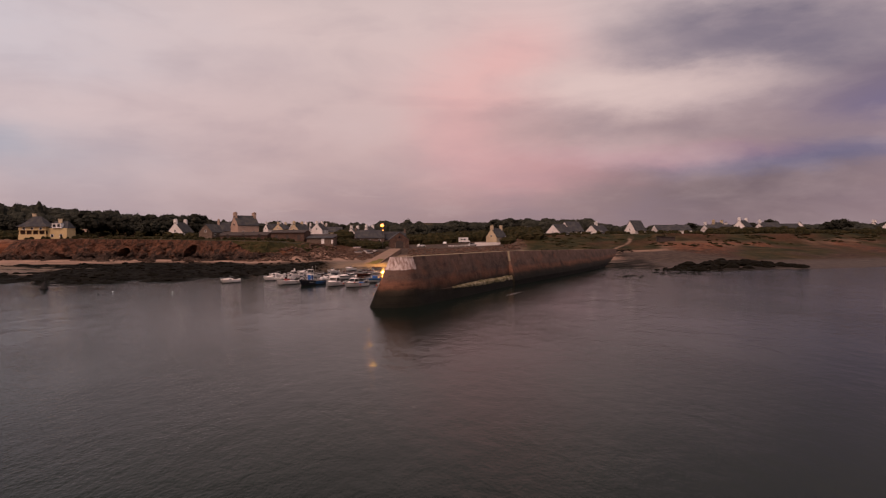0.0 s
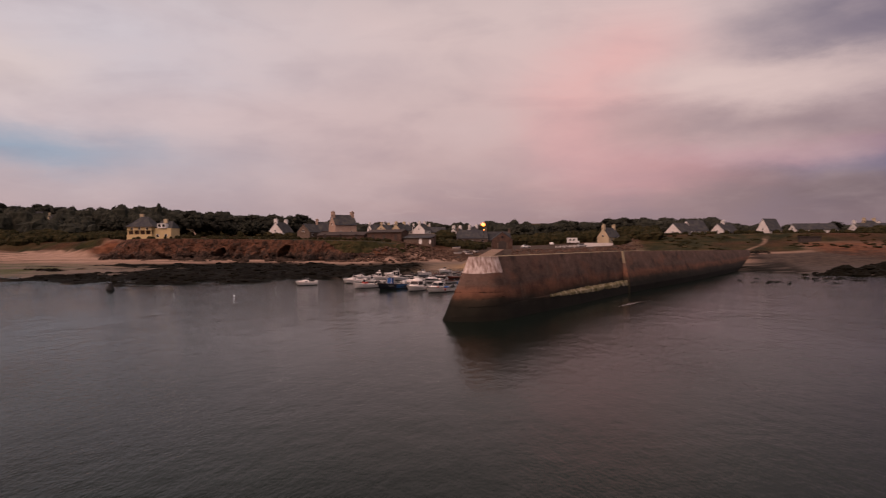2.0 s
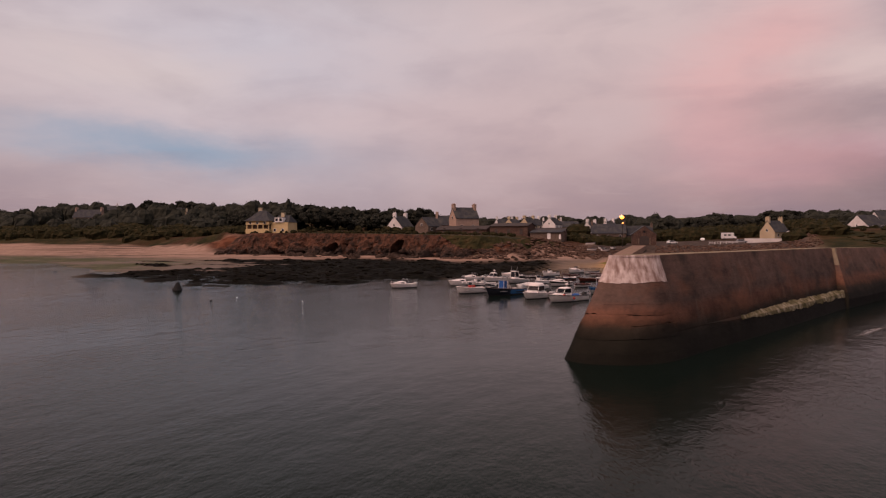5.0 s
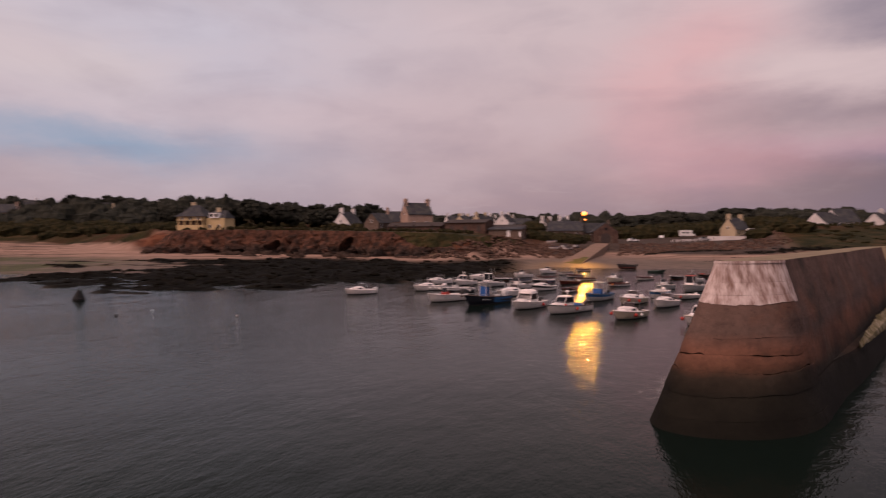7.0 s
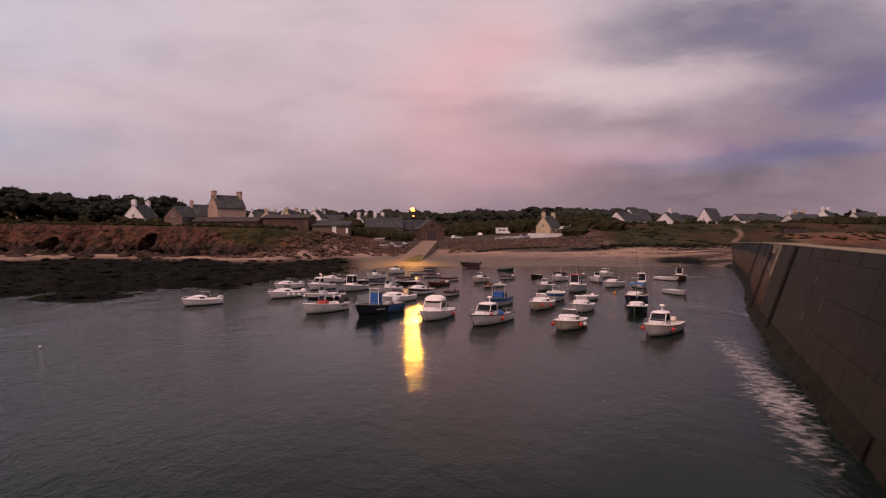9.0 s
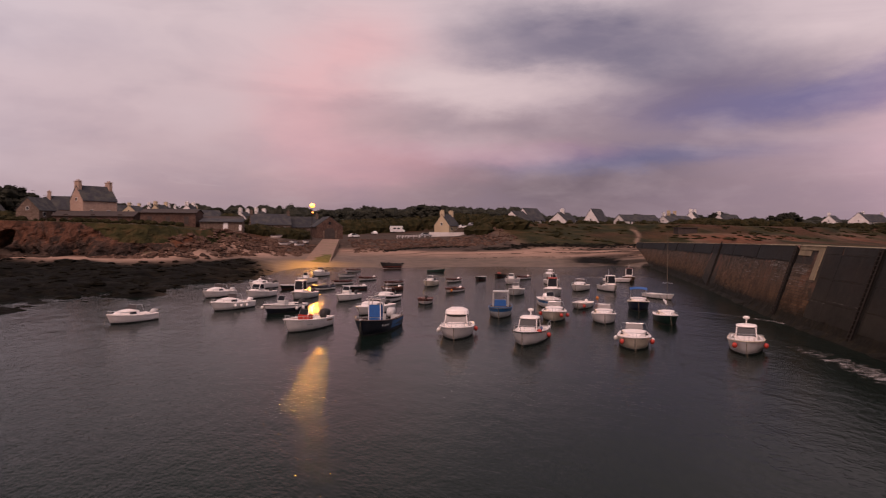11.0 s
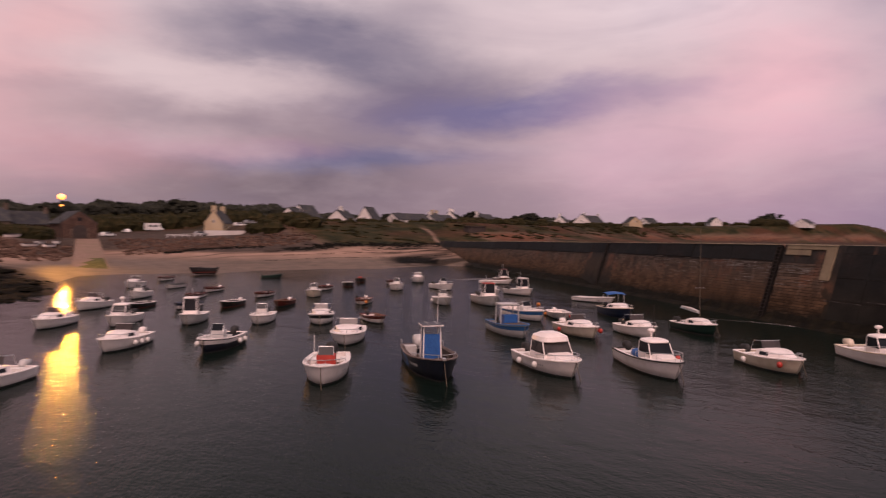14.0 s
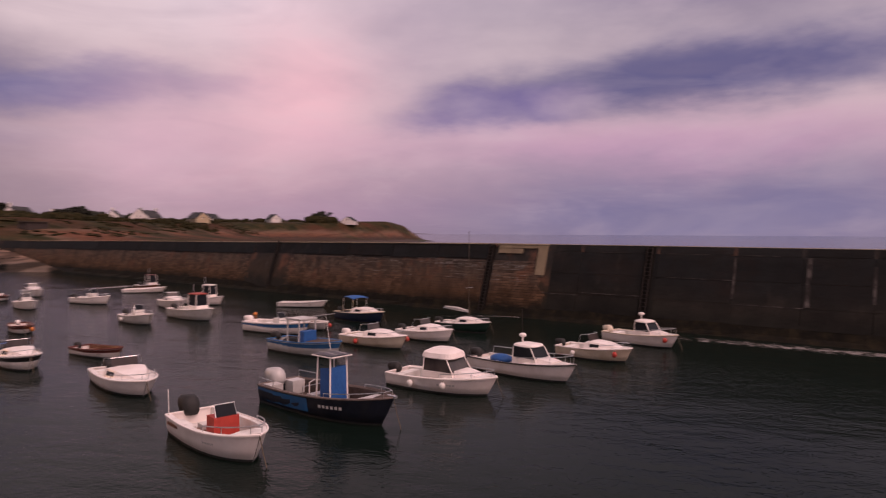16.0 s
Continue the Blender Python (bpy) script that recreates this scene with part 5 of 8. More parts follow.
def villa(x, y, turn):
    """The yellow villa on the cliff: a block under a steep hipped roof, with a loggia, and a lower wing with a terrace."""
    v = empty("villa", pose(x, y, height(x, y), 0, 0, turn), "yellow rendered villa with a steep hipped slate roof", "house", "houses along the coast")
    bm = BM()
    box(bm, (-3.2, 0, -1.5), (11.0, 9.0, 3.3))
    part("ground_floor", bm, RENDER_YELLOW, v)
    bm = BM()
    box(bm, (-3.2, 0.7, 1.8), (10.4, 7.4, 1.7))
    part("loggia_wall", bm, GRANITE_DARK, v, "brown wall in the shade of the loggia")
    for k in range(5):
        bm = BM()
        box(bm, (-8.3 + k * 2.55, -4.1, 1.8), (0.4, 0.4, 1.7))
        part("pillar", bm, RENDER_YELLOW, v)
    bm = BM()
    box(bm, (-3.2, 0, 3.5), (11.0, 9.0, 1.6), taper=0.97)
    part("upper_floor", bm, RENDER_YELLOW, v)
    bm = BM()
    loft(bm, [[(-9.3, -5.1, 5.0), (2.9, -5.1, 5.0), (2.9, 5.1, 5.0), (-9.3, 5.1, 5.0)], [(-6.9, -2.8, 6.9), (0.5, -2.8, 6.9), (0.5, 2.8, 6.9), (-6.9, 2.8, 6.9)], [(-4.8, -0.2, 9.4), (-1.6, -0.2, 9.4), (-1.6, 0.2, 9.4), (-4.8, 0.2, 9.4)]])
    part("hipped_roof", bm, SLATE, v)
    for cx, cz in ((-4.6, 8.4), (6.0, 6.2)):
        bm = BM()
        box(bm, (cx, 0.4, cz), (1.5, 0.9, 2.0))
        box(bm, (cx, 0.4, cz + 2.0), (1.7, 1.1, 0.2))
        part("chimney", bm, RENDER_CREAM, v)
    bm = BM()
    box(bm, (6.2, 0.6, -1.5), (7.8, 7.6, 5.9))
    part("wing", bm, RENDER_YELLOW, v)
    bm = BM()
    loft(bm, [[(2.3, -2.6, 4.4), (10.3, -2.6, 4.4), (10.3, 4.6, 4.4), (2.3, 4.6, 4.4)], [(3.6, 0.8, 7.4), (8.8, 0.8, 7.4), (8.8, 1.6, 7.4), (3.6, 1.6, 7.4)]])
    part("wing_roof", bm, SLATE, v)
    bm = BM()
    box(bm, (6.2, -2.5, 4.4), (3.6, 2.4, 1.9))
    d = part("dormer", bm, TRIM_WHITE, v, "white dormer over the terrace")
    for wx in (5.3, 7.1):
        bm = BM()
        box(bm, (wx, -3.72, 4.9), (1.1, 0.1, 1.1))
        part("pane", bm, GLASS_DARK, d)
    for wx, wz in ((4.2, 0.6), (7.8, 0.6), (-6.5, 3.7), (-3.2, 3.7), (0.2, 3.7)):
        bm = BM()
        box(bm, (wx, -3.24 if wx > 2 else -4.44, wz), (1.2, 0.1, 1.3 if wx > 2 else 1.1))
        w = part("window", bm, TRIM_WHITE, v)
        bm = BM()
        box(bm, (wx, -3.28 if wx > 2 else -4.48, wz + 0.1), (0.95, 0.1, 1.1 if wx > 2 else 0.9))
        part("pane", bm, GLASS_DARK, w)


villa(-166, 281, 4)
for hx, hy, turn, hl, hw, hh, hr, hm, ch, lab in HOUSES:
    house(hx, hy, turn, hl, hw, hh * (0.85 if hx > 150 else 0.8 if hx > 115 or hy > 390 else 1.0), hr * (0.85 if hx > 150 else 0.8 if hx > 115 or hy > 390 else 1.0), hm, chimneys=ch, label=lab, windows=2 if hl < 13 else 3)


# ---------------------------------------------------------------- boats
def hull_form(L, B, fs, fb, stern=0.86, n=13):
    """Stations of a hull from transom to stem: (x of the sheer, half beam, height of the sheer, u)."""
    out = []
    for i in range(n):
        u = i / (n - 1)
        u = 1 - (1 - u) ** 1.25
        k = max(0.0, (u - 0.38) / 0.62)
        b = B / 2 * (stern + (1 - stern) * math.sin(min(1, u / 0.45) * math.pi / 2)) * (1 - k**2.9) ** 0.8
        out.append((-L / 2 + L * u, max(b, 0.015), fs + (fb - fs) * u**2.0, u))
    return out


def hull_mesh(st, L, draft=0.28, flare=0.9, lo=None, hi=None, proud=0.0, absolute=False):
    """The planking; lo and hi cut a band between two heights, as shares of the freeboard."""
    rings = []
    for x, b, zs, u in st:
        rake = 0.13 * L * u**3
        zk = -draft * (1 - 0.55 * u**6)
        zc = -0.03
        bc = b * (flare - 0.28 * u * u)
        full = [(x, b, zs), (x - rake * 0.35, (b + bc) / 2 + 0.02 * (1 - u), (zs + zc) / 2), (x - rake * 0.75, bc, zc), (x - rake, b * 0.30 * (1 - u), zk * 0.6 + zc * 0.1), (x - rake, 0.0, zk)]
        if lo is not None:
            f = lambda w: tuple(a + (c - a) * w for a, c in zip(full[2], full[0]))
            wl, wh = ((lo - zc) / (zs - zc), (hi - zc) / (zs - zc)) if absolute else (lo, hi)
            p, q = f(wl), f(wh)
            if absolute:
                p, q = (p[0], max(p[1], 0.0), p[2]), (q[0], max(q[1], 0.0), q[2])
            rings.append([(p[0] + proud * u, p[1] + proud, p[2]), (q[0] + proud * u, q[1] + proud, q[2])])
        else:
            rings.append(full + [(px, -py, pz) for px, py, pz in full[-2::-1]])
    bm = BM()
    if lo is not None:
        loft(bm, rings, closed=False)
        loft(bm, [[(px, -py, pz) for px, py, pz in r] for r in rings], closed=False)
    else:
        loft(bm, rings, closed=False)
        bm.faces.new([bm.verts.new(p) for p in rings[0]])
    return bm


def deck_mesh(st, sole, fore, side=0.2, camber=0.06):
    rings = []
    done = False
    for x, b, zs, u in st:
        bi = max(b - side, b * 0.3)
        chine = b * (0.9 - 0.28 * u * u)
        bs = max(0.02, min(bi * 0.97, chine + (b - chine) * (sole + 0.03) / (zs + 0.03) - 0.07))
        xl = x - 0.13 * (st[-1][0] - st[0][0]) * u**3 * (1 - sole / zs) - 0.05 * u
        low = [(x, b - 0.02, zs - 0.01), (x, bi, zs), (xl, bs, sole), (xl, -bs, sole), (x, -bi, zs), (x, -b + 0.02, zs - 0.01)]
        high = [(x, b - 0.02, zs - 0.01), (x, bi, zs + 0.02), (x, bi * 0.5, zs + camber), (x, -bi * 0.5, zs + camber), (x, -bi, zs + 0.02), (x, -b + 0.02, zs - 0.01)]
        if u < fore:
            rings.append(low)
        else:
            if not done:
                rings.append([(px + 0.001, py, pz) for px, py, pz in low])
                done = True
            rings.append([(px + 0.03, py, pz) for px, py, pz in high])
    bm = BM()
    return loft(bm, rings, closed=False)


def outboard(boat, x, z, colour, size=1.0, tilt=0.0):
    """An outboard motor: cowl over a leg, clamped to the transom."""
    bm = BM()
    rings = []
    for h, k in ((-0.06, 0.72), (0.04, 0.98), (0.2, 1.08), (0.32, 0.98), (0.4, 0.68)):
        a, b = 0.34 * k * size, 0.21 * k * size
        rings.append([(x - 0.16 + a * math.copysign(abs(math.cos(t)) ** 0.75, math.cos(t)) - h * 0.35 * size, b * math.copysign(abs(math.sin(t)) ** 0.75, math.sin(t)), z - 0.04 + h * size + 0.12 * a * math.cos(t)) for t in [2 * math.pi * i / 10 for i in range(10)]])
    loft(bm, rings)
    motor = part("outboard_motor", bm, colour, boat, smooth=True)
    bm = BM()
    box(bm, (x - 0.2, 0, z - 0.75 * size), (0.16, 0.11, 0.78 * size))
    box(bm, (x - 0.1, 0, z - 0.12), (0.2, 0.26, 0.14))
    part("leg", bm, RUBBER, motor)
    return motor


def wheelhouse(boat, x0, x1, w, z0, h, roof_mat, wall_mat, rake=0.25, overhang=0.15, open_back=False, round_roof=0.0, glass=None):
    """A cabin from x0 (aft) to x1 (fore): corner posts, glass between them and a roof."""
    sill = z0 + h * 0.38
    bm = BM()
    loft(bm, [[(x0, -w / 2, z0), (x1, -w / 2, z0), (x1, w / 2, z0), (x0, w / 2, z0)], [(x0, -w / 2, sill), (x1 - 0.03, -w / 2 * 0.98, sill), (x1 - 0.03, w / 2 * 0.98, sill), (x0, w / 2, sill)]])
    cab = part("cabin", bm, wall_mat, boat)
    top = z0 + h
    a = [(x0 + 0.03, -w / 2 + 0.02), (x1 - 0.05, -w / 2 * 0.96), (x1 - 0.05, w / 2 * 0.96), (x0 + 0.03, w / 2 - 0.02)]
    b = [(x0 + 0.05, -w / 2 * 0.9), (x1 - rake, -w / 2 * 0.88), (x1 - rake, w / 2 * 0.88), (x0 + 0.05, w / 2 * 0.9)]
    for i in range(4):
        j = (i + 1) % 4
        if i == 3 and open_back:
            continue
        bm = BM()
        q = [(*a[i], sill), (*a[j], sill), (*b[j], top), (*b[i], top)]
        c = Vector((sum(p[0] for p in q) / 4, sum(p[1] for p in q) / 4, sum(p[2] for p in q) / 4))
        ring = [Vector(p) for p in q]
        ins = [p + (c - p) * 0.02 for p in ring]
        bm.faces.new([bm.verts.new(p) for p in ins])
        part("window_pane", bm, glass or GLASS_DARK, cab)
        part("window_post", tube(BM(), [ring[0], ring[3]], 0.035, 5), wall_mat, cab)
    if open_back:
        part("window_post", tube(BM(), [(*a[3], sill), (*b[3], top)], 0.035, 5), wall_mat, cab)
    bm = BM()
    rings = []
    n = 12
    cx, lx = (x0 + x1 - rake) / 2, (x1 - rake - x0) / 2 + overhang
    for hh, k in ((top, 0.94), (top + 0.05, 1.0), (top + 0.09 + round_roof * 0.55, 0.92 if round_roof else 0.97), (top + 0.11 + round_roof, 0.55 if round_roof else 0.9)):
        ring = []
        for i in range(n * 2):
            t = 2 * math.pi * i / (n * 2)
            c, s_ = math.cos(t), math.sin(t)
            e = 0.55 if round_roof else 0.3
            ring.append((cx + lx * k * math.copysign(abs(c) ** e, c), w / 2 * 1.02 * k * math.copysign(abs(s_) ** e, s_), hh))
        rings.append(ring)
    loft(bm, rings)
    part("cabin_roof", bm, roof_mat, cab)
    return cab


def rail(boat, st, u0, u1, h=0.45, posts=4, inset=0.08):
    """A pulpit rail round the bow."""
    us = [u0 + (u1 - u0) * i / 6 for i in range(7)]
    xs, bs, zs, uu = [[q[k] for q in st] for k in range(4)]

    def p(u, side, dz):
        return (float(np.interp(u, uu, xs)) - 0.05, side * max(0.03, float(np.interp(u, uu, bs)) - inset), float(np.interp(u, uu, zs)) + dz)

    pts = [p(u, 1, h * (0.75 + 0.25 * k / 6)) for k, u in enumerate(us)] + [p(u, -1, h * (0.75 + 0.25 * (6 - k) / 6)) for k, u in enumerate(us[::-1])]
    r = part("bow_rail", tube(BM(), pts, 0.02, 5), CHROME, boat)
    for side in (1, -1):
        for k in range(posts):
            u = us[int(k * 6 / max(1, posts - 1))]
            part("stanchion", tube(BM(), [p(u, side, 0.0), p(u, side, h * 0.8)], 0.016, 5), CHROME, r)


def fender(boat, st, u, side, mat, r=0.16, drop=0.3):
    xs, bs, zs, uu = [[q[k] for q in st] for k in range(4)]
    x, b, z = float(np.interp(u, uu, xs)), float(np.interp(u, uu, bs)), float(np.interp(u, uu, zs))
    bm = ball(BM(), (x, side * (b + r * 0.85), z - drop), (r, r, r * 1.15))
    f = part("fender", bm, mat, boat, smooth=True)
    part("lanyard", tube(BM(), [(x, side * (b - 0.02), z + 0.02), (x, side * (b + r * 0.8), z - drop + r)], 0.012, 4), ROPE, f)


def bars(boat, st, u0, u1, side, mat, rows=1, h=0.13, cuts=6):
    """Lettering too small to read, as plain bars on the bow."""
    xs, bs, zs, uu = [[q[k] for q in st] for k in range(4)]
    for k in range(cuts):
        bm = BM()
        a, b = u0 + (u1 - u0) * (k + 0.12) / cuts, u0 + (u1 - u0) * (k + 0.78) / cuts
        pts = []
        for u, top in ((a, 0), (b, 0), (b, 1), (a, 1)):
            x, bb, z = float(np.interp(u, uu, xs)), float(np.interp(u, uu, bs)), float(np.interp(u, uu, zs))
            rake = 0.10 * u**3 * (xs[-1] - xs[0])
            zz = z * 0.55 + top * h
            f = zz / z
            pts.append((x - rake * (1 - f) * 0.6, side * (bb * (0.80 + 0.20 * f) + 0.05), zz))
        bm.faces.new([bm.verts.new(p) for p in pts])
        part("lettering_bar", bm, mat, boat)


def boat(kind, x, y, turn=0.0, L=5.2, B=2.1, hull=None, trim=None, deck=None, motor=None, label="", fs=0.6, fb=0.95, fenders=(), cover=None, name="motorboat", z=0.0, heel=0.0, band=None):
    """A moored boat, bow along its own x; kind says what stands on the deck."""
    hull, trim, deck = hull or GEL_WHITE, trim or GEL_WHITE, deck or DECK
    if kind == "dinghy" and z == 0:
        fs, fb = fs * 0.72, fb * 0.74
        turn = -(abs(turn) - 8) if abs(turn) >= 8 else 8 - abs(turn)
        hull = GEL_WHITE if hull in (GEL_GREY, GEL_CREAM) else hull
        band = PAINT_MAROON if trim is PAINT_MAROON else PAINT_NAVY if trim is PAINT_NAVY else band
    ob = empty(name, pose(x - 0.6, y, z, heel, 0, -127 + (abs(turn) if kind != "dinghy" else -turn) - 4 * max(0.0, min(1.0, (-31 - x) / 5))), label, "boat", "boats moored in the harbour")
    st = hull_form(L, B, fs, fb)
    part("hull", hull_mesh(st, L), hull, ob, smooth=True)
    part("boot_stripe", hull_mesh(st, L, lo=-0.06, hi=0.09, proud=0.008, absolute=True), PAINT_MAROON if hull is PAINT_BLACK else RUBBER, ob)
    if band:
        aft = [q for q in st if q[3] < 0.5] if kind == "blue" else st
        part("hull_band", hull_mesh(aft, L, lo=0.25 if kind == "blue" else 0.62, hi=0.9, proud=0.01), band, ob)
    fore = {"dinghy": 0.9, "console": 0.76, "blue": 0.86, "open": 0.72}.get(kind, 0.52)
    sole = 0.2 if kind != "dinghy" else 0.1
    part("deck", deck_mesh(st, sole, fore, side=0.12 if kind == "dinghy" else 0.22), deck, ob)
    edge = [(q[0], q[1], q[2]) for q in st]
    part("gunwale", tube(BM(), edge + [(px, -py, pz) for px, py, pz in edge[::-1]], 0.045, 5), trim, ob)
    part("transom_cap", tube(BM(), [(edge[0][0], edge[0][1], edge[0][2]), (edge[0][0], -edge[0][1], edge[0][2])], 0.045, 5), trim, ob)
    bow = st[-1]
    rope_end = (bow[0] + 0.35, 0.08, -0.1)
    part("mooring_line", tube(BM(), [(bow[0] - 0.05, 0, bow[2]), (bow[0] + 0.12, 0.02, bow[2] * 0.5), rope_end], 0.02, 4), ROPE, ob)
    H = st[0][2]
    mid = L * 0.02
    if kind in ("console", "blue", "open"):
        cov = cover or DECK
        big = kind == "blue"
        bm = BM()
        box(bm, (mid - 0.1, 0, sole), (0.65, 0.85 if cover is not TARP_RED else 1.0, 0.95 if not big else 1.25), taper=0.95)
        con = part("console", bm, cov, ob)
        bm = BM()
        loft(bm, [[(mid + 0.2, -0.38, sole + (0.95 if not big else 1.2)), (mid + 0.2, 0.38, sole + (0.95 if not big else 1.2))], [(mid, -0.36, sole + (1.35 if not big else 1.6)), (mid, 0.36, sole + (1.35 if not big else 1.6))]], closed=False)
        part("windscreen", bm, GLASS_DARK, con)
        part("windscreen_frame", tube(BM(), [(mid + 0.2, -0.4, sole + 0.9), (mid, -0.38, sole + 1.37), (mid, 0.38, sole + 1.37), (mid + 0.2, 0.4, sole + 0.9)] if not big else [(mid + 0.2, -0.4, sole + 1.2), (mid, -0.38, sole + 1.62), (mid, 0.38, sole + 1.62), (mid + 0.2, 0.4, sole + 1.2)], 0.02, 5), CHROME, con)
        bm = BM()
        box(bm, (mid - 1.0, 0, sole), (0.5, 0.95, 0.5))
        part("seat", bm, deck if not big else MOTOR_GREY, ob)
        if big:
            top = sole + 2.3
            for sx, sy in ((0.35, 0.5), (0.35, -0.5), (-0.6, 0.5), (-0.6, -0.5)):
                part("t_top_post", tube(BM(), [(mid + sx, sy, sole), (mid + sx * 0.85, sy * 0.9, top)], 0.04, 6), GEL_WHITE, ob)
            bm = BM()
            loft(bm, [[(mid - 0.75, -0.55, top), (mid + 0.5, -0.55, top), (mid + 0.5, 0.55, top), (mid - 0.75, 0.55, top)], [(mid - 0.75, -0.55, top + 0.05), (mid + 0.46, -0.5, top + 0.07), (mid + 0.46, 0.5, top + 0.07), (mid - 0.75, 0.55, top + 0.05)]])
            ttop = part("t_top", bm, HULL_INK, ob, "dark canvas top")
            part("t_top_frame", tube(BM(), [(mid - 0.77, -0.57, top), (mid + 0.52, -0.57, top), (mid + 0.52, 0.57, top), (mid - 0.77, 0.57, top), (mid - 0.77, -0.57, top)], 0.03, 6), GEL_WHITE, ttop)
            for sy in (-0.25, 0.25):
                part("t_top_rail", tube(BM(), [(mid - 0.7, sy, top + 0.1), (mid - 0.2, sy, top + 0.14), (mid + 0.46, sy, top + 0.1)], 0.02, 5), GEL_GREY, ttop)
            part("aerial", tube(BM(), [(mid - 0.8, 0.5, top), (mid - 1.3, 0.62, top + 1.6)], [0.018, 0.008], 5), FENDER_WHITE, ttop)
            bm = BM()
            loft(bm, [[(mid + 0.34, -0.46, sole + 0.15), (mid + 0.34, 0.46, sole + 0.15)], [(mid + 0.31, -0.44, top - 0.45), (mid + 0.31, 0.44, top - 0.45)]], closed=False)
            part("side_screen", bm, TARP_BLUE, ob, "blue canvas screen")
            for sy in (-0.46, 0.46):
                bm = BM()
                loft(bm, [[(mid - 0.35, sy, sole + 0.5), (mid + 0.34, sy, sole + 0.3)], [(mid - 0.35, sy, top - 0.55), (mid + 0.31, sy, top - 0.45)]], closed=False)
                part("side_screen", bm, TARP_BLUE, ob, "blue canvas screen")
            part("stern_frame", tube(BM(), [(mid - 1.4, -0.6, sole), (mid - 1.4, -0.6, sole + 0.8), (mid - 1.4, 0.6, sole + 0.8), (mid - 1.4, 0.6, sole)], 0.025, 6), CHROME, ob)
            for sy in (-1, 1):
                part("stern_rail", tube(BM(), [(-L / 2 + 0.1, sy * B * 0.42, H), (-L / 2 + 0.1, sy * B * 0.42, H + 0.35), (-L / 2 + 1.3, sy * B * 0.46, H + 0.35), (-L / 2 + 1.3, sy * B * 0.46, H)], 0.022, 5), CHROME, ob)
            bars(ob, st, 0.58, 0.76, 1, FENDER_WHITE)
            bars(ob, st, 0.58, 0.76, -1, FENDER_WHITE)
        rail(ob, st, 0.62, 0.96, 0.28 if not big else 0.22, 3)
        outboard(ob, -L / 2, H - 0.05, motor or RUBBER, 1.6 if big or cover is TARP_RED else 1.15)
        if big:
            for sy in (-0.62, 0.62):
                part("stern_locker", box(BM(), (-L / 2 + 0.45, sy, sole), (0.6, 0.7, 0.62)), GEL_GREY, ob)
            part("leaning_post", tube(BM(), [(mid - 1.15, -0.42, sole), (mid - 1.15, -0.42, sole + 1.0), (mid - 1.3, 0.0, sole + 1.05), (mid - 1.15, 0.42, sole + 1.0), (mid - 1.15, 0.42, sole)], 0.035, 6), GEL_WHITE, ob)
            part("foredeck", loft(BM(), [[(L * 0.26, -B * 0.36, fs + 0.16), (L * 0.26, B * 0.36, fs + 0.16)], [(L * 0.36, -B * 0.24, fs + 0.25), (L * 0.36, B * 0.24, fs + 0.25)]], closed=False), GEL_GREY, ob, "pale grey foredeck")
            part("anchor_roller", box(BM(), (L * 0.485, 0, fb - 0.02), (0.45, 0.16, 0.09)), CHROME, ob)
        if cover is TARP_RED:
            part("cockpit_bench", box(BM(), (mid - 0.95, 0, sole), (0.55, 1.3, 0.32)), VARNISH, ob, "brown slatted bench")
            part("bow_locker", box(BM(), (L * 0.2, 0, sole), (0.8, 1.1, 0.4), taper=0.85), DECK, ob)
            for sy in (-1, 1):
                part("side_cushion", box(BM(), (-L * 0.28, sy * B * 0.33, sole), (1.3, 0.4, 0.42)), DECK, ob)
                part("rubbing_patch", box(BM(), (-L * 0.33, sy * (B * 0.475), H - 0.22), (0.9, 0.05, 0.1)), VARNISH, ob, "worn brown rubbing patch")
            part("whip_aerial", tube(BM(), [(-L / 2 + 0.15, -B * 0.4, H), (-L / 2 + 0.1, -B * 0.4, H + 1.0)], 0.02, 5), FENDER_WHITE, ob)
        if not big:
            bars(ob, st, 0.62, 0.74, 1, MOTOR_GREY, h=0.08)
            bars(ob, st, 0.62, 0.74, -1, MOTOR_GREY, h=0.08)
    elif kind in ("cuddy", "sail", "canopy"):
        zs = float(np.interp(0.6, [q[3] for q in st], [q[2] for q in st]))
        rings = []
        for u, k, h in ((0.42, 0.72, 0.42), (0.5, 0.74, 0.46), (0.62, 0.66, 0.40), (0.74, 0.52, 0.26), (0.86, 0.3, 0.06)):
            bx, bb = -L / 2 + L * u, float(np.interp(u, [q[3] for q in st], [q[1] for q in st])) * k / 0.74
            zz = float(np.interp(u, [q[3] for q in st], [q[2] for q in st]))
            rings.append([(bx, -bb * 0.86, zz - 0.02), (bx, -bb * 0.72, zz + h * 0.85), (bx, -bb * 0.3, zz + h), (bx, bb * 0.3, zz + h), (bx, bb * 0.72, zz + h * 0.85), (bx, bb * 0.86, zz - 0.02)])
        cab = part("cuddy_cabin", loft(BM(), rings), GEL_WHITE, ob)
        for side in (-1, 1):
            bm = BM()
            q = []
            for r_, k in ((rings[1], 0.3), (rings[2], 0.3), (rings[2], 0.78), (rings[1], 0.78)):
                a, c = (r_[0], r_[1]) if side < 0 else (r_[5], r_[4])
                p = Vector(a).lerp(Vector(c), k)
                q.append(p + Vector((0, side * 0.012, 0)))
            bm.faces.new([bm.verts.new(p) for p in q])
            part("porthole", bm, GLASS_DARK, cab)
        x0 = rings[0][0][0]
        zt = rings[0][2][2]
        bw = abs(rings[0][1][1])
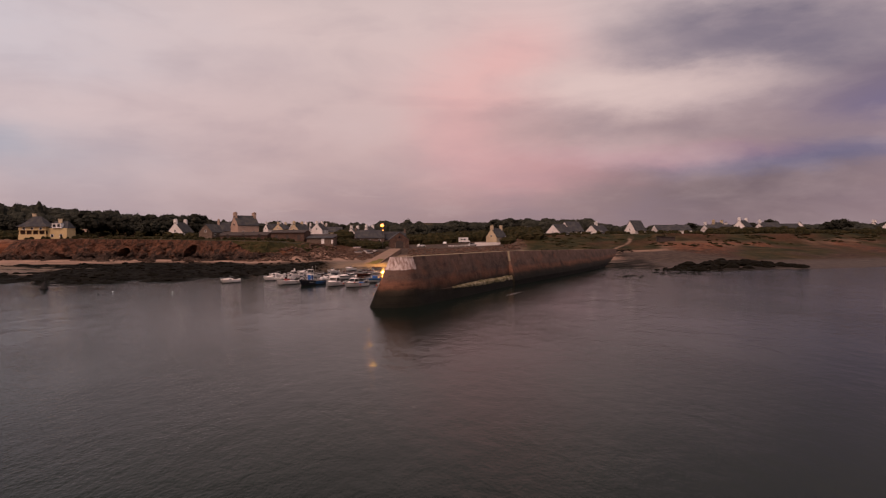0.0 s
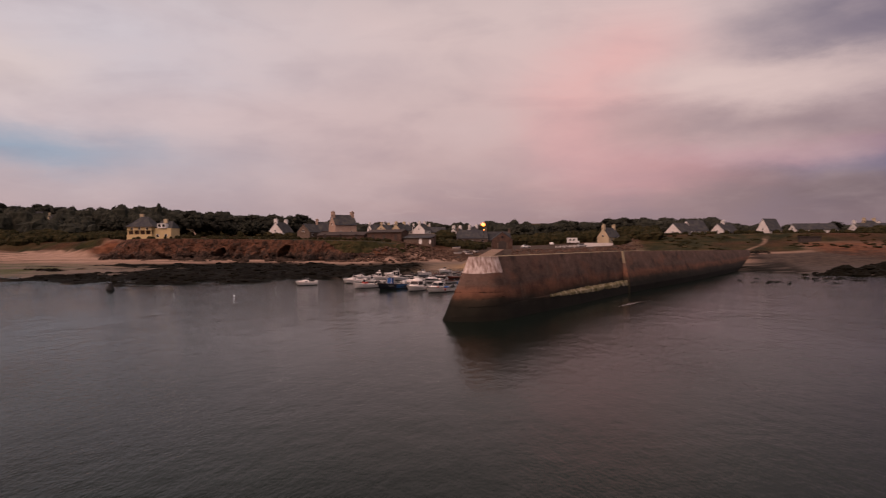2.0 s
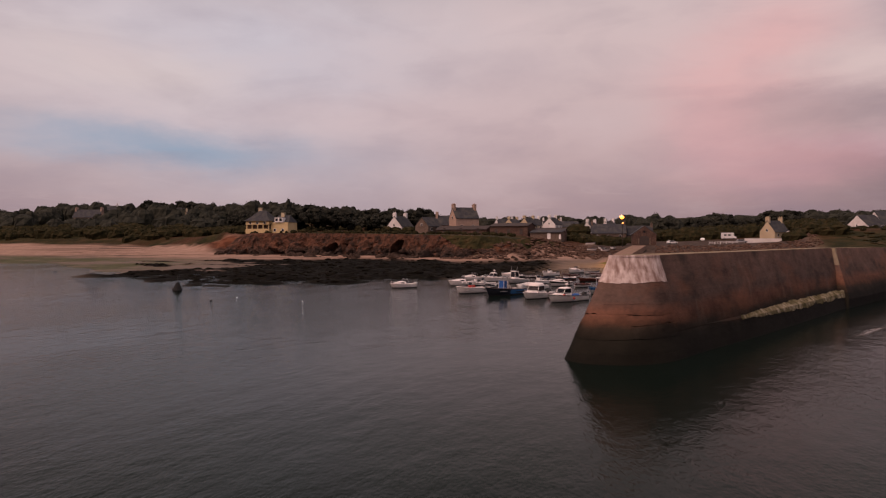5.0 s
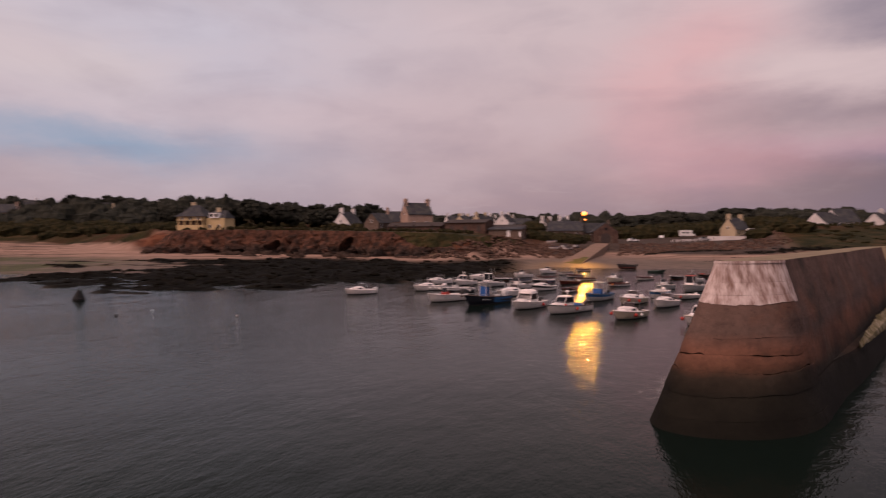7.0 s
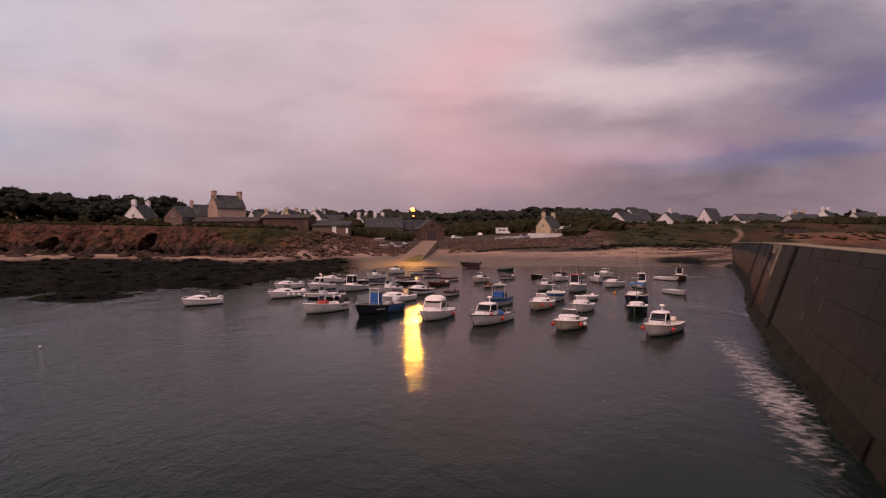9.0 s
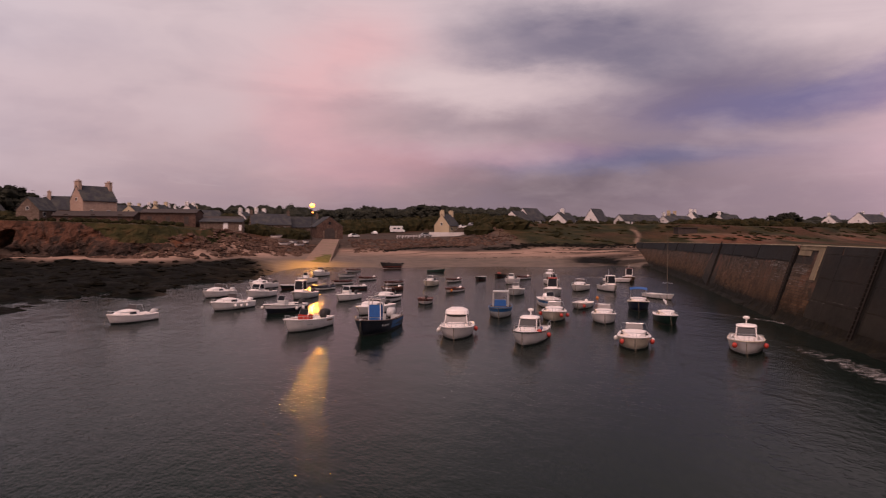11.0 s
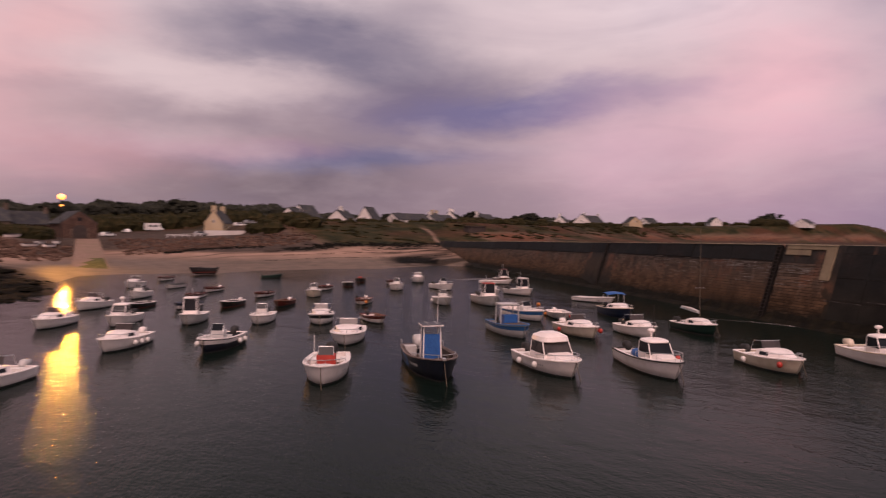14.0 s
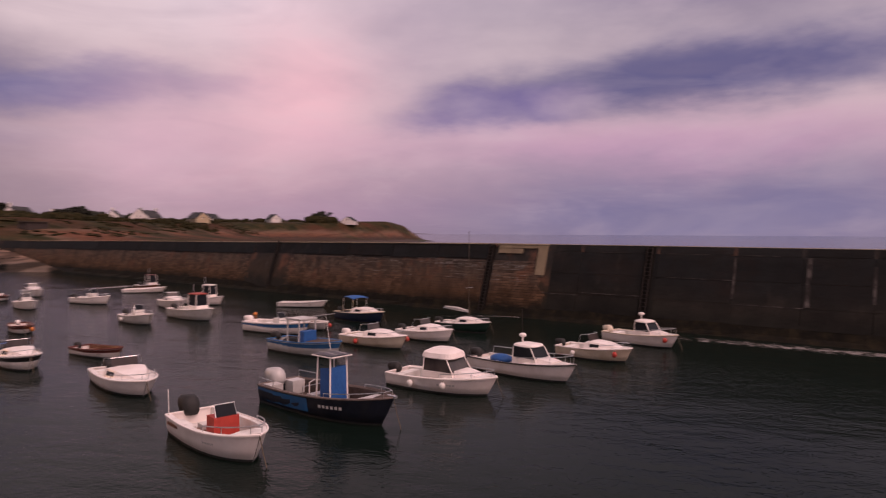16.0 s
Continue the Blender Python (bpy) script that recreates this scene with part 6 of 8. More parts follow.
        if kind == "sail":
            mx = -L / 2 + L * 0.58
            part("mast", tube(BM(), [(mx, 0, zt - 0.1), (mx - 0.05, 0, zt + 6.9)], [0.028, 0.015], 7), ROPE, ob)
            part("boom", tube(BM(), [(mx - 0.08, 0, zt + 0.45), (mx - 2.7, 0.1, zt + 0.62)], 0.05, 6), CHROME, ob)
            part("furled_sail", tube(BM(), [(mx - 0.15, 0, zt + 0.55), (mx - 1.2, 0.05, zt + 0.66), (mx - 2.5, 0.09, zt + 0.72)], [0.09, 0.13, 0.07], 7), SAILCLOTH, ob)
            part("spreader", tube(BM(), [(mx, -0.45, zt + 2.4), (mx, 0.45, zt + 2.4)], 0.012, 4), CHROME, ob)
        elif kind == "canopy":
            top = sole + 1.75
            for sx in (0.1, -1.3):
                for sy in (-1, 1):
                    part("canopy_post", tube(BM(), [(x0 + sx, sy * B * 0.36, H), (x0 + sx * 0.95, sy * B * 0.34, top)], 0.025, 5), CHROME, ob)
            rings = []
            for k in range(6):
                f = k / 5
                rings.append([(x0 + 0.3 - 1.9 * f, B * 0.40 * s_, top + 0.16 * math.sin(math.pi * f) + 0.10 * (1 - s_ * s_)) for s_ in (-1, -0.5, 0, 0.5, 1)])
            part("canopy", loft(BM(), rings, closed=False), cover or TARP_BLUE, ob, "blue canvas canopy")
        else:
            wz = 0.42
            pts = [(x0 - 0.35, -bw * 1.15, zt - 0.05), (x0 - 0.25, -bw * 1.0, zt + wz), (x0 + 0.08, -bw * 0.75, zt + wz), (x0 + 0.08, bw * 0.75, zt + wz), (x0 - 0.25, bw * 1.0, zt + wz), (x0 - 0.35, bw * 1.15, zt - 0.05)]
            ws = part("windscreen_frame", tube(BM(), pts, 0.02, 5), CHROME, ob)
            bm = BM()
            loft(bm, [[(x0 + 0.25, -bw * 0.75, zt - 0.02), (x0 + 0.25, bw * 0.75, zt - 0.02)], [(x0 + 0.08, -bw * 0.72, zt + wz), (x0 + 0.08, bw * 0.72, zt + wz)]], closed=False)
            part("windscreen", bm, GLASS_CLEAR, ws)
            if cover:
                bm = BM()
                loft(bm, [[(x0 - 0.2, B * 0.36 * s_, zt + 0.2 + 0.1 * (1 - s_ * s_)) for s_ in (-1, 0, 1)], [(x0 - 1.3, B * 0.36 * s_, zt + 0.05 + 0.1 * (1 - s_ * s_)) for s_ in (-1, 0, 1)]], closed=False)
                part("cockpit_cover", bm, cover, ob)
        bm = BM()
        box(bm, (-L / 2 + 0.5, 0, sole), (0.45, B * 0.7, 0.35))
        part("stern_bench", bm, deck, ob)
        rail(ob, st, 0.66, 0.97, 0.3, 3)
        outboard(ob, -L / 2, H - 0.05, motor or RUBBER, 1.0)
    elif kind in ("pilot", "dome", "fisher", "rollcage"):
        if kind == "pilot":
            wheelhouse(ob, -L * 0.05, L * 0.19, B * 0.56, H + 0.0, 0.94, GEL_WHITE, GEL_WHITE, 0.42, 0.12, False, 0.07)
            rings = []
            for u, h in ((0.6, 0.3), (0.7, 0.26), (0.82, 0.12)):
                bx, bb = -L / 2 + L * u, float(np.interp(u, [q[3] for q in st], [q[1] for q in st])) * 0.62
                zz = float(np.interp(u, [q[3] for q in st], [q[2] for q in st]))
                rings.append([(bx, -bb, zz - 0.02), (bx, -bb * 0.8, zz + h), (bx, bb * 0.8, zz + h), (bx, bb, zz - 0.02)])
            part("foredeck_trunk", loft(BM(), rings), GEL_WHITE, ob)
            part("radar_post", tube(BM(), [(-L * 0.02, 0, H + 1.05), (-L * 0.02, 0, H + 1.45)], 0.05, 6), GEL_WHITE, ob)
            part("radar_dome", ball(BM(), (-L * 0.02, 0, H + 1.5), (0.22, 0.22, 0.12)), GEL_WHITE, ob, smooth=True)
            for sy in (-0.35, 0.35):
                part("deck_light", ball(BM(), (L * 0.06, sy, H + 1.06), 0.07, 6, 4), TRIM_WHITE, ob)
            rail(ob, st, 0.56, 0.97, 0.45, 4)
            if cover:
                part("cockpit_tarp", ball(BM(), (-L * 0.26, 0.1, H - 0.05), (0.75, 0.55, 0.28), 10, 6), cover, ob, "blue tarpaulin heaped in the cockpit", smooth=True)
                part("float_ball", ball(BM(), (L * 0.20, B * 0.36, H + 0.16), 0.19), FENDER_RED, ob, "red float on the side deck", smooth=True)
                part("signal_pole", tube(BM(), [(-L * 0.05, 0.25, H + 1.0), (-L * 0.06, 0.25, H + 2.9)], [0.03, 0.018], 6), IRON, ob)
                part("guard_rail", tube(BM(), [(-L * 0.47, B * 0.42, H), (-L * 0.46, B * 0.42, H + 0.4), (-L * 0.2, B * 0.45, H + 0.45), (-L * 0.19, B * 0.45, H)], 0.022, 5), CHROME, ob)
        elif kind == "dome":
            wheelhouse(ob, -L * 0.13, L * 0.17, B * 0.7, H + 0.0, 0.98, GEL_WHITE, GEL_WHITE, 0.42, 0.28, True, 0.34, GLASS_CLEAR)
            rings = []
            for u, h in ((0.58, 0.34), (0.7, 0.3), (0.84, 0.1)):
                bx, bb = -L / 2 + L * u, float(np.interp(u, [q[3] for q in st], [q[1] for q in st])) * 0.7
                zz = float(np.interp(u, [q[3] for q in st], [q[2] for q in st]))
                rings.append([(bx, -bb, zz - 0.02), (bx, -bb * 0.75, zz + h), (bx, bb * 0.75, zz + h), (bx, bb, zz - 0.02)])
            part("foredeck_trunk", loft(BM(), rings), GEL_WHITE, ob)
            rail(ob, st, 0.58, 0.97, 0.3, 4)
            bars(ob, st, 0.55, 0.72, 1, MOTOR_GREY, h=0.09)
            bars(ob, st, 0.55, 0.72, -1, MOTOR_GREY, h=0.09)
        elif kind == "fisher":
            wheelhouse(ob, L * 0.02, L * 0.24, B * 0.55, H - 0.1, 1.55, cover or GEL_WHITE, GEL_WHITE, 0.12, 0.1, True)
            part("mast", tube(BM(), [(0.0, 0, H + 1.4), (0.0, 0, H + 2.3)], 0.03, 6), CHROME, ob)
            bm = BM()
            box(bm, (-L * 0.2, 0, sole), (0.9, 0.8, 0.55))
            part("engine_box", bm, deck, ob)
        else:
            top = sole + 1.95
            for sx in (-L * 0.02, -L * 0.2):
                part("gantry", tube(BM(), [(sx, -B * 0.33, sole), (sx, -B * 0.31, top), (sx, B * 0.31, top), (sx, B * 0.33, sole)], 0.06, 6), MOTOR_GREY, ob)
            part("gantry_bar", tube(BM(), [(-L * 0.02, -B * 0.31, top), (-L * 0.2, -B * 0.31, top)], 0.03, 6), CHROME, ob)
            part("gantry_bar", tube(BM(), [(-L * 0.02, B * 0.31, top), (-L * 0.2, B * 0.31, top)], 0.03, 6), CHROME, ob)
            part("gantry_roof", box(BM(), (-L * 0.11, 0, top + 0.02), (L * 0.24, B * 0.66, 0.08)), GEL_GREY, ob)
            part("trawl_pole", tube(BM(), [(-L * 0.2, 0.4, top), (L * 0.3, 0.6, top + 0.5)], [0.035, 0.02], 5), MOTOR_GREY, ob)
            bm = BM()
            box(bm, (-L * 0.02, 0, sole), (0.6, 1.1, 1.25), taper=0.95)
            part("console", bm, TARP_BLUE, ob)
            part("net_heap", ball(BM(), (-L * 0.3, 0.1, sole + 0.3), (0.7, 0.6, 0.35), 9, 6), RUBBER, ob, "heap of dark nets", smooth=True)
            bm = BM()
            box(bm, (L * 0.16, 0, sole), (0.9, 1.2, 0.45), taper=0.9)
            part("fish_bins", bm, PAINT_BLUE, ob)
        outboard(ob, -L / 2, H - 0.05, motor or RUBBER, 1.1)
        bm = BM()
        box(bm, (-L / 2 + 0.55, 0, sole), (0.5, B * 0.66, 0.36))
        part("stern_bench", bm, deck, ob)
    elif kind == "dinghy":
        for u in (0.22, 0.48, 0.7):
            bx = -L / 2 + L * u
            bb = float(np.interp(u, [q[3] for q in st], [q[1] for q in st]))
            bm = BM()
            box(bm, (bx, 0, H * 0.62), (0.24, bb * 1.86, 0.04))
            part("thwart", bm, VARNISH, ob)
        if motor:
            outboard(ob, -L / 2, H - 0.05, motor, 0.75)
        if cover:
            bm = BM()
            box(bm, (L * 0.1, 0, H * 0.7), (0.55, 0.6, 0.55), taper=0.8)
            part("bundle", bm, cover, ob)
    for u, side, mat in fenders:
        fender(ob, st, u, side, mat)
    return ob


RF, WF, OF = FENDER_RED, FENDER_WHITE, FENDER_ORANGE
boat("cuddy", -45.3, 147.3, 2, 4.5, 1.95, GEL_WHITE, label="white open motorboat with grey outboard and low windscreen", motor=MOTOR_GREY, fs=0.55, fb=0.8)
boat("console", -31.0, 140.5, -5, 5.8, 2.35, GEL_WHITE, label="white fishing boat with a red-covered console", cover=TARP_RED, motor=RUBBER, fs=0.72, fb=1.05)
boat("blue", -25.6, 138.7, -12, 7.7, 2.65, HULL_INK, TEAK, DECK_DARK, MOTOR_GREY, "blue-black workboat with T-top and blue canvas console", 0.8, 1.25, band=PAINT_BLUE)
boat("dome", -20.0, 135.1, -18, 6.0, 2.5, GEL_WHITE, label="white motorboat with a rounded hardtop over the helm", motor=RUBBER, fs=0.64, fb=0.96, fenders=((0.3, 1, RF), (0.3, -1, WF), (0.62, -1, WF)))
boat("pilot", -15.4, 131.8, -7, 6.8, 2.4, GEL_WHITE, RUBBER, label="white pilothouse boat with radar dome and black rubbing strake", cover=TARP_BLUE, motor=RUBBER, fs=0.68, fb=1.0, fenders=((0.5, 1, RF),))
boat("cuddy", -9.2, 128.2, -9, 4.9, 2.2, GEL_CREAM, GEL_WHITE, label="white sports boat on a stained cream hull with fenders", motor=RUBBER, fs=0.62, fb=0.9, fenders=((0.62, 1, RF), (0.42, 1, WF), (0.85, -1, RF), (0.3, -1, WF)))
boat("pilot", -2.6, 125.3, 0, 5.7, 2.3, GEL_WHITE, GEL_CREAM, label="cream-decked fishing boat with a small wheelhouse", motor=GEL_CREAM, fs=0.64, fb=0.96, fenders=((0.66, 1, RF), (0.9, -1, RF)))
boat("cuddy", -40.4, 169.3, -8, 5.0, 2.0, GEL_WHITE, label="white cuddy boat with rounded cabin top", motor=MOTOR_GREY, fs=0.6, fb=0.85)
boat("cuddy", -37.9, 155.9, -4, 5.4, 2.1, GEL_WHITE, label="white day boat hung with white fenders", motor=GEL_WHITE, fs=0.6, fb=0.9, fenders=((0.45, 1, WF), (0.6, 1, WF), (0.3, 1, WF)))
boat("pilot", -35.6, 168.0, -10, 5.0, 2.0, GEL_WHITE, label="small white cabin boat with dark windows", motor=RUBBER)
boat("cuddy", -35.8, 181.3, 0, 4.8, 1.9, GEL_WHITE, label="white cuddy boat with low dark cover", cover=PAINT_NAVY)
boat("dinghy", -31.9, 180.0, 6, 4.6, 1.7, PAINT_BLACK, GEL_WHITE, DECK_DARK, RUBBER, "black open launch with pale gunwale", 0.55, 0.85, name="open_launch")
boat("open", -29.6, 190.5, 6, 4.6, 1.8, GEL_WHITE, label="white open boat with centre console", motor=RUBBER)
boat("cuddy", -26.8, 206.6, 8, 4.8, 1.9, GEL_WHITE, label="small white cabin boat near the beach")
boat("fisher", -30.6, 165.9, 10, 5.0, 2.0, GEL_GREY, GEL_WHITE, label="grey-white fishing boat with a tall forward shelter", motor=RUBBER)
boat("console", -32.8, 152.3, 0, 5.4, 2.15, HULL_INK, GEL_WHITE, label="dark-hulled console boat with white topsides and fenders", motor=RUBBER, cover=MOTOR_GREY, fs=0.65, fb=0.95, fenders=((0.4, 1, WF), (0.2, 1, WF), (0.95, -1, WF)), band=GEL_WHITE)
boat("dinghy", -28.0, 177.2, 4, 4.4, 1.7, GEL_GREY, PAINT_NAVY, DECK_DARK, RUBBER, "grey open boat with navy gunwale", name="open_boat")
boat("dinghy", -24.5, 186.9, 8, 4.4, 1.6, GEL_WHITE, PAINT_MAROON, DECK_DARK, RUBBER, "white rowing boat with maroon gunwale", name="rowing_boat")
boat("dinghy", -22.6, 202.7, 5, 4.2, 1.6, GEL_GREY, PAINT_BLACK, DECK_DARK, RUBBER, "grey rowing boat with a black gunwale", name="rowing_boat")
boat("dinghy", -20.0, 218.2, 8, 4.2, 1.6, GEL_WHITE, PAINT_MAROON, DECK_DARK, RUBBER, "white rowing boat with maroon strake near the beach", name="rowing_boat")
boat("open", -25.8, 162.9, 6, 4.6, 1.9, GEL_WHITE, label="white open boat with a low engine cover", motor=RUBBER, fs=0.6, fb=0.8)
boat("dinghy", -23.8, 176.6, -4, 4.6, 1.7, PAINT_BLACK, GEL_WHITE, DECK_DARK, GEL_WHITE, "dark open boat with white gunwale and white outboard", name="open_boat")
boat("dinghy", -20.0, 194.7, 4, 4.2, 1.6, GEL_CREAM, PAINT_MAROON, DECK_DARK, GEL_WHITE, "cream rowing boat with maroon gunwale", name="rowing_boat")
boat("dinghy", -17.3, 184.6, 6, 4.5, 1.7, GEL_WHITE, PAINT_MAROON, DECK_DARK, RUBBER, "white rowing boat with a brown gunwale and outboard", name="rowing_boat")
boat("dinghy", -19.1, 174.3, -6, 4.5, 1.7, PAINT_MAROON, VARNISH, DECK_DARK, GEL_WHITE, "maroon wooden launch with white outboard", name="wooden_launch")
boat("dinghy", -10.4, 231.0, 60, 4.6, 1.8, PAINT_BLACK, PAINT_BLACK, DECK_DARK, RUBBER, "black open boat aground at the water's edge", 0.75, 1.0, cover=PAINT_BLACK, name="open_boat", z=0.3, heel=7)
boat("dinghy", -3.8, 215.3, 120, 3.6, 1.4, PAINT_GREEN, PAINT_GREEN, DECK_DARK, None, "small dark green rowing boat", name="rowing_boat")
boat("cuddy", -21.7, 160.2, 8, 5.0, 2.1, GEL_WHITE, label="white cuddy boat with a black band and blue cover", cover=TARP_BLUE, band=PAINT_BLACK)
boat("cuddy", -24.4, 150.4, 4, 6.1, 2.4, GEL_WHITE, GEL_WHITE, label="plain white motorboat with a broad foredeck", motor=RUBBER, fs=0.6, fb=0.85)
boat("dinghy", -17.7, 158.2, -30, 4.4, 1.7, GEL_WHITE, PAINT_MAROON, VARNISH, RUBBER, "white rowing boat with red-brown gunwale and outboard", name="rowing_boat")
boat("open", -12.1, 181.9, 10, 4.2, 1.8, GEL_CREAM, label="cream open boat with a raised console", motor=RUBBER)
boat("dinghy", -6.9, 189.5, 6, 4.2, 1.6, GEL_WHITE, PAINT_MAROON, DECK_DARK, GEL_WHITE, "white rowing boat with maroon gunwale and white motor", name="rowing_boat")
boat("dinghy", -11.2, 171.6, 8, 4.6, 1.7, GEL_CREAM, PAINT_MAROON, VARNISH, GEL_WHITE, "cream boat with maroon gunwale and an orange buoy", name="rowing_boat", fenders=((0.9, 1, OF),))
boat("dinghy", -1.1, 193.7, 20, 4.6, 1.7, PAINT_BLACK, GEL_GREY, DECK, None, "low dark boat with a grey gunwale", name="rowing_boat")
boat("dinghy", 4.4, 200.1, -10, 4.0, 1.6, PAINT_BLACK, VARNISH, DECK_DARK, RUBBER, "small black boat with a brown gunwale", name="rowing_boat", cover=PAINT_RED)
boat("open", 1.3, 184.7, 5, 4.6, 1.9, GEL_WHITE, label="white open boat with blue-grey console", motor=RUBBER)
boat("dinghy", 6.4, 194.0, 0, 4.2, 1.7, GEL_WHITE, PAINT_MAROON, DECK, GEL_WHITE, "white rowing boat with red-brown gunwale behind others", name="rowing_boat")
boat("open", -4.3, 166.6, -10, 4.6, 1.9, GEL_GREY, GEL_WHITE, label="white open boat with a bare centre console", motor=RUBBER, fenders=((0.3, -1, WF),))
boat("cuddy", 11.8, 195.1, 5, 4.8, 2.0, GEL_WHITE, label="white cabin boat with a rounded foredeck")
boat("open", 7.0, 182.0, 30, 5.0, 1.9, GEL_WHITE, label="white open boat with tan console", motor=RUBBER)
boat("rollcage", -13.0, 146.2, -16, 6.0, 2.2, GEL_GREY, PAINT_BLUE, DECK_DARK, RUBBER, "grey workboat with blue bulwarks and a bare gantry", 0.75, 1.05, band=PAINT_BLUE)
boat("fisher", -0.5, 163.9, -14, 6.0, 2.2, GEL_GREY, GEL_WHITE, label="fishing boat with a red-roofed wheelhouse", cover=PAINT_RED, motor=RUBBER, fs=0.8, fb=1.15)
boat("cuddy", 6.6, 171.5, 0, 5.2, 2.1, GEL_WHITE, label="white cuddy boat with rounded cabin", fs=0.65)
boat("open", -5.5, 152.5, 24, 6.0, 2.2, GEL_WHITE, GEL_WHITE, label="white open boat with blue strake and box console", motor=GEL_WHITE, fs=0.75, fb=1.0, band=PAINT_BLUE)
boat("cuddy", -8.9, 143.1, -14, 5.6, 2.2, GEL_CREAM, GEL_WHITE, label="cream sports boat with red fenders and low windscreen", motor=GEL_WHITE, fenders=((0.6, 1, RF), (0.35, -1, RF), (0.9, 1, RF)))
boat("dinghy", -2.4, 151.3, -10, 4.8, 1.9, GEL_WHITE, GEL_WHITE, DECK, GEL_WHITE, "white open boat with an orange buoy aboard", name="open_boat", fenders=((0.9, 1, RF), (0.15, -1, OF)))
boat("fisher", 10.3, 170.3, 30, 4.8, 2.0, GEL_WHITE, GEL_GREY, label="white open fishing boat near the old wall", motor=RUBBER)
boat("fisher", 22.8, 187.7, 10, 5.2, 2.0, VARNISH, GEL_WHITE, DECK_DARK, RUBBER, "brown fishing boat with a dark red wheelhouse", cover=PAINT_MAROON)
boat("dinghy", 11.4, 159.2, 50, 5.2, 1.8, GEL_WHITE, GEL_GREY, DECK, None, "long white open boat lying by the wall", name="open_boat")
boat("canopy", 2.8, 149.0, -8, 5.8, 2.2, PAINT_NAVY, GEL_CREAM, GEL_CREAM, RUBBER, "navy-hulled boat with cream deck and blue canopy", 0.7, 1.05)
boat("cuddy", -5.3, 140.5, -12, 4.8, 2.1, GEL_WHITE, label="white motorboat with a plain low cabin", motor=RUBBER)
boat("sail", -0.2, 138.9, -14, 4.9, 1.9, PAINT_GREEN, GEL_WHITE, DECK, RUBBER, "small sailing boat with dark green hull and bare mast", 0.6, 0.9, name="sailing_boat")
boat("dinghy", 20.0, 186.0, 70, 5.0, 1.8, GEL_GREY, GEL_WHITE, DECK, None, "pale open boat drawn up beside the wall", name="open_boat")


# ---------------------------------------------------------------- buoys, foam and painted sheen
def mooring_buoy(x, y, r, mat, label):
    ob = empty("mooring_buoy", pose(x, y, 0.0), label, "buoy", "mooring buoys")
    part("float", ball(BM(), (0, 0, r * 0.45), (r, r, r * 0.9)), mat, ob, smooth=True)
    part("ring", tube(BM(), [(0.06 * math.cos(a), 0, r * 1.32 + 0.06 * math.sin(a)) for a in [i * math.pi / 4 for i in range(9)]], 0.015, 4), IRON, ob)


for bx, by, br, bmat, lab in [(-59.3, 121.9, 0.08, MOTOR_GREY, "white mooring buoy floating on open water"), (-47.4, 119.6, 0.12, MOTOR_GREY, "white mooring buoy floating on open water"),
                              (-59.2, 116.5, 0.16, PAINT_BLACK, "small dark mooring buoy"), (3.1, 160.2, 0.2, FENDER_ORANGE, "orange mooring buoy among the boats"),
                              (-8.9, 178.2, 0.2, PAINT_BLACK, "small dark mooring buoy")]:
    mooring_buoy(bx, by, br, bmat, lab)

mark = empty("channel_buoy", pose(-76.5, 129.5, 0.0, 0, 4, 0) @ Matrix.Scale(0.8, 4), "black conical channel buoy with a topmark", "buoy")
part("float", loft(BM(), [[(r * math.cos(a), r * math.sin(a), z) for a in [i * math.pi / 7 for i in range(14)]] for r, z in ((0.7, -0.3), (0.95, 0.0), (0.95, 0.3), (0.8, 0.45), (0.32, 1.55), (0.12, 1.7))]), TYRE, mark)
part("mast", tube(BM(), [(0, 0, 1.6), (0, 0, 3.0)], 0.045, 6), IRON, mark)
for dz in (2.35, 2.75):
    part("topmark", loft(BM(), [[(0.18 * k * math.cos(a), 0.18 * k * math.sin(a), dz + h) for a in [i * math.pi / 4 for i in range(8)]] for k, h in ((1, 0), (0.1, 0.28))]), TYRE, mark)


